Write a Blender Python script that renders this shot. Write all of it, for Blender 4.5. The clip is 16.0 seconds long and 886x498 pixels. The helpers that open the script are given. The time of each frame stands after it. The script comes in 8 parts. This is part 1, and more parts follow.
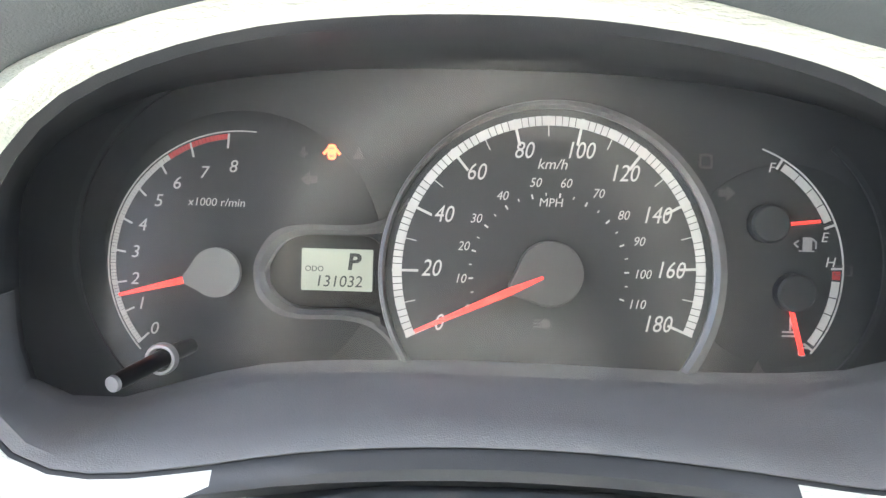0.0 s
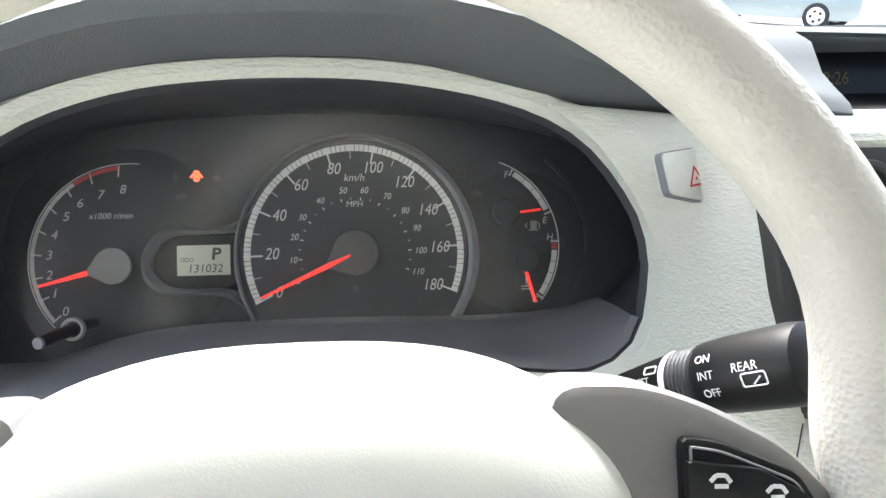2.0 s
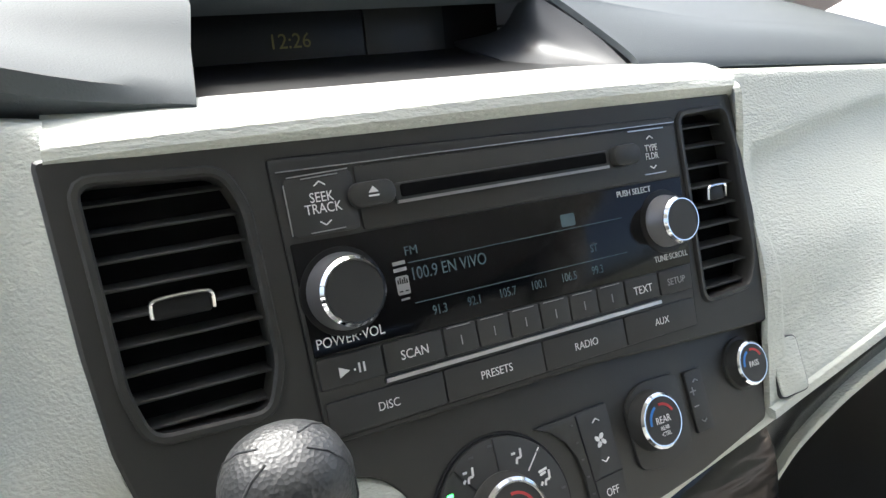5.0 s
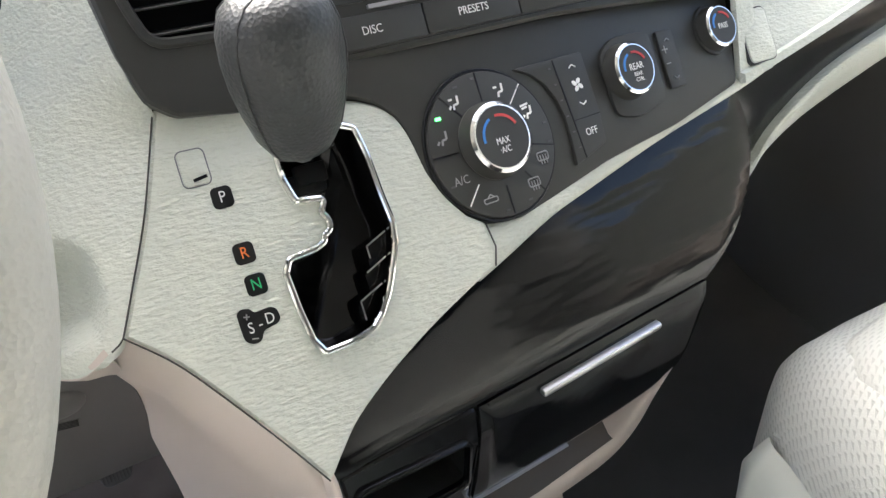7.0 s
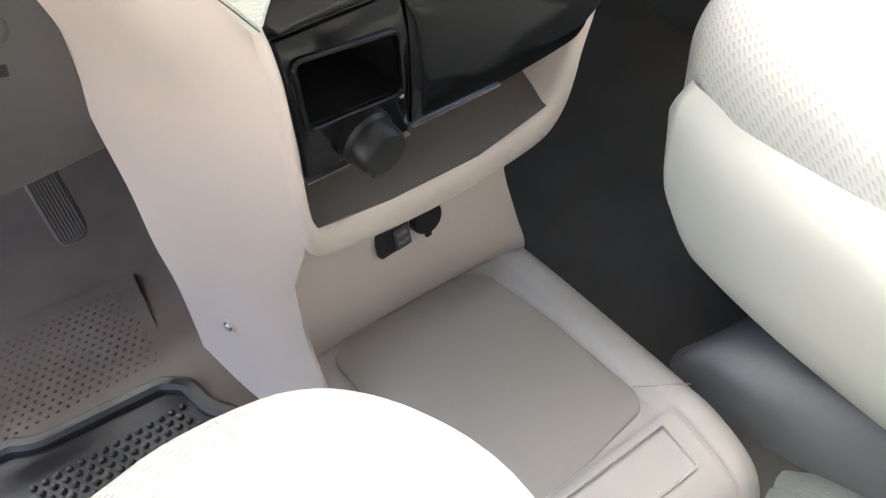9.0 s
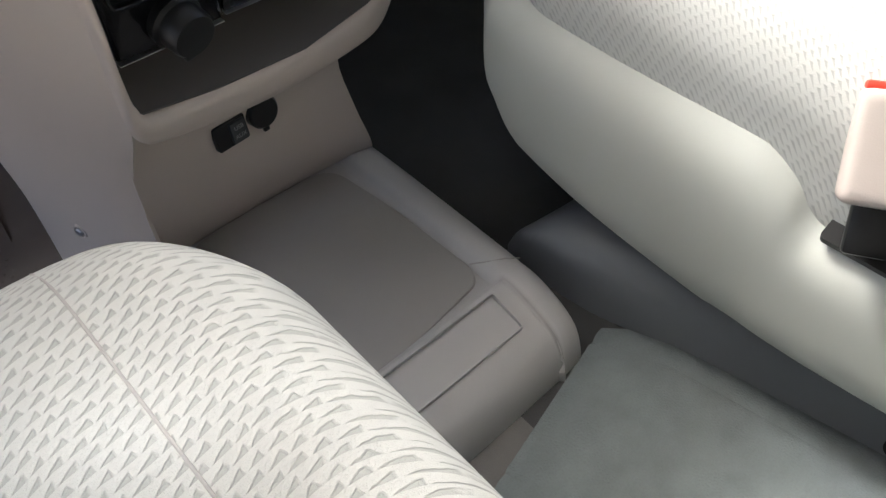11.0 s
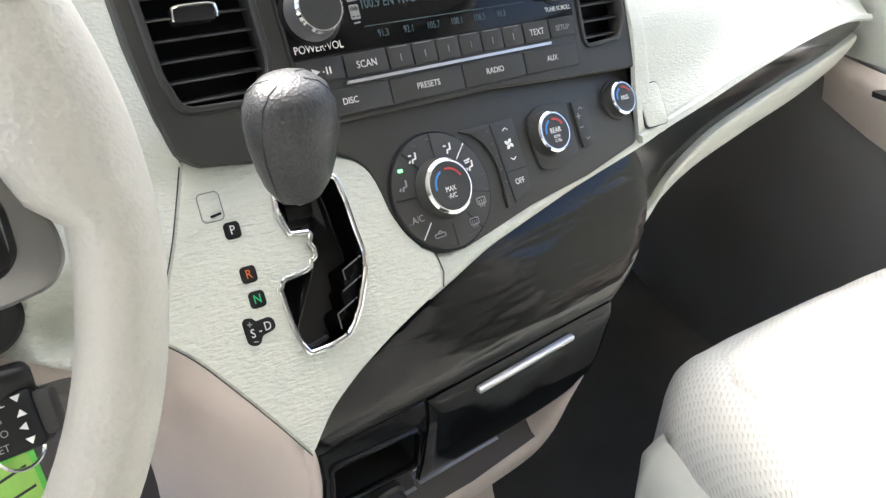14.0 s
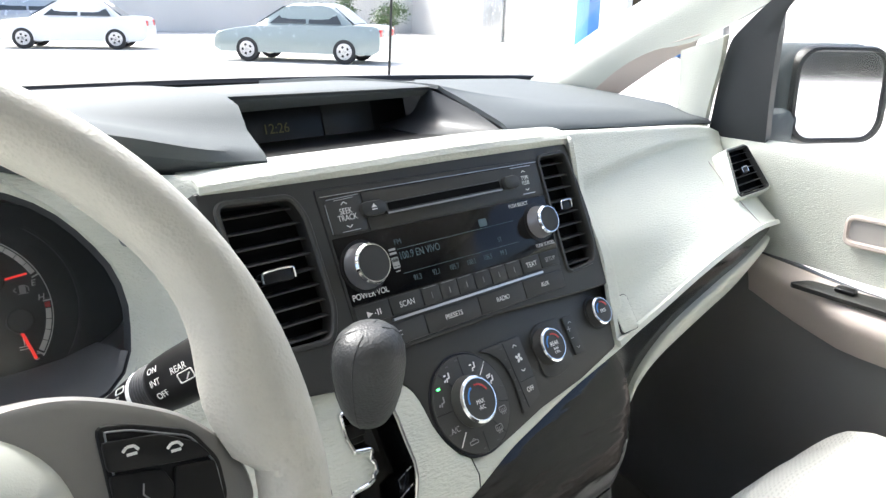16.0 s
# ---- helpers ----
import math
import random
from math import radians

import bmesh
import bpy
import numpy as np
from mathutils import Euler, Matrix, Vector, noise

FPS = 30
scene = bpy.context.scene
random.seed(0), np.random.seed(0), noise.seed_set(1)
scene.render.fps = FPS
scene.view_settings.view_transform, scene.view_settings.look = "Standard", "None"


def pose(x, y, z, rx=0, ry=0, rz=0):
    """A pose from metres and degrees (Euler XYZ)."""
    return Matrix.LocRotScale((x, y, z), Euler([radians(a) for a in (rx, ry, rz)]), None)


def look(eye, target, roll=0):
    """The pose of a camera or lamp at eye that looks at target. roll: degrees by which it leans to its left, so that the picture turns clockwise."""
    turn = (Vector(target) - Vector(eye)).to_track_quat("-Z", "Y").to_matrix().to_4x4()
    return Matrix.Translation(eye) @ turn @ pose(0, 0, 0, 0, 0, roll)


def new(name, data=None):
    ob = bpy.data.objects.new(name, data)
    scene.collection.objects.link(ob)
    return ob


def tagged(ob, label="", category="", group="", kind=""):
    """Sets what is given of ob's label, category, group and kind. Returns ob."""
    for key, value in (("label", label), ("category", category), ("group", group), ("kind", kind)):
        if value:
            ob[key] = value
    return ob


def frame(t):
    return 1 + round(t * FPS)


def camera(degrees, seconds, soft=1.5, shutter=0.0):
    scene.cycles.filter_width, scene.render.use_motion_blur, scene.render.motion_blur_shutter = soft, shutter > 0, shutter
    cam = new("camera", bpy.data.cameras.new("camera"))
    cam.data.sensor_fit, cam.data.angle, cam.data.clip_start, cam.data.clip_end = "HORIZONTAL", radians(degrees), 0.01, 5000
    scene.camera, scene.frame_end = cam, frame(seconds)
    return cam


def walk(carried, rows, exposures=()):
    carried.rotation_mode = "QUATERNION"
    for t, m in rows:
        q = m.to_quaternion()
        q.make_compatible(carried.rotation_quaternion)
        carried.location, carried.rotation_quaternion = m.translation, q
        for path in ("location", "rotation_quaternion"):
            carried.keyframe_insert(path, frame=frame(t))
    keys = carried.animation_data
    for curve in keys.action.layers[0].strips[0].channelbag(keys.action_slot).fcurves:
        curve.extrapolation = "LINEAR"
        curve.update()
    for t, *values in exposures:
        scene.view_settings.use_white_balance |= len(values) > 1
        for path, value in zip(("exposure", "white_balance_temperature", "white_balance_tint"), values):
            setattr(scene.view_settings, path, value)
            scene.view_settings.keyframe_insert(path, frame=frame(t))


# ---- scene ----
cam = camera(60.23, 16.0, soft=1.4)
PATH = [
    (0.0, pose(-0.0419, 0.0457, 0.8158, 64.99, -1.22, 1.29)),
    (0.5, pose(-0.0434, 0.0458, 0.8198, 64.53, -1.38, 1.19)),
    (1.0, pose(-0.0430, 0.0280, 0.8275, 65.22, -1.40, 0.69)),
    (1.5, pose(-0.0297, -0.0382, 0.8266, 68.35, -1.27, -1.77)),
    (2.0, pose(-0.0021, -0.1010, 0.8398, 69.07, -1.10, -6.85)),
    (2.5, pose(0.0345, -0.1381, 0.8558, 70.18, -2.26, -13.74)),
    (3.0, pose(0.0961, -0.1326, 0.8714, 71.43, -1.98, -21.78)),
    (3.2, pose(0.1195, -0.1178, 0.8759, 71.41, -3.14, -24.67)),
    (5.3, pose(0.2167, -0.0524, 0.8381, 64.18, -2.24, -25.97)),
    (5.5, pose(0.2145, -0.0610, 0.8251, 63.71, -1.36, -25.60)),
    (6.0, pose(0.2076, -0.0831, 0.7981, 62.24, -0.08, -26.89)),
    (6.5, pose(0.1948, -0.0960, 0.7785, 58.56, 0.28, -27.73)),
    (7.0, pose(0.1838, -0.1260, 0.7528, 56.93, 1.37, -28.92)),
    (7.5, pose(0.1685, -0.1513, 0.7238, 56.04, 3.07, -29.47)),
    (8.0, pose(0.1509, -0.1669, 0.6883, 54.52, 4.41, -31.12)),
    (8.5, pose(0.1370, -0.1871, 0.6579, 51.79, 4.97, -33.00)),
    (9.0, pose(0.1331, -0.2186, 0.6373, 47.55, 4.22, -35.61)),
    (9.5, pose(0.1332, -0.2461, 0.6228, 44.99, 3.36, -37.87)),
    (9.7, pose(0.1323, -0.2699, 0.6149, 45.02, 3.50, -38.64)),
    (11.8, pose(0.1550, -0.3068, 0.6598, 41.30, 0.16, -43.72)),
    (12.0, pose(0.1593, -0.2879, 0.6654, 43.13, 0.34, -40.91)),
    (12.5, pose(0.1556, -0.2310, 0.6939, 46.55, 0.15, -36.39)),
    (13.0, pose(0.1592, -0.2017, 0.7341, 50.28, 0.18, -34.04)),
    (13.5, pose(0.1535, -0.1951, 0.7743, 54.48, -0.16, -33.00)),
    (14.0, pose(0.1300, -0.1908, 0.8079, 58.70, -2.11, -32.75)),
    (14.5, pose(0.1080, -0.1961, 0.8394, 62.86, -2.29, -32.73)),
    (15.0, pose(0.0941, -0.1949, 0.8662, 66.79, -1.93, -33.10)),
    (15.5, pose(0.0772, -0.1873, 0.8806, 69.98, -2.07, -33.64)),
    (16.0, pose(0.0278, -0.2117, 0.8714, 72.42, -1.20, -38.83)),
]
STOPS = [(0.0, 3.84), (1.0, 3.85), (1.5, 3.4), (2.0, 2.65), (2.5, 1.98), (3.0, 1.88), (5.5, 2.05), (6.0, 2.48), (6.5, 2.45), (7.0, 2.42), (7.5, 2.42), (8.0, 2.6), (8.5, 3.05), (9.0, 3.2), (9.7, 2.8), (11.8, 1.38), (12.0, 1.46), (12.5, 1.78), (13.0, 2.35), (14.0, 2.7), (15.0, 2.65), (15.5, 2.4), (16.0, 2.1)]
WHITE_POINT = ((0.0, 5950, 7.0), (3.0, 5850, 5.5), (5.5, 6000, 6.0), (9.7, 6250, 8.5), (11.8, 6000, 8.0), (14.0, 6100, 8.0), (15.0, 6000, 7.0), (16.0, 5900, 6.0))
EXPOSURES = [(t, e, float(np.interp(t, [w[0] for w in WHITE_POINT], [w[1] for w in WHITE_POINT])), float(np.interp(t, [w[0] for w in WHITE_POINT], [w[2] for w in WHITE_POINT]))) for t, e in STOPS]
walk(cam, PATH, EXPOSURES)

# ---- world and sun: bright, thinly veiled sky ----
world = bpy.data.worlds.new("sky")
scene.world = world
world.use_nodes = True
wn = world.node_tree.nodes
sky = wn.new("ShaderNodeTexSky")
sky.sky_type = "NISHITA"
sky.sun_disc = False
sky.sun_elevation, sky.sun_rotation = radians(51), radians(-9)
sky.dust_density, sky.air_density, sky.ozone_density = 8.0, 0.8, 0.5
world.node_tree.links.new(sky.outputs[0], wn["Background"].inputs[0])
wn["Background"].inputs[1].default_value = 0.15
sun = new("sun", bpy.data.lights.new("sun", "SUN"))
sun.data.energy, sun.data.angle, sun.data.color = 1.05, radians(10), (1, 0.98, 0.95)
sun.matrix_world = look((-0.5, 3.2, 4.1), (0, 0, 0))


# ---- materials ----
def mat(name, color, rough=0.5, metal=0.0, grain=0.0, scale=300.0, vary=0.06, emit=None, coat=0.0, tone=6.0, spec=0.5, cell=False, dist=0.0006):
    """Principled paint with a fine relief at real size, and tone that varies at a broad scale and at the grain's."""
    m = bpy.data.materials.new(name)
    m.use_nodes = True
    nt = m.node_tree
    b = nt.nodes["Principled BSDF"]
    b.inputs["Roughness"].default_value, b.inputs["Metallic"].default_value = rough, metal
    b.inputs["Coat Weight"].default_value, b.inputs["Coat Roughness"].default_value = coat, 0.04
    b.inputs["Specular IOR Level"].default_value = spec
    co = nt.nodes.new("ShaderNodeTexCoord")
    broad = nt.nodes.new("ShaderNodeTexNoise")
    broad.inputs["Scale"].default_value, broad.inputs["Detail"].default_value = tone, 4
    fine = nt.nodes.new("ShaderNodeTexVoronoi" if cell else "ShaderNodeTexNoise")
    fine.inputs["Scale"].default_value = scale
    nt.links.new(co.outputs["Object"], broad.inputs["Vector"])
    nt.links.new(co.outputs["Object"], fine.inputs["Vector"])
    mix = nt.nodes.new("ShaderNodeMix")
    mix.data_type = "RGBA"
    dark = [c * (1 - 2 * vary) for c in color]
    mix.inputs["A"].default_value, mix.inputs["B"].default_value = (*dark, 1), (*[min(1, c * (1 + vary)) for c in color], 1)
    add = nt.nodes.new("ShaderNodeMath")
    add.operation = "MULTIPLY_ADD"
    add.inputs[1].default_value = 0.3
    nt.links.new(fine.outputs[0], add.inputs[0])
    nt.links.new(broad.outputs[0], add.inputs[2])
    nt.links.new(add.outputs[0], mix.inputs["Factor"])
    nt.links.new(mix.outputs["Result"], b.inputs["Base Color"])
    rr = nt.nodes.new("ShaderNodeMapRange")
    rr.inputs["To Min"].default_value, rr.inputs["To Max"].default_value = max(0.02, rough - 0.08), min(1, rough + 0.08)
    nt.links.new(broad.outputs[0], rr.inputs["Value"])
    nt.links.new(rr.outputs[0], b.inputs["Roughness"])
    if grain:
        bump = nt.nodes.new("ShaderNodeBump")
        bump.inputs["Strength"].default_value, bump.inputs["Distance"].default_value = min(1, grain), dist
        nt.links.new(fine.outputs[0], bump.inputs["Height"])
        nt.links.new(bump.outputs[0], b.inputs["Normal"])
    if emit:
        b.inputs["Emission Color"].default_value, b.inputs["Emission Strength"].default_value = (*color, 1), emit
    return m


def stretched(m, xyz):
    """Draws a material's grain out along one axis."""
    nt = m.node_tree
    mp = nt.nodes.new("ShaderNodeMapping")
    mp.inputs["Scale"].default_value = xyz
    co = [n for n in nt.nodes if n.type == "TEX_COORD"][0]
    for n in list(nt.nodes):
        if n.type in ("TEX_NOISE", "TEX_VORONOI") and n.inputs["Scale"].default_value > 12:
            nt.links.new(co.outputs["Object"], mp.inputs["Vector"])
            nt.links.new(mp.outputs[0], n.inputs["Vector"])
    return m


CREAM = stretched(mat("cream_grained_plastic", (0.60, 0.622, 0.555), 0.5, grain=1.0, scale=600, vary=0.03, dist=0.0011), (0.36, 1, 1.1))
CREAM_SMOOTH = mat("cream_smooth_plastic", (0.60, 0.615, 0.555), 0.48, grain=0.15, scale=1100, vary=0.025)
CREAM_SOFT = mat("cream_leather", (0.55, 0.538, 0.475), 0.5, grain=0.5, scale=560, vary=0.03, cell=True)
BEIGE = mat("beige_plastic", (0.60, 0.525, 0.472), 0.5, grain=0.2, scale=900, vary=0.03)
TRAYGREY = mat("warm_grey_plastic", (0.41, 0.39, 0.365), 0.55, grain=0.2, scale=900, vary=0.03)
PAD = mat("dash_pad_vinyl", (0.090, 0.101, 0.105), 0.68, grain=0.4, scale=900, vary=0.05, spec=0.3)
CHAR = mat("charcoal_plastic", (0.041, 0.041, 0.037), 0.42, grain=0.12, scale=1500, vary=0.06, spec=0.35)
CHAR2 = mat("charcoal_button_plastic", (0.044, 0.044, 0.041), 0.5, vary=0.06, spec=0.35)
VISOR = mat("dark_grained_plastic", (0.036, 0.039, 0.042), 0.44, grain=0.12, scale=1600, vary=0.06)
BLACK = mat("black_plastic", (0.008, 0.008, 0.008), 0.4, vary=0.1, spec=0.35)
FACE = mat("dial_face", (0.026, 0.029, 0.032), 0.55, vary=0.05)
RINGGREY = mat("dial_ring_grey", (0.13, 0.13, 0.135), 0.35, metal=0.4, vary=0.05)
INLAY = mat("dark_satin_plastic", (0.012, 0.013, 0.013), 0.17, vary=0.08, spec=0.4)
GLOSS = mat("piano_black", (0.006, 0.006, 0.0065), 0.10, grain=0.25, scale=26, vary=0.1, spec=0.24, dist=0.0012)
# near-black that paints the shade inside vents and the disc slot
PITCH = mat("recess_shade_black", (0.003, 0.003, 0.003), 0.85, vary=0.1, spec=0.1)
CHROME = mat("chrome", (0.88, 0.88, 0.88), 0.10, metal=1.0, vary=0.03)
SATIN = mat("satin_metal", (0.55, 0.55, 0.56), 0.32, metal=0.9, vary=0.04)
SILVER = mat("silver_paint", (0.30, 0.295, 0.285), 0.40, metal=0.6, vary=0.03)
WHITE = mat("white_print", (0.80, 0.80, 0.78), 0.6, vary=0.02)
PALEPRINT = mat("pale_dial_print", (0.56, 0.56, 0.55), 0.6, vary=0.03)
GREYPRINT = mat("grey_print", (0.30, 0.30, 0.30), 0.6, vary=0.03)
DIMPRINT = mat("unlit_print", (0.075, 0.075, 0.075), 0.6, vary=0.03)
RED = mat("red_needle", (0.75, 0.03, 0.02), 0.45, emit=0.2, vary=0.03)
REDPRINT = mat("red_print", (0.5, 0.05, 0.05), 0.6, vary=0.03)
BLUEPRINT = mat("blue_print", (0.05, 0.22, 0.6), 0.6, vary=0.03)
ORANGE = mat("orange_print", (0.75, 0.18, 0.04), 0.5, vary=0.03)
GREENP = mat("green_print", (0.05, 0.5, 0.2), 0.5, vary=0.03)
LAMP = mat("lit_warning_lamp", (1.0, 0.12, 0.04), 0.5, emit=0.42)
LED = mat("lit_green_led", (0.10, 1.0, 0.12), 0.5, emit=2.0)
LCD = mat("lcd_glass", (0.36, 0.38, 0.31), 0.3, vary=0.03, emit=0.03)
LCDINK = mat("lcd_ink", (0.03, 0.035, 0.03), 0.5)
VFD = mat("display_letters", (0.05, 0.08, 0.09), 0.5, emit=0.05)
CLOCK = mat("clock_digits", (0.10, 0.085, 0.02), 0.5, emit=0.04)
LEATHER = mat("black_leather", (0.045, 0.047, 0.048), 0.45, grain=0.8, scale=560, vary=0.08, cell=True, dist=0.00035)
DOORDARK = mat("grey_door_plastic", (0.20, 0.197, 0.19), 0.6, grain=0.3, scale=900, vary=0.05)
RUBBER = mat("black_rubber", (0.022, 0.022, 0.024), 0.55, grain=0.3, scale=700, vary=0.1)
CARPET = mat("brown_grey_carpet", (0.128, 0.108, 0.096), 0.95, grain=1.0, scale=1300, vary=0.3, tone=11)
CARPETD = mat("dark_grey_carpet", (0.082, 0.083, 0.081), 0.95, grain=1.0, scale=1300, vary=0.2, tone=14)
RUG = mat("blue_grey_rug", (0.20, 0.228, 0.230), 0.95, grain=0.8, scale=500, vary=0.16, dist=0.0012, tone=30)
RAILGREY = mat("slate_plastic", (0.19, 0.20, 0.215), 0.5, grain=0.2, scale=900, vary=0.06)
BIN = mat("brown_black_plastic", (0.075, 0.067, 0.060), 0.6, grain=0.2, scale=900, vary=0.06)
KNEE = mat("grey_plastic", (0.135, 0.130, 0.127), 0.55, grain=0.3, scale=900, vary=0.04)
TAG = mat("green_key_tag", (0.16, 0.75, 0.10), 0.35, vary=0.05)
TAGCARD = mat("yellow_green_card", (0.42, 0.78, 0.16), 0.6, vary=0.08)
REDP = mat("red_plastic", (0.75, 0.06, 0.03), 0.4, vary=0.04)
HEAD = mat("headliner", (0.55, 0.54, 0.50), 0.9, grain=0.3, scale=900, vary=0.03)


def fabric(name, color, along, across, strength):
    """Woven seat cloth: staggered rows of raised wedges, each with a greyer thread beside it, over a fine yarn grain."""
    m = mat(name, color, 0.9, grain=0.6, scale=1500, vary=0.05)
    nt = m.node_tree
    co = [n for n in nt.nodes if n.type == "TEX_COORD"][0]

    def calc(op, a, b=None):
        n = nt.nodes.new("ShaderNodeMath")
        n.operation = op
        for k, q in enumerate((a, b)):
            if q is None:
                continue
            if isinstance(q, (int, float)):
                n.inputs[k].default_value = q
            else:
                nt.links.new(q, n.inputs[k])
        return n.outputs[0]

    wob = nt.nodes.new("ShaderNodeTexNoise")
    wob.inputs["Scale"].default_value = 60
    nt.links.new(co.outputs["Object"], wob.inputs["Vector"])
    sep = nt.nodes.new("ShaderNodeSeparateXYZ")
    nt.links.new(co.outputs["Object"], sep.inputs[0])
    shift = calc("MULTIPLY", wob.outputs[0], 0.9)
    xx = calc("ADD", calc("MULTIPLY", calc("ADD", sep.outputs[0], calc("MULTIPLY", sep.outputs[2], 0.8)), across), shift)
    yy = calc("ADD", calc("MULTIPLY", calc("SUBTRACT", sep.outputs[1], calc("MULTIPLY", sep.outputs[2], 0.6)), along), calc("MULTIPLY", calc("SINE", calc("MULTIPLY", xx, 0.35)), 0.35))
    fy = calc("FRACT", yy)
    fx = calc("FRACT", calc("ADD", xx, calc("MULTIPLY", calc("FLOOR", yy), 0.41)))
    # wedge: long and level, thick at one end
    gap = calc("SUBTRACT", calc("MULTIPLY", fx, 0.75), fy)
    dark = calc("MINIMUM", calc("MULTIPLY", calc("MAXIMUM", gap, 0.0), 7.0), 1.0)
    dark = calc("MULTIPLY", dark, calc("MINIMUM", calc("MULTIPLY", calc("MAXIMUM", calc("SUBTRACT", 0.93, fx), 0.0), 9.0), 1.0))
    b = nt.nodes["Principled BSDF"]
    base = b.inputs["Base Color"].links[0].from_socket
    mix = nt.nodes.new("ShaderNodeMix")
    mix.data_type, mix.blend_type = "RGBA", "MULTIPLY"
    mix.inputs["B"].default_value = (0.60, 0.60, 0.60, 1)
    nt.links.new(calc("MULTIPLY", dark, strength), mix.inputs["Factor"])
    nt.links.new(base, mix.inputs["A"])
    nt.links.new(mix.outputs["Result"], b.inputs["Base Color"])
    bump2 = nt.nodes.new("ShaderNodeBump")
    bump2.inputs["Strength"].default_value, bump2.inputs["Distance"].default_value = 0.7 * strength, 0.0012
    bump1 = [n for n in nt.nodes if n.type == "BUMP" and n != bump2][0]
    nt.links.new(calc("SUBTRACT", 1.0, dark), bump2.inputs["Height"])
    nt.links.new(bump1.outputs[0], bump2.inputs["Normal"])
    nt.links.new(bump2.outputs[0], b.inputs["Normal"])
    return m


CLOTH = fabric("cream_woven_cloth", (0.555, 0.56, 0.523), 165, 92, 0.68)
CLOTH_MID = fabric("cream_ribbed_cloth", (0.66, 0.665, 0.62), 210, 112, 0.40)
CLOTH_FINE = fabric("cream_fine_cloth", (0.66, 0.665, 0.62), 210, 118, 0.55)


def glass(name, tint, gloss, rough=0.03):
    """Thin pane: mostly clear, with a part of mirror gloss."""
    m = bpy.data.materials.new(name)
    m.use_nodes = True
    nt = m.node_tree
    nt.nodes.remove(nt.nodes["Principled BSDF"])
    clear, shine, mixer = nt.nodes.new("ShaderNodeBsdfTransparent"), nt.nodes.new("ShaderNodeBsdfGlossy"), nt.nodes.new("ShaderNodeMixShader")
    clear.inputs[0].default_value = (*tint, 1)
    shine.inputs["Roughness"].default_value = rough
    facing = nt.nodes.new("ShaderNodeLayerWeight")
    facing.inputs["Blend"].default_value = 0.5
    power, scaled = nt.nodes.new("ShaderNodeMath"), nt.nodes.new("ShaderNodeMath")
    power.operation, scaled.operation = "POWER", "MULTIPLY_ADD"
    power.inputs[1].default_value, scaled.inputs[1].default_value, scaled.inputs[2].default_value = 5.0, 0.9, gloss
    nt.links.new(facing.outputs["Facing"], power.inputs[0])
    nt.links.new(power.outputs[0], scaled.inputs[0])
    nt.links.new(scaled.outputs[0], mixer.inputs[0])
    nt.links.new(clear.outputs[0], mixer.inputs[1])
    nt.links.new(shine.outputs[0], mixer.inputs[2])
    nt.links.new(mixer.outputs[0], nt.nodes["Material Output"].inputs[0])
    return m


PANE = glass("window_glass", (0.98, 0.985, 0.98), 0.03)
LENS = glass("cluster_lens_acrylic", (0.97, 0.97, 0.97), 0.06, 0.2)
TINT = glass("tinted_glass", (0.16, 0.17, 0.17), 0.04)


# ---- building helpers ----
def frame_at(o, n, u=(1, 0, 0)):
    """A local frame: u to the right, v up, n outwards."""
    n = Vector(n).normalized()
    u = (Vector(u) - n * n.dot(Vector(u))).normalized()
    v = n.cross(u)
    return Matrix(((u.x, v.x, n.x, o[0]), (u.y, v.y, n.y, o[1]), (u.z, v.z, n.z, o[2]), (0, 0, 0, 1)))


I4 = Matrix.Identity(4)
M_S = frame_at((0.374, 0.231, 0.689), (0.062, -0.897, 0.438), (0.998, 0.069, 0))
M_G = frame_at((0.240, 0.1595, 0.566), (0, -0.832, 0.555))
M_BU = frame_at((0.425, 0.126, 0.468), (0.121, -0.875, 0.469), (0.9906, 0.137, 0))
M_BL = frame_at((0.425, 0.126, 0.468), (0.132, -0.952, -0.276), (0.9906, 0.137, 0))
M_CL = frame_at((0.3761, 0.2000, 0.6207), (0.0971, -0.8297, 0.5497), (0.9946, 0.1019, -0.0218))
M_C = frame_at((0.0, 0.346, 0.685), (0, -0.919, 0.394))
M_W = frame_at((-0.019, 0.060, 0.688), (0, -0.9114, 0.4115))
mm = 0.001


def thing(name, label, category, at=(0, 0, 0), group="", kind=""):
    ob = new(name)
    ob.location = at
    ob.empty_display_size = 0.02
    return tagged(ob, label, category, group, kind)


def link_mesh(name, bm, material, m=I4, smooth=True, angle=35):
    bm.transform(m)
    bmesh.ops.recalc_face_normals(bm, faces=bm.faces)
    if smooth:
        limit = radians(angle)
        for f in bm.faces:
            f.smooth = True
        for e in bm.edges:
            e.smooth = len(e.link_faces) == 2 and e.calc_face_angle(0) < limit
    me = bpy.data.meshes.new(name)
    bm.to_mesh(me)
    bm.free()
    me.materials.append(material)
    return new(name, me)


SMALL = ("tick_marks", "scale_blocks", "mph_marks", "key_joint", "key_lines", "key_edge", "fan_lamps", "red_zone", "display_line", "panel_line", "format_mark", "plus_minus", "gate_step_edges", "pocket_clips", "tag_print", "arrow_mark", "airflow_symbol", "gate_steps", "bright_edge", "heat_arc")


def chain_offset(parent):
    return Vector(parent.location) if parent.parent is None else Vector((0, 0, 0))


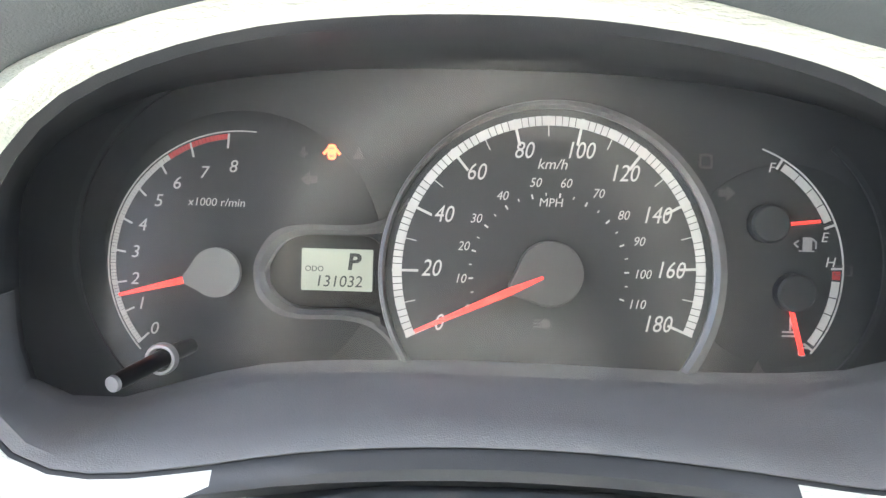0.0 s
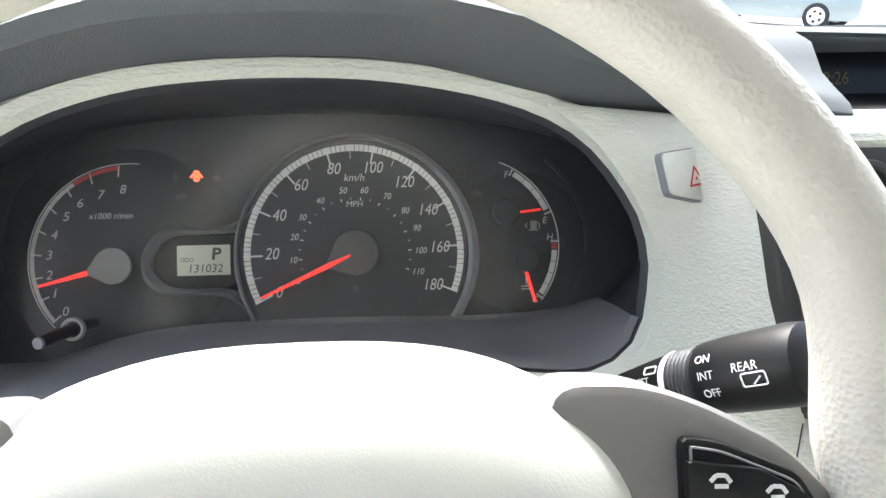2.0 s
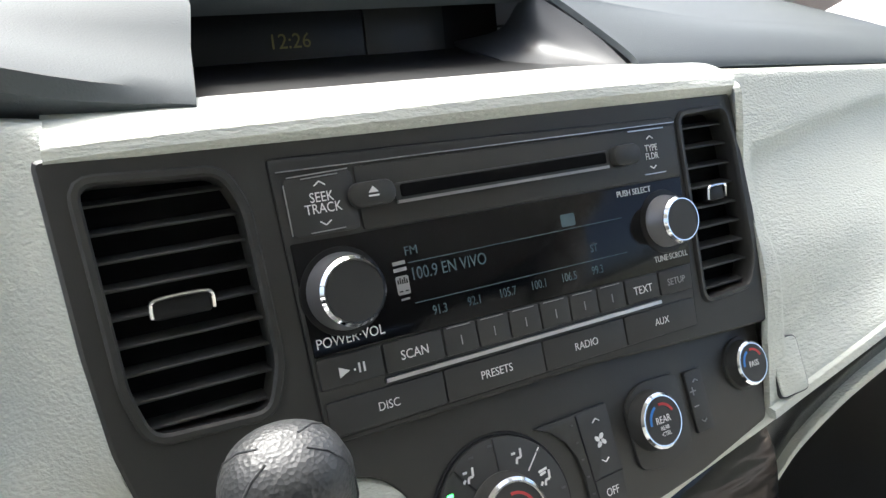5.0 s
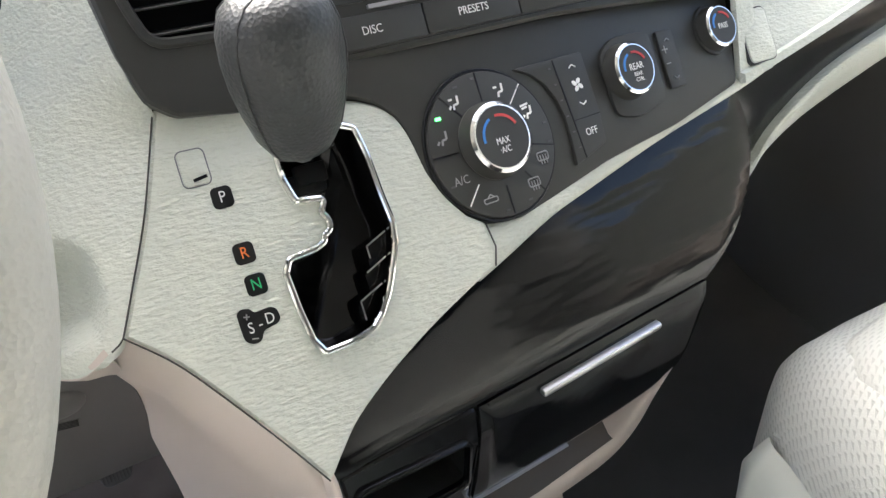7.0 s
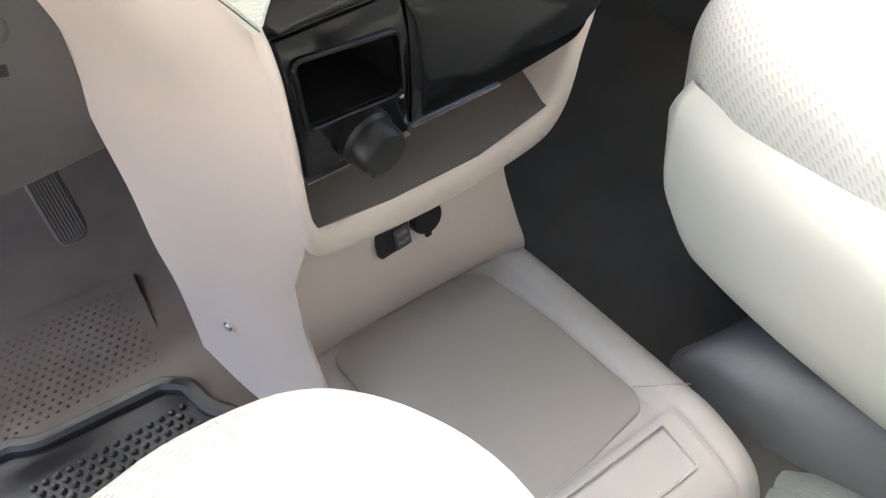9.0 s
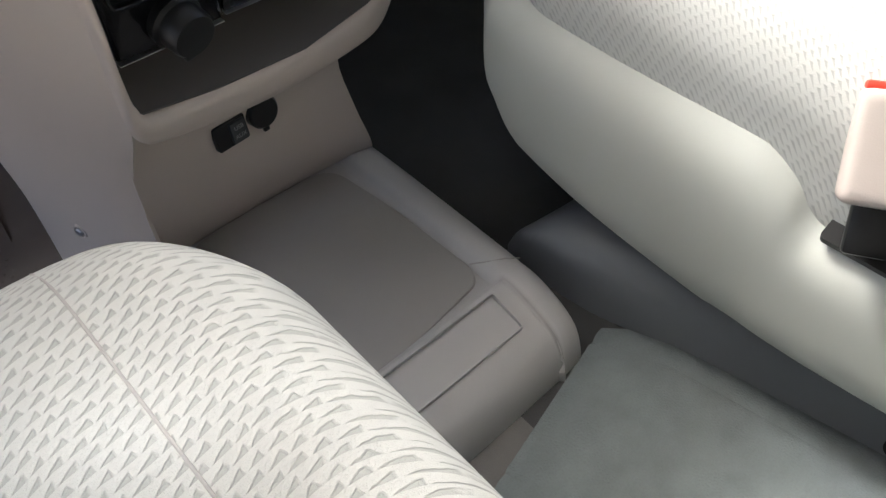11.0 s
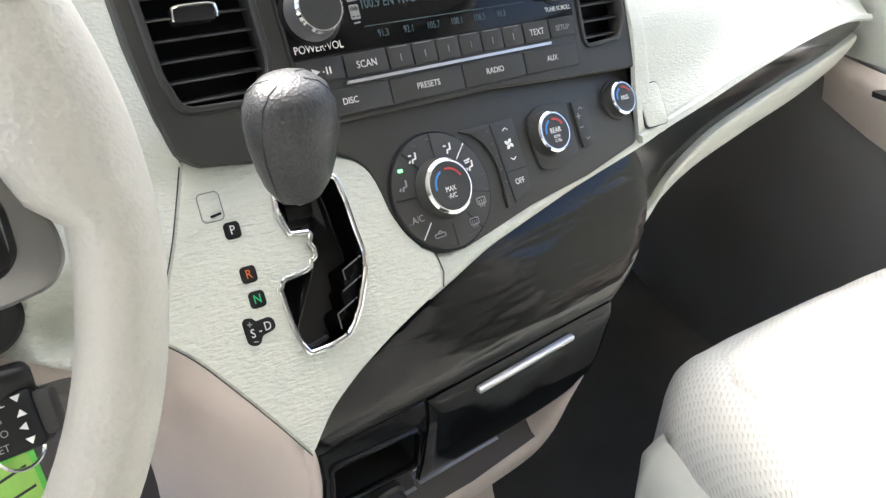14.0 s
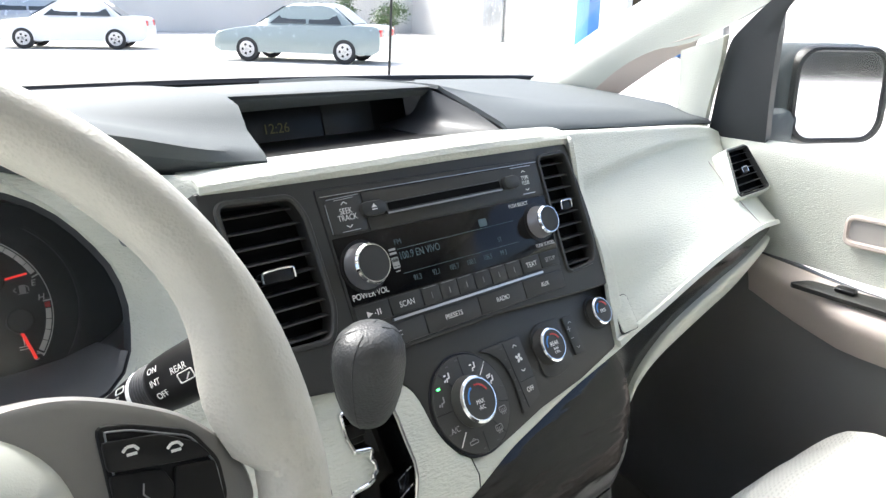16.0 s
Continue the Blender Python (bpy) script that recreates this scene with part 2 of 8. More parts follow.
def part(name, bm, material, parent, label="", m=I4, smooth=True, angle=35):
    ob = link_mesh(name, bm, material, m, smooth, angle)
    if parent:
        ob.parent = parent
        ob.matrix_parent_inverse = Matrix.Translation(-chain_offset(parent))
    if name in SMALL:
        tagged(ob, kind="stuff")
    return tagged(ob, label) if label else ob


def rrect(u0, u1, v0, v1, r, n=5):
    """Rounded rectangle, counterclockwise."""
    out = []
    for cx, cy, a0 in ((u1 - r, v1 - r, 0), (u0 + r, v1 - r, 90), (u0 + r, v0 + r, 180), (u1 - r, v0 + r, 270)):
        for k in range(n + 1):
            a = radians(a0 + 90 * k / n)
            out.append((cx + r * math.cos(a), cy + r * math.sin(a)))
    return out


def circle(cx, cy, r, n=40, a0=0, a1=360, ry=None):
    full = abs(a1 - a0) >= 360
    ry = r if ry is None else ry
    return [(cx + r * math.cos(radians(a0 + (a1 - a0) * k / (n if full else n - 1))), cy + ry * math.sin(radians(a0 + (a1 - a0) * k / (n if full else n - 1)))) for k in range(n)]


def curve(pts, n=6, closed=False):
    """Catmull-Rom through points of any dimension."""
    P = [Vector(p) for p in pts]
    out, N = [], len(P)
    for i in range(N if closed else N - 1):
        if closed:
            a, b, c, d = P[i - 1], P[i], P[(i + 1) % N], P[(i + 2) % N]
        else:
            a, b, c, d = P[max(i - 1, 0)], P[i], P[i + 1], P[min(i + 2, N - 1)]
        for k in range(n):
            t = k / n
            out.append(0.5 * ((2 * b) + (c - a) * t + (2 * a - 5 * b + 4 * c - d) * t * t + (3 * b - a - 3 * c + d) * t ** 3))
    if not closed:
        out.append(P[-1])
    return [tuple(p) for p in out]


def rounded(pts, r, n=4):
    """Polygon with every corner rounded."""
    P, out = [Vector(p) for p in pts], []
    for i, p in enumerate(P):
        a, c = P[i - 1] - p, P[(i + 1) % len(P)] - p
        k = min(r, a.length * 0.45, c.length * 0.45)
        s, e = p + a.normalized() * k, p + c.normalized() * k
        for j in range(n + 1):
            t = j / n
            out.append(tuple((1 - t) ** 2 * s + 2 * t * (1 - t) * p + t * t * e))
    return out


def area2(pts):
    return sum(a[0] * b[1] - b[0] * a[1] for a, b in zip(pts, pts[1:] + pts[:1]))


def inset(pts, d):
    """Moves an outline inwards by d."""
    n, out, s = len(pts), [], 1 if area2(pts) > 0 else -1
    for i in range(n):
        a, b, c = Vector(pts[i - 1]), Vector(pts[i]), Vector(pts[(i + 1) % n])
        e1, e2 = (b - a), (c - b)
        e1 = e1.normalized() if e1.length > 1e-9 else e2.normalized()
        e2 = e2.normalized() if e2.length > 1e-9 else e1
        nn = Vector((-(e1.y + e2.y), e1.x + e2.x))
        nn = nn.normalized() if nn.length > 1e-9 else Vector((-e1.y, e1.x))
        k = min(2.0, 1 / max(0.35, nn.dot(Vector((-e1.y, e1.x)))))
        out.append(tuple(b + nn * d * s * k))
    return out


def rings(bm, loops, cap_first=True, cap_last=True, close=False):
    """Skins closed loops of equal length, in order."""
    vs = [[bm.verts.new(p) for p in lp] for lp in loops]
    n = len(vs[0])
    pairs = list(zip(vs, vs[1:])) + ([(vs[-1], vs[0])] if close else [])
    for a, b in pairs:
        for i in range(n):
            bm.faces.new((a[i], a[(i + 1) % n], b[(i + 1) % n], b[i]))
    if not close:
        if cap_first:
            bm.faces.new(vs[0][::-1])
        if cap_last:
            bm.faces.new(vs[-1])
    return bm


def prism(pts, w0, w1, bevel=0.0, bm=None):
    """A plate from an outline, its outer rim rounded."""
    bm = bm or bmesh.new()
    if bevel:
        steps = [(0, w0), (0, w1 - bevel), (bevel * 0.3, w1 - bevel * 0.3), (bevel, w1)]
    else:
        steps = [(0, w0), (0, w1)]
    return rings(bm, [[(p[0], p[1], w) for p in (inset(pts, d) if d else pts)] for d, w in steps])


def plate(outer, holes, w0, w1, bevel=0.0006, bm=None):
    """A plate with openings through it and softened rims."""
    bm = bm or bmesh.new()
    edges = []
    for k, lp in enumerate([outer] + holes):
        d = bevel if k == 0 else -bevel
        seq = [(0, w0), (0, w1 - bevel), (d, w1)]
        vs = [[bm.verts.new((p[0], p[1], w)) for p in (inset(lp, dd) if dd else lp)] for dd, w in seq]
        n = len(lp)
        for a, b in zip(vs, vs[1:]):
            for i in range(n):
                bm.faces.new((a[i], a[(i + 1) % n], b[(i + 1) % n], b[i]))
        bm.edges.index_update()
        top = vs[-1]
        for i in range(n):
            edges.append(bm.edges.get((top[i], top[(i + 1) % n])))
    bmesh.ops.triangle_fill(bm, use_beauty=True, use_dissolve=False, edges=edges)
    return bm


def band(inner, outer, w0, w1, bm=None):
    """A closed ring between two outlines of equal length."""
    bm = bm or bmesh.new()
    mid_o = [tuple(Vector(a) * 0.75 + Vector(b) * 0.25) for a, b in zip(outer, inner)]
    mid_i = [tuple(Vector(a) * 0.25 + Vector(b) * 0.75) for a, b in zip(outer, inner)]
    loops = [[(p[0], p[1], w) for p in q] for q, w in ((outer, w0), (outer, w0 * 0.35 + w1 * 0.65), (mid_o, w1), (mid_i, w1), (inner, w0 * 0.35 + w1 * 0.65), (inner, w0))]
    return rings(bm, loops, close=True)


def lathe(profile, n=40, bm=None, cap=True):
    """Turns (radius, height) round the local w axis."""
    bm = bm or bmesh.new()
    return rings(bm, [[(r * math.cos(2 * math.pi * k / n), r * math.sin(2 * math.pi * k / n), w) for k in range(n)] for r, w in profile], cap, cap)


def resample(pts, n):
    """Spreads n points evenly along an open line."""
    P = [Vector(p) for p in pts]
    L = [0.0]
    for a, b in zip(P, P[1:]):
        L.append(L[-1] + (b - a).length)
    out, j = [], 0
    for k in range(n):
        d = L[-1] * k / (n - 1)
        while j < len(P) - 2 and L[j + 1] < d:
            j += 1
        f = (d - L[j]) / max(1e-9, L[j + 1] - L[j])
        out.append(tuple(P[j] * (1 - f) + P[j + 1] * f))
    return out


def loft(rows, thick=0.0, bm=None):
    """An open sheet through rows of points, given some thickness."""
    bm = bm or bmesh.new()
    vs = [[bm.verts.new(p) for p in r] for r in rows]
    for a, b in zip(vs, vs[1:]):
        for i in range(len(a) - 1):
            bm.faces.new((a[i], a[i + 1], b[i + 1], b[i]))
    if thick:
        bm.normal_update()
        back = [[bm.verts.new(v.co - v.normal * thick) for v in r] for r in vs]
        for a, b in zip(back, back[1:]):
            for i in range(len(a) - 1):
                bm.faces.new((a[i], b[i], b[i + 1], a[i + 1]))
        rim = [(0, i) for i in range(len(vs[0]))] + [(j, len(vs[0]) - 1) for j in range(1, len(vs))] + [(len(vs) - 1, i) for i in range(len(vs[0]) - 2, -1, -1)] + [(j, 0) for j in range(len(vs) - 2, 0, -1)]
        for (a, b), (c, d) in zip(rim, rim[1:] + rim[:1]):
            bm.faces.new((vs[a][b], vs[c][d], back[c][d], back[a][b]))
    return bm


def sheet(a_rows, n=5, k=5, thick=0.004):
    """A smooth sheet through a coarse net of points."""
    rows = [curve(r, k) for r in a_rows]
    cols = [curve([r[i] for r in rows], n) for i in range(len(rows[0]))]
    return loft([list(c) for c in cols], thick)


def tube(path, radius, n=10, bm=None, close=False):
    """A round rod along a path; radius is one number or one a point."""
    bm = bm or bmesh.new()
    P = [Vector(p) for p in path]
    rs = radius if isinstance(radius, (list, tuple)) else [radius] * len(P)
    loops, up = [], Vector((0.1, 0.2, 1)).normalized()
    for i, p in enumerate(P):
        if close:
            d = (P[(i + 1) % len(P)] - P[i - 1]).normalized()
        else:
            d = (P[min(i + 1, len(P) - 1)] - P[max(i - 1, 0)]).normalized()
        a = d.cross(up)
        a = a.normalized() if a.length > 1e-5 else d.cross(Vector((1, 0, 0))).normalized()
        up = a.cross(d).normalized()
        loops.append([tuple(p + (a * math.cos(2 * math.pi * k / n) + up * math.sin(2 * math.pi * k / n)) * rs[i]) for k in range(n)])
    return rings(bm, loops, close=close)


def box(x0, x1, y0, y1, z0, z1, r=0.004, seg=2, bm=None, shape=None):
    """A block with rounded edges; shape may move its points."""
    bm2 = bmesh.new()
    bmesh.ops.create_cube(bm2, size=1)
    for v in bm2.verts:
        v.co = Vector(((x0 + x1) / 2 + v.co.x * (x1 - x0), (y0 + y1) / 2 + v.co.y * (y1 - y0), (z0 + z1) / 2 + v.co.z * (z1 - z0)))
    if shape:
        for v in bm2.verts:
            v.co = Vector(shape(v.co))
    if r:
        bmesh.ops.bevel(bm2, geom=list(bm2.edges), offset=r, segments=seg, profile=0.5, affect="EDGES")
    if bm is None:
        return bm2
    me = bpy.data.meshes.new("t")
    bm2.to_mesh(me)
    bm2.free()
    bm.from_mesh(me)
    bpy.data.meshes.remove(me)
    return bm


def cushion(x0, x1, y0, y1, z0, z1, r, cuts=14, shape=None):
    """A padded block: a finely cut box rounded by r, then shaped."""
    bm = bmesh.new()
    bmesh.ops.create_cube(bm, size=2)
    bmesh.ops.subdivide_edges(bm, edges=list(bm.edges), cuts=cuts, use_grid_fill=True)
    c, h = Vector(((x0 + x1) / 2, (y0 + y1) / 2, (z0 + z1) / 2)), Vector(((x1 - x0) / 2, (y1 - y0) / 2, (z1 - z0) / 2))
    rr = Vector([min(r, 0.98 * k) for k in h])
    for v in bm.verts:
        p = Vector([math.copysign(abs(k) ** 0.8, k) for k in v.co])
        q = Vector([p[i] * h[i] for i in range(3)])
        inner = Vector([max(-(h[i] - rr[i]), min(h[i] - rr[i], q[i])) for i in range(3)])
        d = Vector([(q[i] - inner[i]) / rr[i] for i in range(3)])
        if d.length > 1e-6:
            m = max(abs(k) for k in d)
            d = d.normalized() * m
        v.co = c + inner + Vector([d[i] * rr[i] for i in range(3)])
        if shape:
            v.co = Vector(shape(v.co))
    return bm


TEXTS = []


def text(parent, s, m, u, v, w, size, material, shear=0.0, turn=0.0, align="CENTER", sx=1.0, name="lettering", bold=0.0):
    """Printed letters on a surface, in the built-in font."""
    cu = bpy.data.curves.new("letters", "FONT")
    cu.body, cu.size, cu.shear, cu.align_x, cu.align_y = s, size, shear, align, "CENTER"
    cu.offset = bold
    cu.extrude, cu.resolution_u = 0.00008, 3
    ob = bpy.data.objects.new("letters", cu)
    scene.collection.objects.link(ob)
    TEXTS.append((ob, parent, m @ Matrix.Translation((u, v, w)) @ Matrix.Rotation(turn, 4, "Z") @ Matrix.Diagonal((sx, 1, 1, 1)), material, name))


def finish_texts():
    dg = bpy.context.evaluated_depsgraph_get()
    for ob, parent, m, material, name in TEXTS:
        me = bpy.data.meshes.new_from_object(ob.evaluated_get(dg))
        me.transform(m)
        me.materials.clear()
        me.materials.append(material)
        out = new(name, me)
        out.parent = parent
        out.matrix_parent_inverse = Matrix.Translation(-chain_offset(parent))
    for ob, *_ in TEXTS:
        cu = ob.data
        bpy.data.objects.remove(ob)
        bpy.data.curves.remove(cu)


def strokes(lines, width, w0, w1, bm=None):
    """Flat bars along 2D line segments."""
    bm = bm or bmesh.new()
    for (a, b) in lines:
        a, b = Vector(a), Vector(b)
        d = (b - a).normalized()
        n = Vector((-d.y, d.x)) * width / 2
        rings(bm, [[(*(a + n), w), (*(a - n), w), (*(b - n), w), (*(b + n), w)] for w in (w0, w1)])
    return bm


def chevron(u, v, s, up):
    k = 1 if up else -1
    return [((u - s, v - k * s * 0.35), (u, v + k * s * 0.35)), ((u, v + k * s * 0.35), (u + s, v - k * s * 0.35))]

# ---- the vehicle's shell ----
def structure(name, bm, material, label="", m=I4, smooth=True):
    return tagged(part(name, bm, material, None, m=m, smooth=smooth), label, kind="structure")


# floor pan
floor = structure("floor", sheet([[(-0.75, y, 0.0 + (0.12 if y > 0.75 else 0) + (0.30 if y > 0.9 else 0)), (-0.3, y, 0.0 + (0.12 if y > 0.75 else 0) + (0.30 if y > 0.9 else 0)), (0.18, y, 0.0 + (0.12 if y > 0.75 else 0) + (0.30 if y > 0.9 else 0)),
                                   (0.3, y, 0.02 + (0.1 if y > 0.75 else 0) + (0.30 if y > 0.9 else 0))] for y in (-2.2, -1.0, -0.3, 0.1, 0.45, 0.62, 0.8, 0.95)], 3, 3, 0.01), CARPET, "brown-grey carpet on the driver's side of the floor pan")
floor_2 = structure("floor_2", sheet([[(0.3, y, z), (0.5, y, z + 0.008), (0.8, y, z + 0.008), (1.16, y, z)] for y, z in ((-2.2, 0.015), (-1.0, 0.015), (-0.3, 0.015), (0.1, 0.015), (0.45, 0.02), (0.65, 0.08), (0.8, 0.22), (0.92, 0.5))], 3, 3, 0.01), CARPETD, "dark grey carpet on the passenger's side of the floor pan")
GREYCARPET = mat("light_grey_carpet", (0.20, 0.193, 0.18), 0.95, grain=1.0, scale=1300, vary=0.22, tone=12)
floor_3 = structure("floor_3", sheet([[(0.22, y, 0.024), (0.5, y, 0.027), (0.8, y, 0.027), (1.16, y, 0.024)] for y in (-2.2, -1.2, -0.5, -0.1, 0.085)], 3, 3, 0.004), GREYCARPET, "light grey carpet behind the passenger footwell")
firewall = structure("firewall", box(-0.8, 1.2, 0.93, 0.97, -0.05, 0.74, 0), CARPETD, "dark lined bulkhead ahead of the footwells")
structure("ceiling", sheet([[(-0.75, y, z - 0.05), (-0.4, y, z), (0.2, y, z + 0.02), (0.8, y, z), (1.08, y, z - 0.05)] for y, z in ((-2.2, 1.30), (-1.0, 1.31), (-0.2, 1.29), (0.12, 1.24))], 3, 3, 0.02), HEAD, "pale cloth headliner")
structure("wall_rear", box(-0.8, 1.2, -2.24, -2.2, 0.0, 0.75, 0.01), HEAD, "pale trimmed rear bulkhead")
structure("wall_rear_pillar", box(0.98, 1.1, -0.62, -0.42, 0.6, 1.28, 0.03), HEAD, "pale trimmed pillar behind the passenger door")
structure("wall_left_pillar", box(-0.72, -0.62, -0.62, -0.42, 0.0, 1.28, 0.03), HEAD, "pale trimmed pillar behind the driver's door")
structure("wall_left_sill", box(-0.78, -0.66, -2.2, 0.95, -0.06, 0.10, 0.02), HEAD, "pale trimmed sill under the open driver's door")
# unseen side door, added to hold back light from the left rear
structure("wall_left_rear", box(-0.78, -0.72, -2.2, -0.60, 0.0, 0.76, 0.02), HEAD, "unseen sliding door behind the driver, added to cut side light")
# unseen panes and posts, added so the gloss panels reflect a dark cabin
for wname, bm_ in (("window_3", box(1.02, 1.03, -2.2, -0.60, 0.70, 1.27, 0)), ("window_4", box(-0.75, -0.74, -2.2, -0.60, 0.74, 1.27, 0)), ("window_5", box(-0.75, 1.10, -2.23, -2.22, 0.74, 1.28, 0))):
    structure(wname, bm_, TINT, "unseen tinted rear cabin pane, added to darken reflections").visible_shadow = False
for px_ in (1.03, -0.745):
    structure("wall_rear_post", box(px_ - 0.03, px_ + 0.03, -1.48, -1.38, 0.70, 1.28, 0.01), HEAD, "unseen pale post between the added rear windows")
structure("wall_right_rear", box(1.10, 1.16, -2.2, -0.45, 0.0, 0.72, 0.02), HEAD, "pale trimmed panel behind the passenger door")

# windscreen with its dark band, between the pillars
wsh = structure("window_1", sheet([[(-0.95 + 0.22 * k, 0.98 - 0.55 * k, 0.735 + 0.44 * k), (-0.3, 1.02 - 0.58 * k, 0.755 + 0.45 * k), (0.2, 1.03 - 0.6 * k, 0.76 + 0.46 * k), (0.7, 1.02 - 0.58 * k, 0.755 + 0.45 * k), (1.20 - 0.12 * k, 0.92 - 0.52 * k, 0.735 + 0.44 * k)] for k in (0, 0.35, 0.7, 1.0)], 3, 4, 0.004), PANE, "clear raked windscreen")
wsh.visible_shadow = False
structure("window_seal", tube(curve([(-0.80, 0.80, 0.748), (-0.35, 0.87, 0.758), (0.05, 0.875, 0.7605), (0.45, 0.875, 0.7605), (0.80, 0.87, 0.754), (1.02, 0.86, 0.747), (1.105, 0.845, 0.744)], 6), 0.006, 8), BLACK, "black rubber seal along the windscreen's foot")
structure("window_frame_top", tube(curve([(-0.62, 0.20, 1.20), (0.2, 0.28, 1.25), (0.98, 0.22, 1.20)], 6), 0.03, 10), HEAD, "pale trim over the windscreen")

# pillars: passenger side, with the small fixed window between two limbs
pl = thing("pillar_right", "cream plastic windscreen pillar with a small fixed window", "pillar", (1.1, 0.6, 0.7), kind="structure")
part("front_limb", sheet([[(1.10, 0.875, 0.725), (1.07, 0.69, 0.828), (1.035, 0.52, 0.905), (0.985, 0.22, 1.03), (0.96, 0.1, 1.10)],
                          [(1.075, 0.79, 0.722), (1.052, 0.645, 0.80), (1.03, 0.50, 0.872), (0.99, 0.25, 0.99), (0.955, 0.1, 1.07)],
                          [(1.082, 0.70, 0.716), (1.062, 0.615, 0.776), (1.046, 0.535, 0.813), (1.036, 0.44, 0.838), (1.0, 0.25, 0.93)]], 4, 5, 0.012), CREAM, pl)
part("inner_limb", sheet([[(1.082, 0.705, 0.712), (1.062, 0.615, 0.776), (1.046, 0.535, 0.815), (1.034, 0.445, 0.842)],
                          [(1.096, 0.66, 0.716), (1.078, 0.58, 0.764), (1.062, 0.515, 0.80), (1.051, 0.462, 0.824)]], 4, 5, 0.012), BEIGE, pl)
part("rear_limb", sheet([[(1.050, 0.476, 0.820), (1.062, 0.480, 0.775), (1.074, 0.485, 0.722), (1.08, 0.487, 0.69)],
                         [(1.040, 0.44, 0.83), (1.056, 0.455, 0.77), (1.066, 0.465, 0.72), (1.07, 0.47, 0.69)],
                         [(1.028, 0.395, 0.845), (1.046, 0.41, 0.80), (1.062, 0.43, 0.74), (1.072, 0.44, 0.69)]], 4, 5, 0.012), CREAM, pl)
fixed = part("pane", sheet([[(1.11, 0.61, 0.715), (1.075, 0.47, 0.825)], [(1.12, 0.55, 0.712), (1.10, 0.475, 0.72)]], 2, 2, 0.003), PANE, pl)
fixed.visible_shadow = False
part("black_sail", sheet([[(1.072, 0.437, 0.70), (1.046, 0.408, 0.815), (1.032, 0.378, 0.855), (1.0, 0.29, 0.92), (0.975, 0.2, 0.97)], [(1.07, 0.39, 0.692), (1.044, 0.365, 0.80), (1.03, 0.345, 0.85), (1.0, 0.28, 0.91), (0.97, 0.19, 0.96)], [(1.068, 0.342, 0.69), (1.042, 0.332, 0.79), (1.024, 0.318, 0.87), (0.998, 0.272, 0.905), (0.968, 0.185, 0.95)]], 4, 4, 0.012), VISOR, pl, "dark grained plastic sail behind the mirror")

structure("pillar_left", tube(curve([(-0.80, 0.85, 0.72), (-0.74, 0.55, 0.93), (-0.66, 0.2, 1.14)], 5), 0.045, 12), CREAM, "cream plastic windscreen pillar on the driver's side")

# passenger door
dr = thing("door_1", "cream closed passenger door with armrest and pull pocket", "door", (1.1, 0.1, 0.3), kind="structure")
part("upper_panel", sheet([[(1.085, 0.50, 0.695), (1.075, 0.35, 0.70), (1.075, 0.1, 0.702), (1.08, -0.45, 0.70)], [(1.065, 0.47, 0.68), (1.057, 0.33, 0.682), (1.057, 0.1, 0.684), (1.06, -0.45, 0.68)], [(1.065, 0.44, 0.60), (1.06, 0.30, 0.60), (1.06, 0.1, 0.60), (1.062, -0.45, 0.60)], [(1.065, 0.42, 0.545), (1.062, 0.30, 0.54), (1.056, 0.1, 0.535), (1.06, -0.45, 0.53)]], 4, 4, 0.01), CREAM, dr)
part("armrest", sheet([[(1.060, 0.36, 0.545), (1.052, 0.26, 0.535), (1.045, 0.1, 0.525), (1.045, -0.4, 0.52)], [(1.05, 0.34, 0.53), (1.03, 0.24, 0.522), (1.008, 0.1, 0.512), (1.005, -0.4, 0.508)], [(1.05, 0.33, 0.51), (1.025, 0.23, 0.50), (1.0, 0.1, 0.485), (0.998, -0.4, 0.48)], [(1.06, 0.33, 0.48), (1.045, 0.22, 0.45), (1.035, 0.1, 0.44), (1.03, -0.4, 0.44)]], 4, 4, 0.01), BEIGE, dr)
part("lower_panel", sheet([[(1.09, 0.95, 0.62), (1.065, 0.50, 0.55), (1.06, 0.3, 0.54), (1.055, 0.1, 0.52), (1.06, -0.45, 0.52)], [(1.09, 0.95, 0.3), (1.07, 0.55, 0.3), (1.06, 0.3, 0.28), (1.05, 0.1, 0.28), (1.05, -0.45, 0.28)], [(1.09, 0.95, 0.0), (1.08, 0.6, 0.0), (1.07, 0.3, 0.0), (1.06, 0.1, 0.0), (1.06, -0.45, 0.0)]], 4, 4, 0.01), DOORDARK, dr, "grey lower door panel")
M_D = frame_at((1.056, 0.17, 0.602), (-1, 0, 0.02), (0, -1, 0))
part("pull_pocket", band(rrect(-0.032, 0.10, -0.012, 0.016, 0.008), rrect(-0.038, 0.106, -0.020, 0.022, 0.012), -0.002, 0.006), BEIGE, dr, "", M_D)
part("pocket_well", prism(rrect(-0.032, 0.10, -0.012, 0.016, 0.008), -0.004, 0.0015), TRAYGREY, dr, "", M_D)
sw = part("switch_plate", prism(rounded([(-0.07, -0.014), (0.10, -0.02), (0.11, 0.012), (-0.05, 0.006)], 0.008), -0.004, 0.003, 0.001), CHAR, dr, "dark window switch plate", frame_at((1.024, 0.18, 0.526), (-0.25, 0, 1), (0, -1, 0)))
part("window_switch", box(-0.012, 0.014, -0.006, 0.006, 0.003, 0.009, 0.002), BLACK, sw, "", frame_at((1.024, 0.18, 0.526), (-0.25, 0, 1), (0, -1, 0)))
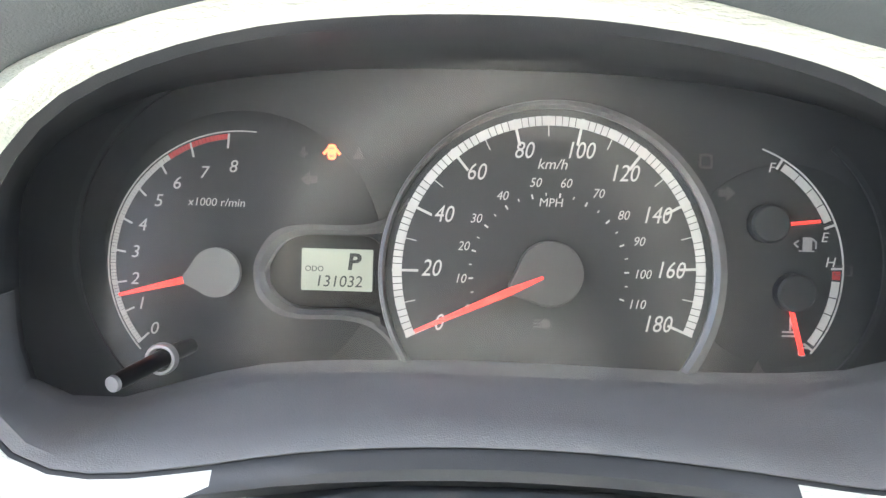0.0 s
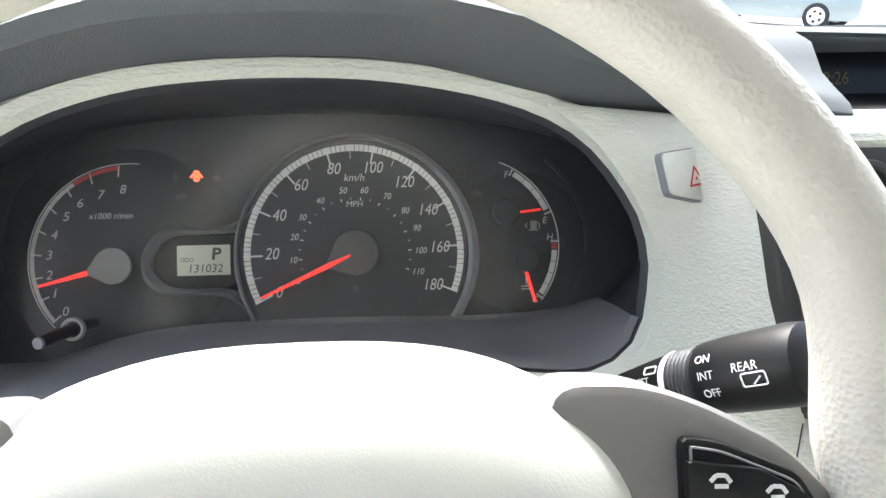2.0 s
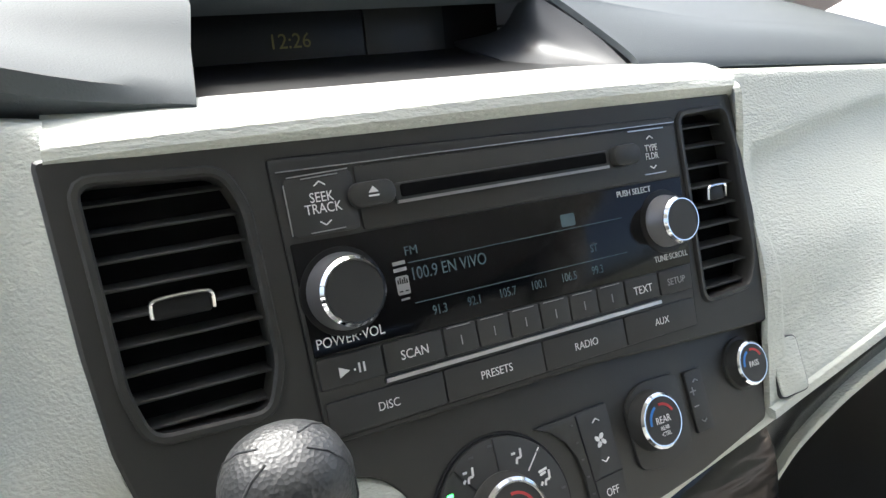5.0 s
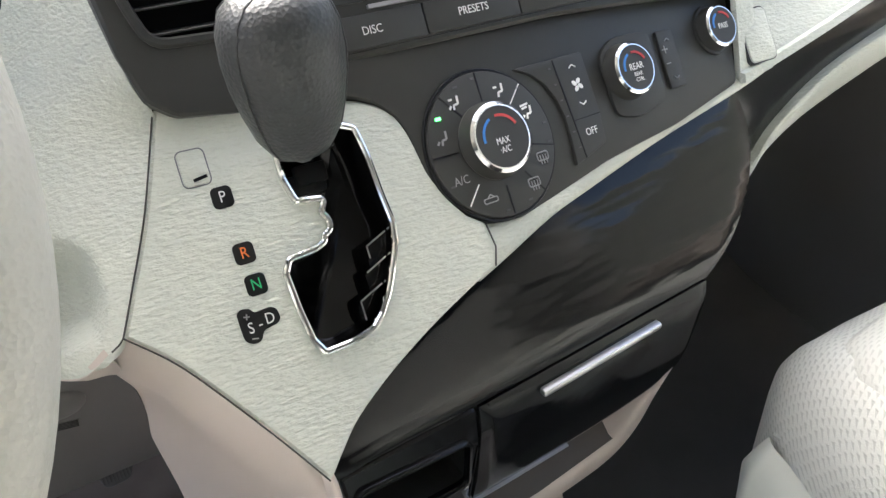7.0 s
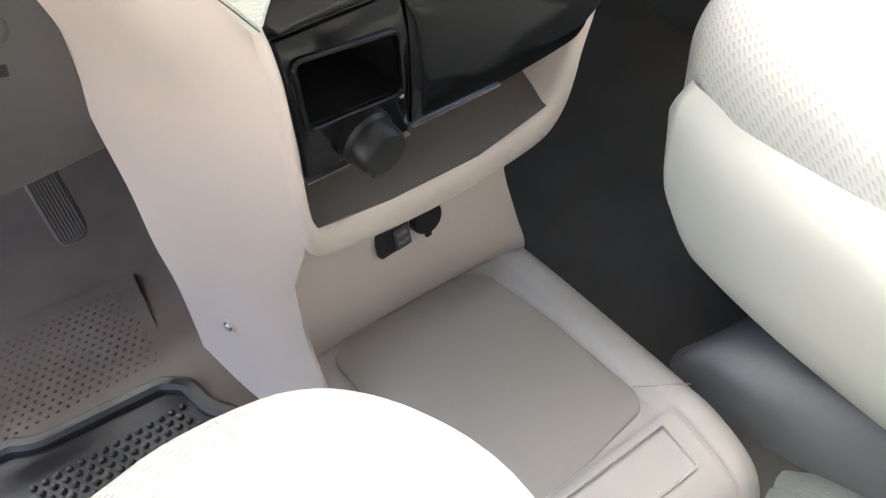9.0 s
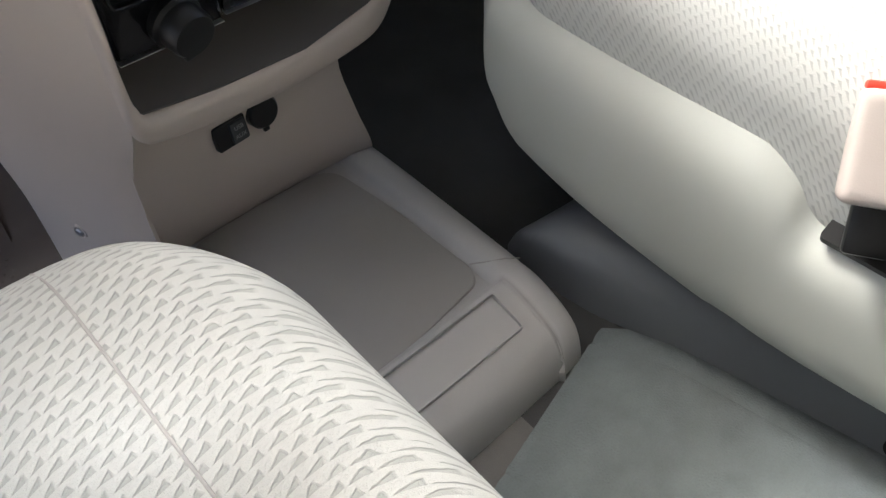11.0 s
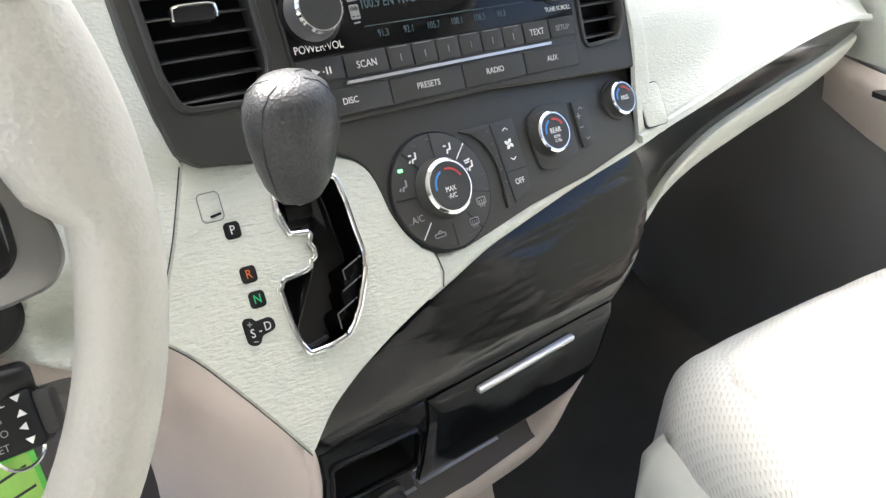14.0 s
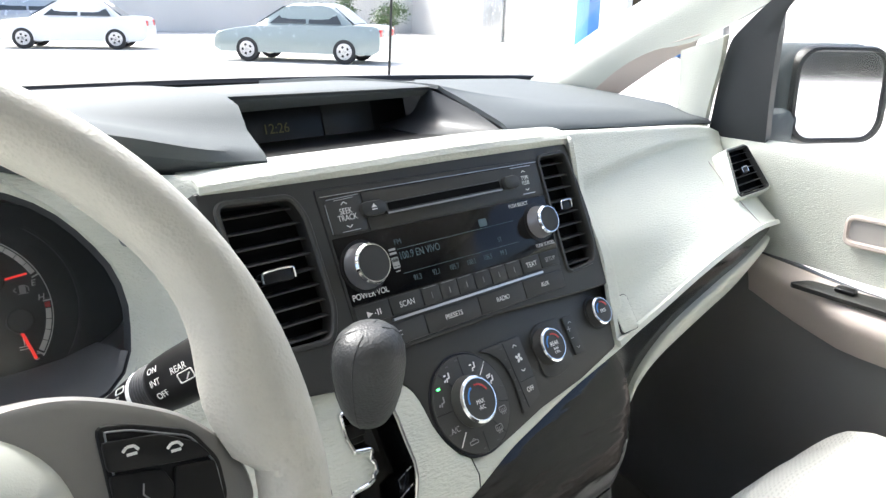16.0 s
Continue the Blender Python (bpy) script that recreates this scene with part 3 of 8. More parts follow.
door_pane = structure("window_2", sheet([[(1.085, 0.42, 0.695), (1.09, -0.45, 0.70)], [(1.0, 0.25, 0.97), (0.98, -0.45, 1.0)], [(0.93, 0.1, 1.16), (0.92, -0.45, 1.18)]], 3, 3, 0.004), PANE, "clear passenger door window")
door_pane.visible_shadow = False
structure("window_2_frame", tube(curve([(0.955, 0.19, 1.08), (0.93, 0.0, 1.18), (0.925, -0.5, 1.2)], 4), 0.025, 8), HEAD, "pale trim over the passenger window")

# outside mirror
mr = thing("wing_mirror", "dark wing mirror outside the passenger window", "mirror", (1.2, 0.34, 0.75))
M_M = frame_at((1.205, 0.315, 0.772), (-0.45, -0.89, 0.04), (0.89, -0.45, 0))
part("housing", cushion(-0.112, 0.090, -0.090, 0.062, -0.075, 0.0, 0.045, 10), PAD, mr, "", M_M)
part("bezel", band(rrect(-0.068, 0.072, -0.074, 0.049, 0.03), rrect(-0.080, 0.084, -0.085, 0.058, 0.036), -0.012, 0.006), BLACK, mr, "", M_M)
MIRROR = mat("mirror_glass", (0.9, 0.9, 0.92), 0.03, metal=1.0, vary=0.01)
part("mirror_glass", prism(rrect(-0.070, 0.074, -0.076, 0.051, 0.03), -0.014, 0.002), MIRROR, mr, "bright mirror glass", M_M)
part("mount", box(1.075, 1.16, 0.34, 0.40, 0.69, 0.74, 0.015), PAD, mr)

# ---- dashboard ----
dash = thing("dashboard", "two-tone dashboard with dark grained top and cream fascia", "dashboard", (0.3, 0.5, 0.4))
Z = lambda *r: [tuple(p) for p in r]
# soft top: rear edge, roll-over, crest, and down to the windscreen
LX = [(-0.62, 0.36, 0.66), (-0.42, 0.34, 0.67), (-0.30, 0.315, 0.70), (-0.245, 0.305, 0.735), (-0.19, 0.300, 0.764), (-0.12, 0.297, 0.786), (-0.05, 0.296, 0.7925), (0.02, 0.296, 0.7915), (0.085, 0.297, 0.778), (0.13, 0.298, 0.766), (0.18, 0.296, 0.760), (0.225, 0.292, 0.760), (0.266, 0.288, 0.7625)]
lip = [0.015, 0.016, 0.018, 0.020, 0.021, 0.022, 0.022, 0.023, 0.025, 0.024, 0.018, 0.010, 0.004]
ease = lambda x: max(0.0, min(1.0, (x - 0.18) / 0.086))
rows = [[(x, y + 0.016, z + 0.001) for x, y, z in LX],
        [(x, y + 0.006 - 0.012 * ease(x), z + 0.3 * h) for (x, y, z), h in zip(LX, lip)],
        [(x, y - 0.012 + 0.008 * ease(x), z + h + 0.008 * (1 - ease(x))) for (x, y, z), h in zip(LX, lip)],
        [(x + 0.006 * ease(x), y + 0.035, max(z + h + 0.011, 0.70 if x < -0.3 else 0.775)) for (x, y, z), h in zip(LX, lip)],
        [(x + 0.014 * ease(x), y + 0.088, max(z + h + 0.004, 0.72 if x < -0.3 else 0.797)) for (x, y, z), h in zip(LX, lip)],
        [(x + 0.016 * ease(x), 0.56, 0.74 if x < -0.3 else 0.788) for x, y, z in LX],
        [(x + 0.016 * ease(x), 0.72, 0.745 if x < -0.3 else 0.772) for x, y, z in LX],
        [(x + 0.016 * ease(x), 0.90, 0.745 if x < -0.3 else 0.752) for x, y, z in LX]]
part("top_pad", sheet(rows, 3, 3, 0.004), PAD, dash, "dark grained top pad over the instruments")
part("top_pad", sheet([[(x, 0.384 + (x - 0.28) * 0.13, 0.7850), (x, 0.380 + (x - 0.28) * 0.13, 0.7900), (x, 0.379 + (x - 0.28) * 0.13, 0.7965 - (x - 0.28) * 0.02), (x, 0.395 + (x - 0.28) * 0.12, 0.8000 - (x - 0.28) * 0.02), (x, 0.56, 0.788), (x, 0.72, 0.772), (x, 0.90, 0.752)] for x in (0.2815, 0.34, 0.40, 0.46, 0.511)], 3, 4, 0.004), PAD, dash, "dark grained top pad over the clock")
RE = [(0.531, 0.3145, 0.7578), (0.58, 0.322, 0.754), (0.633, 0.334, 0.750), (0.71, 0.357, 0.7425), (0.786, 0.377, 0.7352), (0.89, 0.397, 0.727), (0.986, 0.41, 0.7205), (1.06, 0.43, 0.712)]
fall = lambda x: max(0.0, 1 - (x - 0.53) / 0.20) ** 2
crest = lambda x: 0.772 - 0.08 * (x - 0.55)
part("top_pad", sheet([[(x, y, z) for x, y, z in RE], [(x, y + 0.006, z + 0.005) for x, y, z in RE],
                       [(x - 0.005 * fall(x), y + 0.035, z + 0.016 - 0.01 * k) for k, (x, y, z) in zip((0, 0, 0, 0, 0, 0.2, 0.5, 0.8), RE)],
                       [(x - 0.015 * fall(x), y + 0.078, max(z + 0.018, crest(x)) + 0.0135 * fall(x)) for x, y, z in RE],
                       [(x - 0.020 * fall(x), y + 0.098, max(z + 0.0185, crest(x) + 0.001) + 0.017 * fall(x)) for x, y, z in RE],
                       [(x - 0.020 * fall(x), max(0.57, y + 0.15), 0.776 - 0.072 * (x - 0.5) + 0.013 * fall(x)) for x, y, z in RE], [(x - 0.020 * fall(x), 0.73, 0.770 - 0.05 * (x - 0.5) + 0.003 * fall(x)) for x, y, z in RE], [(x - 0.020 * fall(x), 0.90, 0.752 - 0.02 * max(0, x - 0.5)) for x, y, z in RE]], 3, 4, 0.004), PAD, dash, "dark grained top pad before the passenger")
# flank of the clock hood, sweeping down to the fascia
part("hood_flank", sheet([[(0.511, 0.4125, 0.7925), (0.516, 0.392, 0.7872), (0.526, 0.350, 0.7732), (0.531, 0.3150, 0.7578)], [(0.505, 0.416, 0.782), (0.509, 0.393, 0.776), (0.519, 0.350, 0.765), (0.528, 0.3150, 0.7576)], [(0.498, 0.425, 0.765), (0.500, 0.395, 0.762), (0.508, 0.350, 0.758), (0.520, 0.3145, 0.7570)], [(0.47, 0.44, 0.755), (0.475, 0.395, 0.7535), (0.48, 0.35, 0.7535), (0.49, 0.313, 0.7565)]], 4, 5, 0.003), VISOR, dash)
part("hood_floor", sheet([[(0.265, 0.289, 0.7605), (0.36, 0.298, 0.7585), (0.45, 0.307, 0.7575), (0.532, 0.315, 0.7565)], [(0.27, 0.36, 0.752), (0.36, 0.37, 0.751), (0.45, 0.38, 0.75), (0.52, 0.39, 0.75)], [(0.275, 0.43, 0.748), (0.36, 0.44, 0.748), (0.45, 0.45, 0.748), (0.515, 0.455, 0.748)]], 3, 4, 0.003), BLACK, dash, "dark floor of the clock recess")
part("hood_wall", sheet([[(0.2665, 0.291, 0.7605), (0.2715, 0.325, 0.776), (0.2805, 0.378, 0.7945)], [(0.272, 0.345, 0.754), (0.276, 0.365, 0.765), (0.284, 0.395, 0.79)], [(0.278, 0.43, 0.748), (0.282, 0.43, 0.765), (0.288, 0.43, 0.797)]], 3, 4, 0.002), BLACK, dash)
# defroster slot beside the passenger, and the long slot under the windscreen
part("defroster", prism(rrect(-0.05, 0.05, -0.006, 0.006, 0.005), 0.0, 0.002, 0.0008), BLACK, dash, "dark defroster slot", frame_at((0.99, 0.505, 0.7345), (0.12, -0.1, 1), (0.95, -0.3, 0)))
part("defroster", tube(curve([(-0.1, 0.80, 0.766), (0.2, 0.80, 0.7665), (0.5, 0.80, 0.7655), (0.78, 0.795, 0.757)], 4), 0.004, 6), BLACK, dash, "long dark defroster slot")

# clock display at the back of the recess
ck = thing("clock_display", "dim clock and trip display under the dash hood", "clock", (0.4, 0.43, 0.75))
M_K = frame_at((0.392, 0.432, 0.768), (0.12, -0.96, 0.25), (0.99, 0.12, 0))
part("screen", prism(rrect(-0.112, 0.118, -0.024, 0.026, 0.004), -0.004, 0.0, 0.001), BLACK, ck, "", M_K)
part("screen_window", prism(rrect(0.008, 0.070, -0.021, 0.017, 0.002), 0.0, 0.0015, 0.0005), CHAR, ck, "dark display window", M_K)
text(ck, "12:26", M_K, -0.045, -0.006, 0.001, 0.013, CLOCK, name="digits")

# cream strip between the top pad and the control panel
part("upper_trim", sheet([[(0.2045, 0.256, 0.7545), (0.25, 0.258, 0.7545), (0.33, 0.2625, 0.7535), (0.42, 0.269, 0.7525), (0.50, 0.2745, 0.7515), (0.575, 0.280, 0.7505)],
                          [(0.2050, 0.2545, 0.7565), (0.25, 0.2565, 0.7575), (0.33, 0.261, 0.7580), (0.42, 0.267, 0.7590), (0.50, 0.273, 0.7580), (0.575, 0.279, 0.7560)],
                          [(0.2055, 0.264, 0.7585), (0.25, 0.270, 0.7605), (0.33, 0.279, 0.7605), (0.42, 0.288, 0.7615), (0.50, 0.295, 0.7602), (0.575, 0.300, 0.7585)],
                          [(0.2060, 0.294, 0.7580), (0.25, 0.292, 0.7605), (0.33, 0.297, 0.7605), (0.42, 0.306, 0.7595), (0.50, 0.314, 0.7585), (0.575, 0.3225, 0.7545)]], 4, 5, 0.004), CREAM, dash, "cream grained trim strip")

# passenger fascia with its airbag door
GA = [(0.574, 0.285, 0.7555), (0.60, 0.325, 0.7520), (0.66, 0.340, 0.7470), (0.74, 0.365, 0.7390), (0.84, 0.388, 0.7305), (0.93, 0.402, 0.7240), (1.00, 0.412, 0.7165), (1.062, 0.43, 0.703)]
GB = [(0.577, 0.225, 0.655), (0.60, 0.232, 0.655), (0.66, 0.247, 0.655), (0.74, 0.270, 0.654), (0.84, 0.297, 0.653), (0.93, 0.320, 0.652), (1.00, 0.340, 0.651), (1.054, 0.366, 0.65)]
GC = [(0.571, 0.192, 0.574), (0.60, 0.198, 0.577), (0.66, 0.208, 0.586), (0.74, 0.221, 0.5995), (0.84, 0.240, 0.6095), (0.93, 0.260, 0.6110), (1.00, 0.279, 0.6025), (1.040, 0.292, 0.5950)]
mixp = lambda a, b, k: tuple(Vector(a) * (1 - k) + Vector(b) * k)
fas = [list(GA)]
fas += [[(a[0], a[1] - 0.014, a[2] + 0.001) for a in GA], [mixp((a[0], a[1] - 0.016, a[2] - 0.004), b, 0.12) for a, b in zip(GA, GB)], [mixp(a, b, 0.55) for a, b in zip(GA, GB)], GB, [mixp(b, c, 0.5) for b, c in zip(GB, GC)], [mixp(b, c, 0.94) for b, c in zip(GB, GC)], GC, [(x, y + 0.006, z - 0.0035) for x, y, z in GC], [(x, y + 0.016, z - 0.002) for x, y, z in GC]]
ss = lambda x: max(0.0, min(1.0, x)) ** 2 * (3 - 2 * max(0.0, min(1.0, x)))
net = [curve(r, 14) for r in fas]
net = [curve([r[i] for r in net], 14) for i in range(len(net[0]))]
for i, col in enumerate(net):
    for j, p in enumerate(col):
        k = float(np.interp(j / 14, range(10), (0, 0.02, 0.06, 0.275, 0.5, 0.75, 0.97, 1.0, 1.0, 1.0)))
        edge = float(np.interp(i / 14, (0.9, 1.3, 2.0, 3.2, 4.4, 5.2, 6.0), (0.26, 0.20, 0.175, 0.135, 0.085, 0.06, 0.05)))
        corner = 0.10 * max(0.0, 1 - (i / 14 - 0.85) / 0.5)
        m = (1 - ss((k - 0.80) / 0.17)) * ss((i / 14 - 0.80) / 0.22) * ss((k - edge - corner) / 0.085) * (1 - 0.8 * ss((i / 14 - 4.0) / 2.0))
        col[j] = (p[0], p[1] + 0.0065 * m, p[2] - 0.001 * m)
part("passenger_fascia", loft(net, 0.004), CREAM, dash, "cream grained passenger fascia with recessed airbag door")
pt = lambda a, b, c, i, k: Vector(mixp(a[i], b[i], k * 2)) if k < 0.5 else Vector(mixp(b[i], c[i], (k - 0.5) * 2))
def fascia(i, k):
    i0 = min(int(i), 6)
    return pt(GA, GB, GC, i0, k) * (1 - (i - i0)) + pt(GA, GB, GC, i0 + 1, k) * (i - i0)
part("airbag_door_seam", tube(curve([fascia(5.3, q) + Vector((0, -0.0015, 0)) for q in (0.30, 0.5, 0.75, 0.97)], 5), 0.0007, 6), TRAYGREY, dash)

# hollow core that closes the dash behind the panels
part("core", box(0.19, 1.03, 0.31, 0.80, 0.445, 0.700, 0.004, 1, shape=lambda c: (c.x, c.y if c.y > 0.6 else 0.315 + 0.26 * max(0.0, c.x - 0.58), c.z)), BLACK, dash)
# sweep under the fascia: cream band, dark inlay, cream lip, then the lower glove box
SW = [(0.348, 0.1465, 0.5265), (0.366, 0.1505, 0.5320), (0.401, 0.160, 0.5415), (0.433, 0.168, 0.5460), (0.497, 0.183, 0.5545), (0.574, 0.196, 0.5655), (0.605, 0.200, 0.5745), (0.650, 0.208, 0.5820), (0.709, 0.216, 0.5935), (0.825, 0.236, 0.6065), (0.93, 0.260, 0.6090), (1.000, 0.280, 0.6010), (1.040, 0.292, 0.5935)]
ST = [0.5505, 0.5515, 0.5570, 0.5612, 0.5695, 0.5765, 0.5785]
part("lower_band", sheet([[(x, y + 0.016, t + 0.000) for (x, y, z), t in zip(SW, ST)], [(x, y + 0.004, t - 0.001) for (x, y, z), t in zip(SW, ST)], [(x, y - 0.004, (t + z) / 2) for (x, y, z), t in zip(SW, ST)], [(x, y - 0.003, z + 0.001) for x, y, z in SW], [(x, y + 0.008, z - 0.003) for x, y, z in SW]], 3, 5, 0.003), CREAM, dash, "cream band sweeping under the controls")

# ---- instrument binnacle ----
def superoval(cx, cy, a, bt, bb, n=64, e=2.5, skew=0.0):
    """A flattened oval with its own height above and below the middle line."""
    out = []
    for k in range(n):
        t = 2 * math.pi * k / n
        c, s = math.cos(t), math.sin(t)
        x = a * math.copysign(abs(c) ** (2 / e), c)
        y = (bt if s > 0 else bb) * math.copysign(abs(s) ** (2 / e), s)
        out.append((cx + x + skew * y, cy + y))
    return out


bin_ = thing("binnacle", "cream-rimmed instrument binnacle with dark hood lining", "binnacle", (-0.03, 0.33, 0.68))
V_OUT = [(0.1625, -0.0309), (0.1605, -0.0126), (0.1525, 0.0071), (0.1318, 0.0351), (0.1051, 0.0532), (0.0653, 0.0657), (0.0127, 0.0737), (-0.0393, 0.0751), (-0.0805, 0.073), (-0.1162, 0.0682), (-0.154, 0.0572), (-0.1839, 0.0414), (-0.2033, 0.0192), (-0.2132, -0.0045), (-0.2187, -0.0311), (-0.2172, -0.0597), (-0.2011, -0.0817), (-0.1861, -0.09), (-0.1637, -0.092), (-0.1313, -0.0882), (-0.0886, -0.0815), (-0.0378, -0.0784), (0.0136, -0.0793), (0.0656, -0.0838), (0.1129, -0.0889), (0.1314, -0.0868), (0.1479, -0.0775), (0.1581, -0.0597)]
V_IN = (lambda q: resample(q, 65)[:-1])(curve(V_OUT + V_OUT[:1], 8))
V_FACE = superoval(-0.024, -0.008, 0.210, 0.077, 0.064, e=2.6)
arch = lambda q, h, half: [(u, v + (h * max(0.0, 1 - ((u + 0.026) / half) ** 2) if v < -0.03 else 0.0)) for u, v in q]
V_FACE = arch(V_FACE, 0.013, 0.17)
# the lower corner beside the trip knob dips
V_FACE = [(u, -0.008 + (v + 0.008) * float(np.interp(u, (-0.234, -0.2303, -0.2117, -0.19, -0.167, -0.1453, -0.1184, -0.09), (2.9, 2.6, 1.80, 1.53, 1.35, 1.15, 1.03, 1.0))) if v < -0.008 else v) for u, v in V_FACE]
# both outlines run the same way round, point beside point
V_FACE = [min(V_FACE_ALL, key=lambda p: abs(math.atan2(math.sin(math.atan2(p[1] + 0.008, p[0] + 0.024) - math.atan2((v + 0.008) * 0.85, u + 0.024)), math.cos(math.atan2(p[1] + 0.008, p[0] + 0.024) - math.atan2((v + 0.008) * 0.85, u + 0.024))))) for V_FACE_ALL in [resample(V_FACE + V_FACE[:1], 400)] for u, v in V_IN]
bm = rings(bmesh.new(), [[(*p, w) for p in q] for q, w in ((V_IN, 0.0605), (inset(V_IN, 0.003), 0.056), ([mixp(a, b, 0.5) for a, b in zip(V_IN, V_FACE)], 0.030), (V_FACE, -0.002), (inset(V_FACE, -0.002), -0.012))], False, False)
part("hood_lining", bm, VISOR, bin_, "dark grained lining", M_C)
# paler than the lining: the light that falls on the sill is in its colour
SILLG = mat("lit_sill_plastic", (0.140, 0.143, 0.147), 0.6, grain=0.3, scale=1500, vary=0.10, tone=40)
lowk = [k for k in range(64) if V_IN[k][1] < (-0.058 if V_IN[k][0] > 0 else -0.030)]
def proud(p, w):
    """A point of the sill, 1.5 mm inside the lining."""
    d = Vector((-0.024 - p[0], 0.02 - p[1])).normalized() * 0.0020
    return (p[0] + d.x, p[1] + d.y, w)
V_RIM, V_MID = inset(V_IN, 0.003), [mixp(a, b, 0.5) for a, b in zip(V_IN, V_FACE)]
part("lining_sill", loft([[(*mixp(V_IN[k], V_RIM[k], 0.5), 0.0590), proud(V_RIM[k], 0.0560), proud(mixp(V_RIM[k], V_MID[k], 0.5), 0.0430), proud(V_MID[k], 0.0300), proud(mixp(V_MID[k], V_FACE[k], 0.5), 0.0140), proud(V_FACE[k], 0.0)] for k in lowk], 0.0008), SILLG, bin_, "grey sill below the dials, paler for the light on it", M_C)
# cream rim, widening to the sides, open below where the column cover rises
CO = [(u + (0.010 + 0.010 * min(1.0, abs(u + 0.026) / 0.19) ** 2) * math.copysign(1, u + 0.026) * min(1.0, abs(u + 0.026) / 0.10), v + (0.0165 if v > -0.01 else -0.014) * (1 - 0.55 * min(1.0, abs(u + 0.026) / 0.19) ** 4)) for u, v in V_IN]
V_O = inset(V_IN, -0.004)
V_B = inset(CO, -0.004)
def rim_section(k):
    k %= 64
    a, b = V_IN[k], CO[k]
    return [(*V_IN[k], 0.050), (*V_IN[k], 0.0605), (*V_O[k], 0.066), (*mixp(a, b, 0.55), 0.067), (*b, 0.058), (*V_B[k], 0.030)]
lo_k = [k for k in range(64) if V_IN[k][1] < -0.05 and -0.1313 < V_IN[k][0] < 0.0826]
part("rim", rings(bmesh.new(), [rim_section(k) for k in range(max(lo_k), min(lo_k) + 65)]), CREAM, bin_, "cream grained rim", M_C)
part("lower_lip", rings(bmesh.new(), [rim_section(k) for k in range(min(lo_k), max(lo_k) + 1)]), VISOR, bin_, "dark lip over the column", M_C)

cl = thing("instrument_cluster", "lit instrument cluster with dark dials and red needles", "gauges", (0.0, 0.35, 0.68))
part("face", prism(inset(V_FACE, -0.003), -0.020, -0.0125), FACE, cl, "", M_C)
# raised speedometer disc with its silver ring
SC = (0.0, -0.0175)
disc = [p for p in circle(SC[0], SC[1], 0.0705, 72, -36, 216)]
sp = part("speedometer", prism(disc, -0.012, -0.001, 0.0005), FACE, cl, "", M_C)
ri, ro = circle(SC[0], SC[1], 0.0705, 60, -36, 216), circle(0.002, -0.0185, 0.0757, 60, -36, 216)
bm = bmesh.new()
loops = []
for a, b in zip(ri, ro):
    loops.append([(*a, -0.012), (*a, 0.0005), (*mixp(a, b, 0.3), 0.0022), (*mixp(a, b, 0.75), 0.0014), (*b, -0.004), (*b, -0.012)])
rings(bm, loops)
part("dial_ring", bm, RINGGREY, sp, "satin grey ring round the dial", M_C)


def polar(c, r, a):
    return (c[0] + r * math.cos(radians(a)), c[1] + r * math.sin(radians(a)))


bm = bmesh.new()
blocks = bmesh.new()
for k in range(0, 181, 2):
    a = 205.8 - 1.267 * k
    if k % 10 == 0:
        long = 0.0115 if k % 20 == 0 else 0.009
        strokes([(polar(SC, 0.0675, a), polar(SC, 0.0675 - long, a))], 0.0011 if k % 20 == 0 else 0.0004, -0.001, -0.0004, bm)
    if k < 180:
        c0, c1 = a - 0.16, a - 2.37
        q = [polar(SC, 0.0672, c0), polar(SC, 0.0672, c1), polar(SC, 0.0632, c1), polar(SC, 0.0632, c0)]
        rings(blocks, [[(*p, w) for p in q] for w in (-0.001, -0.0005)])
part("tick_marks", bm, PALEPRINT, sp, "", M_C)
part("scale_blocks", blocks, PALEPRINT, sp, "", M_C)
for k in range(0, 181, 20):
    a = 205.8 - 1.267 * k
    u, v = ((-49, -41), (-53, -17), (-48, 7), (-34, 26), (-13, 36), (12, 36.5), (32, 27), (47, 9), (54, -15), (49, -39))[k // 20]
    u, v = SC[0] + (u * mm - SC[0]) * 0.957, SC[1] + (v * mm - SC[1]) * 0.972
    text(sp, str(k), M_C, u, v, -0.0003, 0.0102, PALEPRINT, 0.25, sx=0.82, name="numeral")
bm = bmesh.new()
for k in range(0, 111, 5):
    a = 205.8 - 2.039 * k
    strokes([(polar(SC, 0.0345, a), polar(SC, 0.0325 if k % 10 == 0 else 0.0332, a))], 0.0007 if k % 10 == 0 else 0.0004, -0.001, -0.0004, bm)
    if k % 10 == 0:
        text(sp, str(k), M_C, *[q * mm for q in ((-35, -34), (-38, -21), (-37, -7), (-32, 5), (-21, 15), (-7, 21), (6, 21), (20, 17), (31, 8), (38, -3), (40, -17), (38, -30))[k // 10]], -0.0003, 0.0056, PALEPRINT, 0.25, sx=0.9, name="numeral")
part("mph_marks", bm, PALEPRINT, sp, "", M_C)
text(sp, "km/h", M_C, 0.0, 0.0290, -0.0003, 0.0064, PALEPRINT, 0.25, name="unit")
text(sp, "MPH", M_C, 0.0, 0.0126, -0.0003, 0.0052, PALEPRINT, 0.1, name="unit")


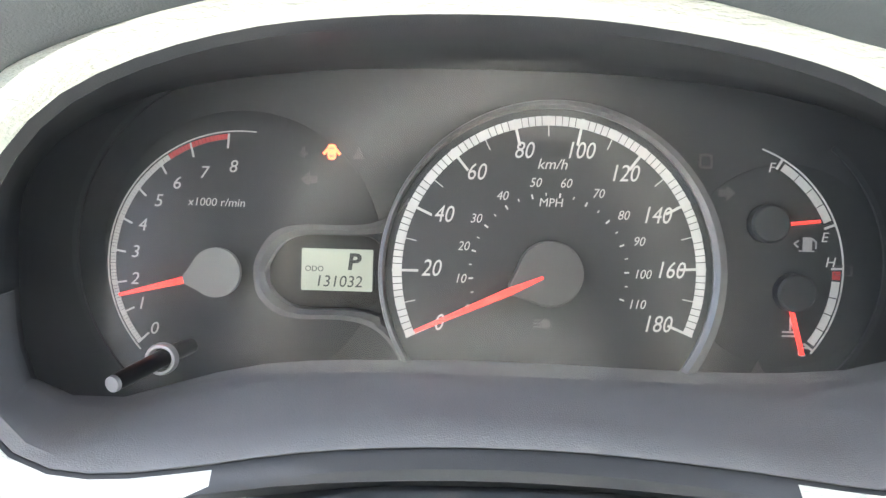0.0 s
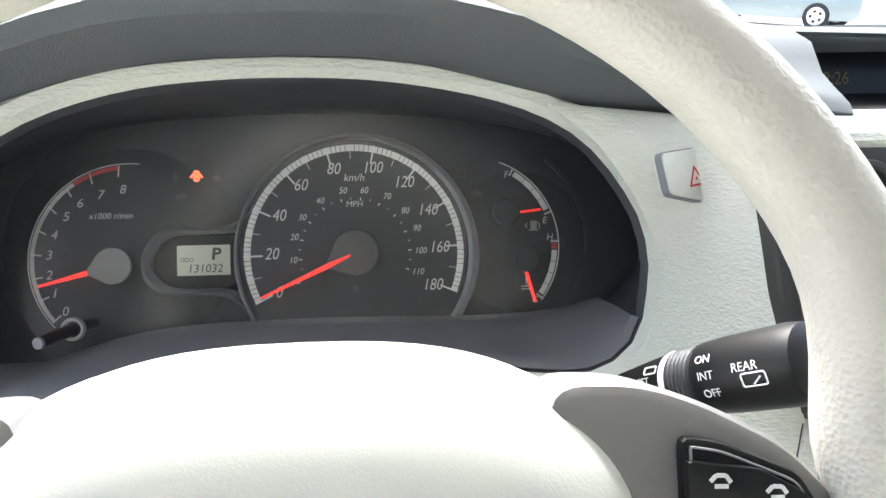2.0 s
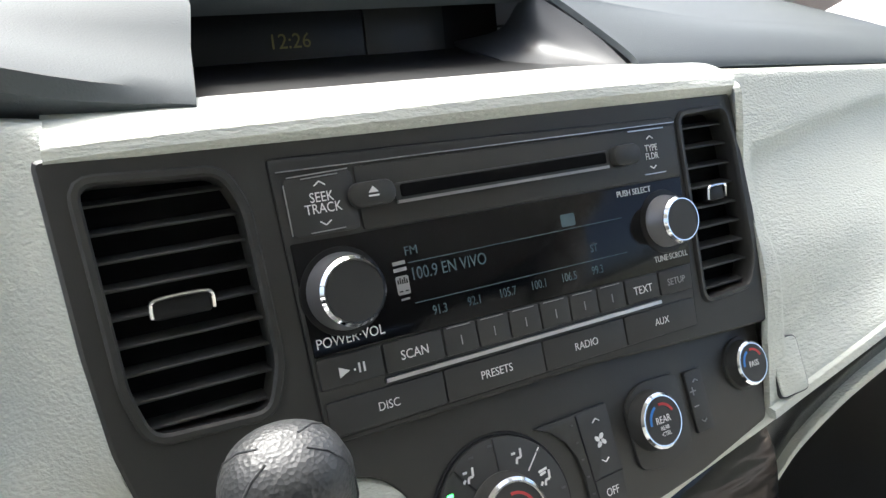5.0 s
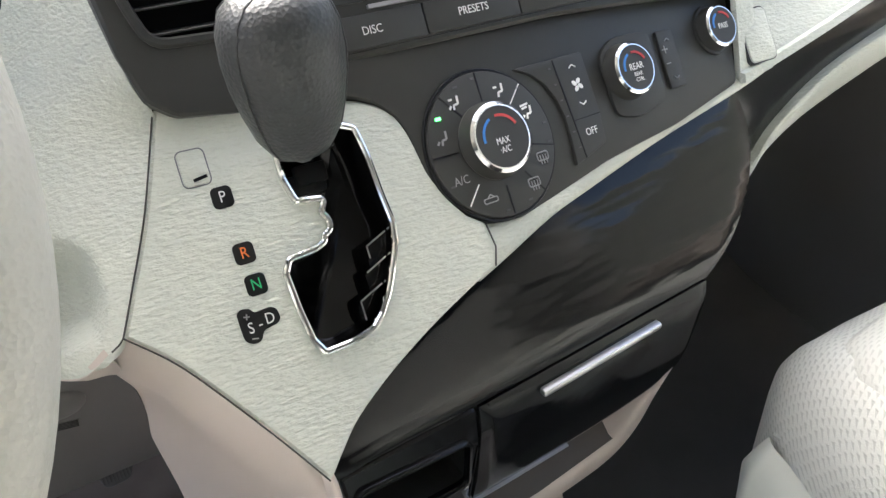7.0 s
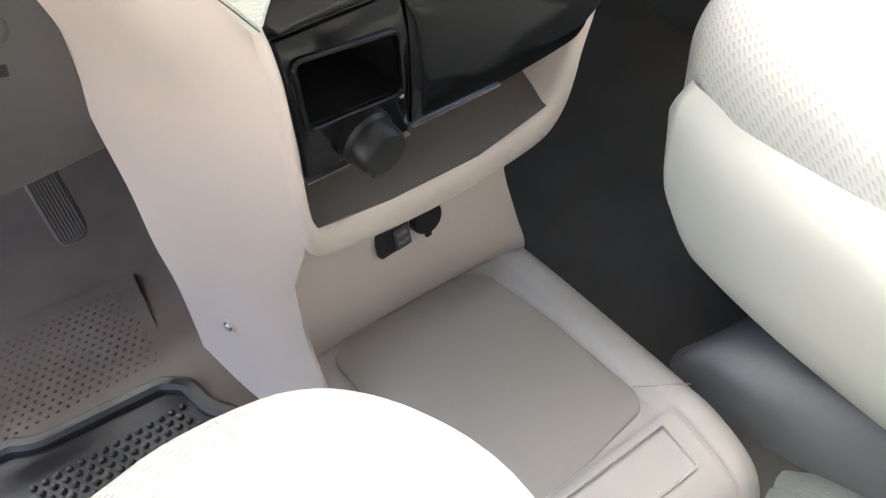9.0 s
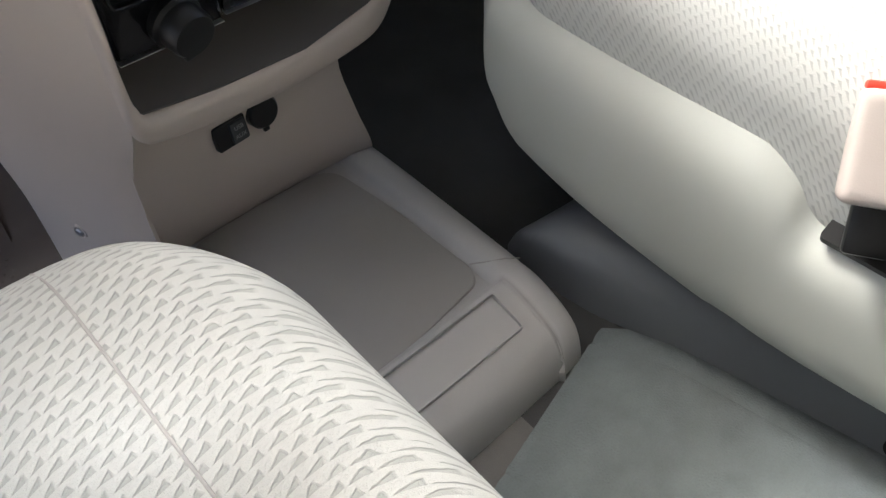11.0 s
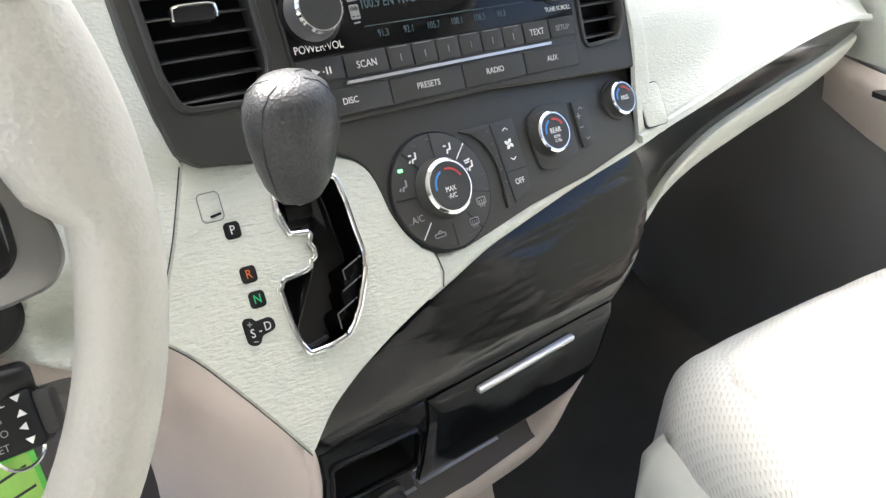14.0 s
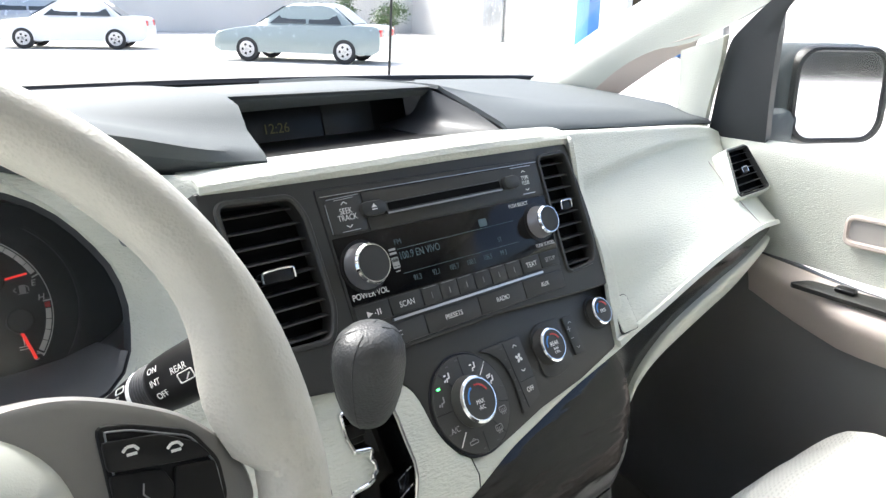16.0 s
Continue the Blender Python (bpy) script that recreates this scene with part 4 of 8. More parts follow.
def needle(name, parent, c, a, r, hub, w, mat_hub):
    """A needle that tapers from a domed hub."""
    hb = [polar(c, hub, a + d) for d in range(35, 326, 8)] + [polar(c, hub * 1.32, a - 7), polar(c, hub * 1.32, a + 7)]
    part(name + "_hub", prism(hb, -0.001, w, 0.0006), mat_hub, parent, "", M_C)
    d = Vector((math.cos(radians(a)), math.sin(radians(a))))
    n = Vector((-d.y, d.x))
    b0, b1 = Vector(c) + d * hub * 0.25, Vector(c) + d * r
    out = [tuple(b0 + n * 0.0006), tuple(b0 + d * (r * 0.25) + n * 0.0016), tuple(b1 + n * 0.0007), tuple(b1 - n * 0.0007), tuple(b0 + d * (r * 0.25) - n * 0.0016), tuple(b0 - n * 0.0006)]
    part(name, prism(out[::-1], w - 0.0004, w + 0.0008), RED, parent, "thin red needle", M_C)


HUBGREY = mat("pale_hub_plastic", (0.22, 0.22, 0.22), 0.5, vary=0.05)
HUB = mat("dial_hub_plastic", (0.07, 0.07, 0.072), 0.35, vary=0.05)
needle("needle", sp, SC, 204.5, 0.062, 0.0138, 0.007, HUB)
# tachometer arc with its own pivot
TP, TC, TR = (-0.146, -0.021), (-0.1360, -0.0180), 0.0590
ta = part("tachometer", prism(circle(-0.135, -0.012, 0.062, 48), -0.0125, -0.0118, 0.0002), FACE, cl, "", M_C)
arcline = [polar(TC, TR, a) for a in np.linspace(84, 222, 40)]
part("scale_line", strokes(list(zip(arcline, arcline[1:])), 0.0005, -0.0118, -0.0112), PALEPRINT, ta, "", M_C)
bm, redb = bmesh.new(), bmesh.new()
tach = [219, 204, 190, 175, 160, 144.5, 129.5, 113.5, 96]
for k, a in enumerate(tach):
    p = polar(TC, TR - 0.001, a)
    q = Vector(p) + (Vector(TP) - Vector(p)).normalized() * 0.0065
    strokes([(p, tuple(q))], 0.0008, -0.0118, -0.0112, bm)
for k in range(80):
    v = k / 10
    i = int(v)
    a0, a1 = tach[i] + (tach[i + 1] - tach[i]) * (v - i), tach[i] + (tach[i + 1] - tach[i]) * (v - i + 0.086)
    q = [polar(TC, TR - 0.0010, a0), polar(TC, TR - 0.0010, a1), polar(TC, TR - 0.0033, a1), polar(TC, TR - 0.0033, a0)]
    if v < 6.3 and k % 2 == 0 or v < 6.3:
        rings(bm, [[(*p, w) for p in q] for w in (-0.0118, -0.0113)])
    else:
        rings(redb, [[(*p, w) for p in q] for w in (-0.0118, -0.0113)])
part("tick_marks", bm, PALEPRINT, ta, "", M_C)
part("red_zone", redb, REDPRINT, ta, "dull red overspeed zone", M_C)
for k, (u, v) in enumerate(((-174, -48), (-180, -37), (-183, -26), (-183, -14), (-180, -2), (-173, 9), (-165, 17), (-153, 22), (-140, 25))):
    text(ta, str(k), M_C, u * mm, v * mm, -0.0110, 0.0078, PALEPRINT, 0.2, name="numeral")
text(ta, "x1000 r/min", M_C, -0.1470, 0.0090, -0.0110, 0.0052, PALEPRINT, 0.15, name="unit")
needle("needle", ta, (-0.144, -0.0215), 194.5, 0.044, 0.0108, -0.004, HUBGREY)
# fuel and temperature
fu = part("fuel_gauge", prism(circle(0.105, -0.012, 0.045, 40), -0.0125, -0.0118, 0.0002), FACE, cl, "", M_C)
GCn, GR = (0.0740, -0.0145), 0.0572
arcline = [polar(GCn, GR, a) for a in np.linspace(70, -39, 34)]
part("scale_line", strokes(list(zip(arcline, arcline[1:])), 0.0006, -0.0118, -0.0112), PALEPRINT, fu, "", M_C)


def gauge_blocks(a0, a1, n, bm):
    for k in range(n):
        b0, b1 = a0 + (a1 - a0) * k / n, a0 + (a1 - a0) * (k + 0.94) / n
        q = [polar(GCn, GR - 0.0012, b0), polar(GCn, GR - 0.0012, (b0 + b1) / 2), polar(GCn, GR - 0.0012, b1), polar(GCn, GR - 0.0046, b1), polar(GCn, GR - 0.0046, (b0 + b1) / 2), polar(GCn, GR - 0.0046, b0)]
        rings(bm, [[(*p, w) for p in q] for w in (-0.0118, -0.0113)])
    return bm


part("scale_blocks", gauge_blocks(58, 24, 4, bmesh.new()), PALEPRINT, fu, "", M_C)
part("scale_blocks", gauge_blocks(-4, -36, 4, bmesh.new()), PALEPRINT, fu, "", M_C)
part("hot_mark", gauge_blocks(0.8, -3.4, 1, bmesh.new()), REDPRINT, fu, "", M_C)
part("tick_marks", strokes([(polar(GCn, GR, q), polar(GCn, GR - 0.0052, q)) for q in (60, 22, 2, -37.5)], 0.001, -0.0118, -0.0112), PALEPRINT, fu, "", M_C)
for s, u, v in (("F", 97.5, 31), ("E", 122, 1), ("H", 125, -10), ("C", 114, -50)):
    text(fu, s, M_C, u * mm, v * mm, -0.011, 0.0062, PALEPRINT, 0.2, name="letter")
M_R = M_C @ Matrix.Translation((0.0045, 0.0020, 0))
d0 = rrect(0.1085, 0.1125, -0.0068, -0.0010, 0.0005, 2)
part("pump_symbol", prism(d0, -0.0118, -0.0112, 0, strokes([((0.1125, -0.0015), (0.1143, -0.003)), ((0.1143, -0.003), (0.1143, -0.006)), ((0.1047, -0.004), (0.1065, -0.0025)), ((0.1047, -0.004), (0.1065, -0.0055)), ((0.107, -0.0071), (0.1137, -0.0071))], 0.0006, -0.0118, -0.0112)), GREYPRINT, fu, "", M_R)
part("coolant_symbol", strokes([((0.1045, -0.0425), (0.1045, -0.0365)), ((0.1045, -0.037), (0.107, -0.037)), ((0.1045, -0.0393), (0.107, -0.0393)), ((0.101, -0.0432), (0.108, -0.0432)), ((0.101, -0.0450), (0.108, -0.0450))], 0.0007, -0.0118, -0.0112), PALEPRINT, fu, "", M_R)
part("fuel_hub", lathe([(0.0085, -0.012), (0.0085, -0.006), (0.0075, -0.005)], 28), FACE, fu, "", M_R @ Matrix.Translation((0.092, 0.0045, 0)))
part("temperature_hub", lathe([(0.0085, -0.012), (0.0085, -0.006), (0.0075, -0.005)], 28), FACE, fu, "", M_R @ Matrix.Translation((0.1045, -0.0255, 0)))
part("needle", strokes([((0.1005, 0.0045), (0.1150, 0.0062))], 0.0014, -0.0105, -0.0095), RED, fu, "thin red needle", M_R)
part("needle", strokes([((0.1040, -0.0330), (0.1095, -0.0530))], 0.0020, -0.0105, -0.0095), RED, fu, "thin red needle", M_R)
ao, ai = [polar((0.083, -0.012), 0.068, a) for a in np.linspace(52, -48, 30)], [polar((0.083, -0.012), 0.0655, a) for a in np.linspace(52, -48, 30)]
bm = bmesh.new()
rings(bm, [[(*a, -0.0122), (*b, -0.0122), (*b, -0.0105), (*a, -0.0105)] for a, b in zip(ai, ao)])
part("rib", bm, VISOR, cl, "", M_C)
bm = bmesh.new()
rings(bm, [[(*a, -0.0122), (*b, -0.0122), (*b, -0.0105), (*a, -0.0105)] for a, b in zip([polar((-0.128, -0.012), 0.0805, a) for a in np.linspace(118, 228, 30)], [polar((-0.128, -0.012), 0.083, a) for a in np.linspace(118, 228, 30)])])
part("rib", bm, VISOR, cl, "", M_C)
# trip display in its framed window
tr = [(-0.062, 0.014), (-0.068, 0.006), (-0.078, 0.0015), (-0.092, 0.0005), (-0.110, 0.0), (-0.120, -0.004), (-0.1265, -0.014), (-0.1275, -0.022), (-0.1255, -0.031), (-0.118, -0.038), (-0.108, -0.0405), (-0.090, -0.0405), (-0.077, -0.043), (-0.068, -0.050), (-0.062, -0.060)]
trc = curve(tr, 4)
bm = bmesh.new()
inn = [tuple(Vector(p) + Vector((0.0045, -0.004 if p[1] > -0.02 else 0.004)) * (1 if p[0] < -0.075 else 0.6)) for p in trc]
rings(bm, [[(*a, -0.012), (*a, -0.002), (*mixp(a, b, 0.5), -0.0005), (*b, -0.003), (*b, -0.012)] for a, b in zip(trc, inn)])
td = part("trip_display", bm, RINGGREY, cl, "dark framed window of the trip display", M_C)
part("window_floor", prism(rrect(-0.122, -0.0725, -0.036, -0.004, 0.008), -0.0125, -0.0095), BLACK, td, "", M_C)
part("lcd", prism(rrect(-0.108, -0.0765, -0.0285, -0.0100, 0.0005, 2), -0.0095, -0.0085), LCD, td, "pale green liquid crystal display", M_C)
text(td, "P", M_C, -0.0850, -0.0158, -0.0083, 0.0100, LCDINK, 0.1, sx=1.1, name="gear_letter", bold=0.0003)
text(td, "ODO", M_C, -0.1022, -0.0190, -0.0083, 0.0035, LCDINK, name="label_letters")
text(td, "131032", M_C, -0.0915, -0.0245, -0.0083, 0.0072, LCDINK, 0.15, sx=0.98, name="digits")
# lamps: one lit, the others dark prints
lampc = (-0.0962, 0.0330)
bm = prism(rrect(lampc[0] - 0.0018, lampc[0] + 0.0018, lampc[1] - 0.0035, lampc[1] + 0.0032, 0.0012, 3), -0.0118, -0.011)
strokes([((lampc[0] - 0.0018, lampc[1] + 0.001), (lampc[0] - 0.0036, lampc[1] - 0.0012)), ((lampc[0] + 0.0018, lampc[1] + 0.001), (lampc[0] + 0.0036, lampc[1] - 0.0012))], 0.0012, -0.0118, -0.011, bm)
dl = part("door_lamp", bm, LAMP, cl, "lit orange door warning lamp", M_C)
part("lamp_mask", strokes([((lampc[0] - 0.0010, lampc[1] + v), (lampc[0] + 0.0010, lampc[1] + v)) for v in (0.0013, -0.0020)], 0.0007, -0.0111, -0.0107), REDPRINT, dl, "", M_C)
arrow = lambda x, y, s: [(x - s * 0.004, y), (x, y + 0.0035), (x, y + 0.0016), (x + s * 0.0035, y + 0.0016), (x + s * 0.0035, y - 0.0016), (x, y - 0.0016), (x, y - 0.0035)]
part("turn_arrow", prism(arrow(-0.106, 0.0205, 1), -0.0118, -0.0113), DIMPRINT, cl, "", M_C)
part("turn_arrow", prism(arrow(0.0785, 0.0195, -1)[::-1], -0.0118, -0.0113), DIMPRINT, cl, "", M_C)
part("unlit_lamp", strokes([((-0.111, 0.032), (-0.107, 0.032)), ((-0.109, 0.030), (-0.109, 0.035))], 0.0012, -0.0118, -0.0113), DIMPRINT, cl, "", M_C)
part("unlit_lamp", prism([(-0.087, 0.030), (-0.082, 0.030), (-0.0845, 0.0355)], -0.0118, -0.0113), DIMPRINT, cl, "", M_C)
part("unlit_lamp", band(rrect(0.067, 0.071, 0.031, 0.0355, 0.0005, 2), rrect(0.066, 0.072, 0.030, 0.0365, 0.001, 2), -0.0118, -0.0113), DIMPRINT, cl, "", M_C)
part("unlit_lamp", prism([(0.0925, -0.060), (0.0985, -0.060), (0.0955, -0.0545)], -0.0118, -0.0113), DIMPRINT, cl, "", M_C)
part("unlit_lamp", prism(circle(-0.0005, -0.0395, 0.0022, 16), -0.0011, -0.0006, 0, strokes([((-0.006, y), (-0.003, y)) for y in (-0.0380, -0.0395, -0.0410)], 0.0005, -0.0011, -0.0006)), DIMPRINT, cl, "", M_C)
part("unlit_lamp", band(rrect(0.128, 0.1345, -0.0150, -0.0115, 0.0005, 2), rrect(0.127, 0.1355, -0.0158, -0.0107, 0.001, 2), -0.0118, -0.0113), DIMPRINT, cl, "", M_C)
# trip reset knob reaching through the lens
stem = part("reset_knob", tube([(-0.158, -0.0555, -0.012), (-0.160, -0.0562, 0.006), (-0.1695, -0.062, 0.030), (-0.171, -0.063, 0.0345)], [0.0036, 0.0036, 0.0034, 0.0034], 16), BLACK, cl, "black trip reset stalk", M_C)
part("knob_cap", tube([(-0.171, -0.063, 0.0345), (-0.1716, -0.0633, 0.0362)], [0.0034, 0.0032], 16), SATIN, stem, "bright cap", M_C)
part("knob_collar", band(circle(0, 0, 0.0045, 24), circle(0, 0, 0.0068, 24), -0.001, 0.003), SATIN, stem, "bright knurled collar", M_C @ Matrix.Translation((-0.1620, -0.0575, 0.010)))
# clear curved lens in front of it all

bm = bmesh.new()
def lensw(p):
    return 0.016 - 0.9 * (p[0] + 0.024) ** 2 * 0.25 + 0.35 * (p[1] - 0.0) ** 2
grid = []
for j in range(9):
    k = j / 8
    grid.append([(mixp((-0.024, -0.008), p, k)[0], mixp((-0.024, -0.008), p, k)[1]) for p in V_FACE])
rings(bm, [[(*p, lensw(p)) for p in g] for g in grid[1:]], True, False)
lens = part("lens", bm, LENS, cl, "clear curved lens", M_C)
lens.visible_shadow = False

def MG(u, v, w=-0.001):
    return tuple(M_G @ Vector((u, v, w)))


# hazard switch panel: cream fascia between the dials and the control panel
fascia = sheet([[(0.105, 0.300, 0.768), (0.14, 0.298, 0.765), (0.175, 0.2955, 0.7625), (0.2065, 0.293, 0.760)],
                             [(0.110, 0.296, 0.763), (0.143, 0.292, 0.761), (0.177, 0.284, 0.761), (0.2065, 0.264, 0.7625)],
                             [(0.132, 0.286, 0.745), (0.152, 0.2815, 0.744), (0.178, 0.272, 0.742), (0.2075, 0.252, 0.740)],
                             [(0.155, 0.276, 0.712), (0.170, 0.270, 0.711), (0.185, 0.257, 0.710), (0.2085, 0.236, 0.709)],
                             [(0.164, 0.270, 0.680), (0.177, 0.258, 0.680), (0.19, 0.242, 0.680), (0.2105, 0.221, 0.678)],
                             [(0.158, 0.257, 0.645), (0.172, 0.243, 0.645), (0.19, 0.224, 0.645), (0.2135, 0.202, 0.643)],
                             [(0.132, 0.242, 0.610), (0.155, 0.225, 0.612), (0.185, 0.205, 0.614), MG(-0.0200, 0.0670)],
                             [(0.115, 0.232, 0.575), (0.14, 0.205, 0.575), (0.17, 0.183, 0.582), MG(-0.0352, 0.0340)],
                             [(0.115, 0.222, 0.556), (0.138, 0.198, 0.556), (0.163, 0.170, 0.561), MG(-0.0490, 0.0052)],
                             [(0.110, 0.213, 0.542), (0.135, 0.188, 0.541), (0.162, 0.161, 0.544), MG(-0.0582, -0.0135)],
                             [(0.110, 0.208, 0.534), (0.135, 0.183, 0.533), (0.160, 0.160, 0.536), MG(-0.0650, -0.0185)]], 16, 22, 0.003)
BOWL = [(-0.0650, 0.0330), (-0.0600, 0.0265), (-0.0575, 0.0190), (-0.0575, 0.0090), (-0.0590, -0.0010), (-0.0630, -0.0100), (-0.0680, -0.0145), (-0.0800, -0.0150), (-0.1100, -0.0120), (-0.1150, 0.0100), (-0.1000, 0.0320), (-0.0800, 0.0370)]
BOWL = curve(BOWL + BOWL[:1], 6)
for v in fascia.verts:
    q = M_G.inverted() @ v.co
    if q.z > -0.05:
        near = min(math.hypot(q.x - a, q.y - b) for a, b in BOWL)
        odd = sum((b0 > q.y) != (b1 > q.y) and q.x < (a1 - a0) * (q.y - b0) / (b1 - b0) + a0 for (a0, b0), (a1, b1) in zip(BOWL, BOWL[1:] + BOWL[:1]))
        if odd % 2:
            k = min(1.0, near / 0.016)
            v.co += M_G.to_3x3() @ Vector((0.25, 0, -1)) * 0.020 * (k * k * (3 - 2 * k))
part("center_fascia", fascia, CREAM, dash, "cream grained fascia beside the dials, hollowed round the key")
part("lower_fill", sheet([[(0.050, 0.266, 0.603), (0.09, 0.262, 0.605), (0.12, 0.257, 0.608), (0.150, 0.250, 0.618)], [(0.055, 0.258, 0.588), (0.09, 0.254, 0.590), (0.12, 0.247, 0.593), (0.150, 0.232, 0.598)], [(0.06, 0.25, 0.56), (0.09, 0.245, 0.565), (0.115, 0.238, 0.57), (0.14, 0.215, 0.575)]], 4, 4, 0.004), CREAM, dash, "cream fill below the dials")
hz = thing("hazard_switch", "cream hazard warning switch with a red triangle", "switch", (0.175, 0.27, 0.733))
M_H = frame_at((0.177, 0.2685, 0.735), (0.42, -0.80, 0.42), (0.88, 0.46, 0))
part("key", prism(rounded([(-0.0215, 0.0145), (-0.0215, -0.0065), (0.010, -0.0165), (0.020, -0.0155), (0.020, 0.0140)], 0.003), -0.006, 0.0012, 0.0008), CREAM, hz, "", M_H)
part("surround", band(rounded([(-0.0215, 0.0145), (-0.0215, -0.0065), (0.010, -0.0165), (0.020, -0.0155), (0.020, 0.0140)], 0.003), inset(rounded([(-0.0215, 0.0145), (-0.0215, -0.0065), (0.010, -0.0165), (0.020, -0.0155), (0.020, 0.0140)], 0.003), -0.0007), -0.004, 0.0003), RAILGREY, hz, "", M_H)
tri = [(-0.0065, -0.0055), (0.0065, -0.0055), (0.0, 0.0058)]
part("triangle", band(inset(rounded(tri, 0.001), 0.0012), rounded(tri, 0.001), 0.0008, 0.0016, prism(inset(tri, 0.0032), 0.0008, 0.0016)), REDPRINT, hz, "red outlined triangle", M_H)

# ---- control panel in the middle of the dash ----
ctl = thing("control_panel", "charcoal control panel framing radio, vents and climate controls", "panel", (0.39, 0.24, 0.66))
OUT = rounded([(-0.1715, 0.0745), (-0.08, 0.0735), (0.06, 0.0715), (0.2005, 0.0690), (0.2050, 0.0), (0.2060, -0.0700), (0.17, -0.0690), (0.06, -0.0625), (-0.0780, -0.0625), (-0.0780, -0.0770), (-0.1100, -0.0745), (-0.1480, -0.0690), (-0.1590, -0.0600), (-0.1640, -0.040), (-0.1680, 0.0)], 0.003, 2)[::-1]
LOW = rounded([(-0.0790, 0.0150), (0.045, 0.0150), (0.205, 0.0150), (0.202, -0.005), (0.1905, -0.052), (0.130, -0.0645), (0.069, -0.0715), (0.027, -0.0800), (0.0, -0.0850), (-0.0195, -0.0815), (-0.0375, -0.0665), (-0.0455, -0.0490), (-0.0475, -0.0300), (-0.0505, -0.0185), (-0.0585, -0.0090), (-0.0680, -0.0040), (-0.0790, -0.0020)], 0.004, 3)[::-1]
VL = rounded([(-0.1575, 0.0625), (-0.1050, 0.0600), (-0.0985, 0.045), (-0.0965, -0.0200), (-0.1030, -0.0385), (-0.1480, -0.0365), (-0.1535, -0.018)], 0.006, 4)[::-1]
VR = rounded([(0.1555, 0.0585), (0.1910, 0.0595), (0.1945, 0.04), (0.1955, -0.030), (0.1890, -0.0440), (0.1530, -0.0460), (0.1540, 0.0)], 0.005, 4)[::-1]
part("fascia", plate(OUT, [VL, VR], -0.016, 0.0, 0.0015), CHAR, ctl, "", M_S)
part("lower_fascia", prism(LOW, -0.014, 0.0, 0.0022), CHAR, ctl, "", M_CL)
part("vent_surround", band(VL, inset(VL, -0.0045), -0.002, 0.0022), CHAR, ctl, "", M_S)
part("vent_surround", band(VR, inset(VR, -0.0035), -0.002, 0.0022), CHAR, ctl, "", M_S)


def vent(name_label, M, outline, tab, n, mat_tab):
    """A dash vent: box blackened for the shade inside it, level slats and a bright tab to aim it."""
    us, vs = [p[0] for p in outline], [p[1] for p in outline]
    o = M @ Vector(((min(us) + max(us)) / 2, (min(vs) + max(vs)) / 2, -0.02))
    vt = thing("air_vent", name_label, "vent", o, "dash vents")
    lo = inset(outline, -0.0005)
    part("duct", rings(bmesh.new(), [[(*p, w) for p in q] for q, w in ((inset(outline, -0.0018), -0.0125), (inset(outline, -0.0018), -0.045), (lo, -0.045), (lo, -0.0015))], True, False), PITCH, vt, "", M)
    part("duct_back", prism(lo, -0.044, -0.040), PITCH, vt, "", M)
    for k in range(n):
        v = min(vs) + (max(vs) - min(vs)) * (k + 0.5) / n
        hits = []
        for a, b in zip(outline, outline[1:] + outline[:1]):
            if (a[1] - v) * (b[1] - v) < 0:
                hits.append(a[0] + (b[0] - a[0]) * (v - a[1]) / (b[1] - a[1]))
        if len(hits) < 2:
            continue
        u0, u1 = min(hits), max(hits)
        part("slat", box(u0, u1, v - 0.0006, v + 0.0006, -0.018, -0.0035, 0.0004, 1, shape=lambda c: (c.x, c.y + (c.z + 0.01) * -0.28, c.z)), CHAR, vt, "", M)
    for k in range(1, 4):
        u = min(us) + (max(us) - min(us)) * k / 4
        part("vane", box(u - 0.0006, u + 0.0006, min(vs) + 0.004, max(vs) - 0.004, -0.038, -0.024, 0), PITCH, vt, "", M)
    t = part("tab", box(tab[0] - tab[2], tab[0] + tab[2], tab[1] - 0.0042, tab[1] + 0.0042, -0.010, 0.0, 0.0015), BLACK, vt, "", M)
    e = tab[2] + 0.0006
    part("tab_trim", tube(curve([(tab[0] - e, tab[1] - 0.0030, -0.0004), (tab[0] - e, tab[1] + 0.0014, 0.0004), (tab[0] - e * 0.86, tab[1] + 0.0040, 0.0008), (tab[0], tab[1] + 0.0046, 0.0008), (tab[0] + e * 0.86, tab[1] + 0.0040, 0.0008), (tab[0] + e, tab[1] + 0.0014, 0.0004), (tab[0] + e, tab[1] - 0.0030, -0.0004)], 3), 0.0009, 8), mat_tab, t, "bright trim", M)
    return vt


vent("charcoal dash vent with level slats, beside the driver", M_S, VL, (-0.1285, 0.011, 0.0115), 9, CHROME)
vent("charcoal dash vent with level slats, beside the radio", M_S, VR, (0.1760, 0.012, 0.0065), 9, CHROME)

# ---- radio ----
ra = thing("radio", "charcoal car radio with dark display and two knobs", "radio", (0.4, 0.24, 0.69))
FP = rounded([(-0.0845, 0.0635), (-0.0810, -0.0590), (0.1425, -0.0585), (0.1500, 0.0585)], 0.002, 3)
part("faceplate", prism(FP, -0.006, 0.0008, 0.0006), CHAR2, ra, "", M_S)
part("faceplate_gap", band(FP, inset(FP, -0.0009), -0.004, 0.0003), BLACK, ra, "", M_S)
part("top_panel", prism(rounded([(-0.047, 0.0560), (-0.047, 0.0275), (0.1475, 0.0255), (0.1490, 0.0545)], 0.0015, 2), 0.0005, 0.0018, 0.0005), CHAR, ra, "", M_S)
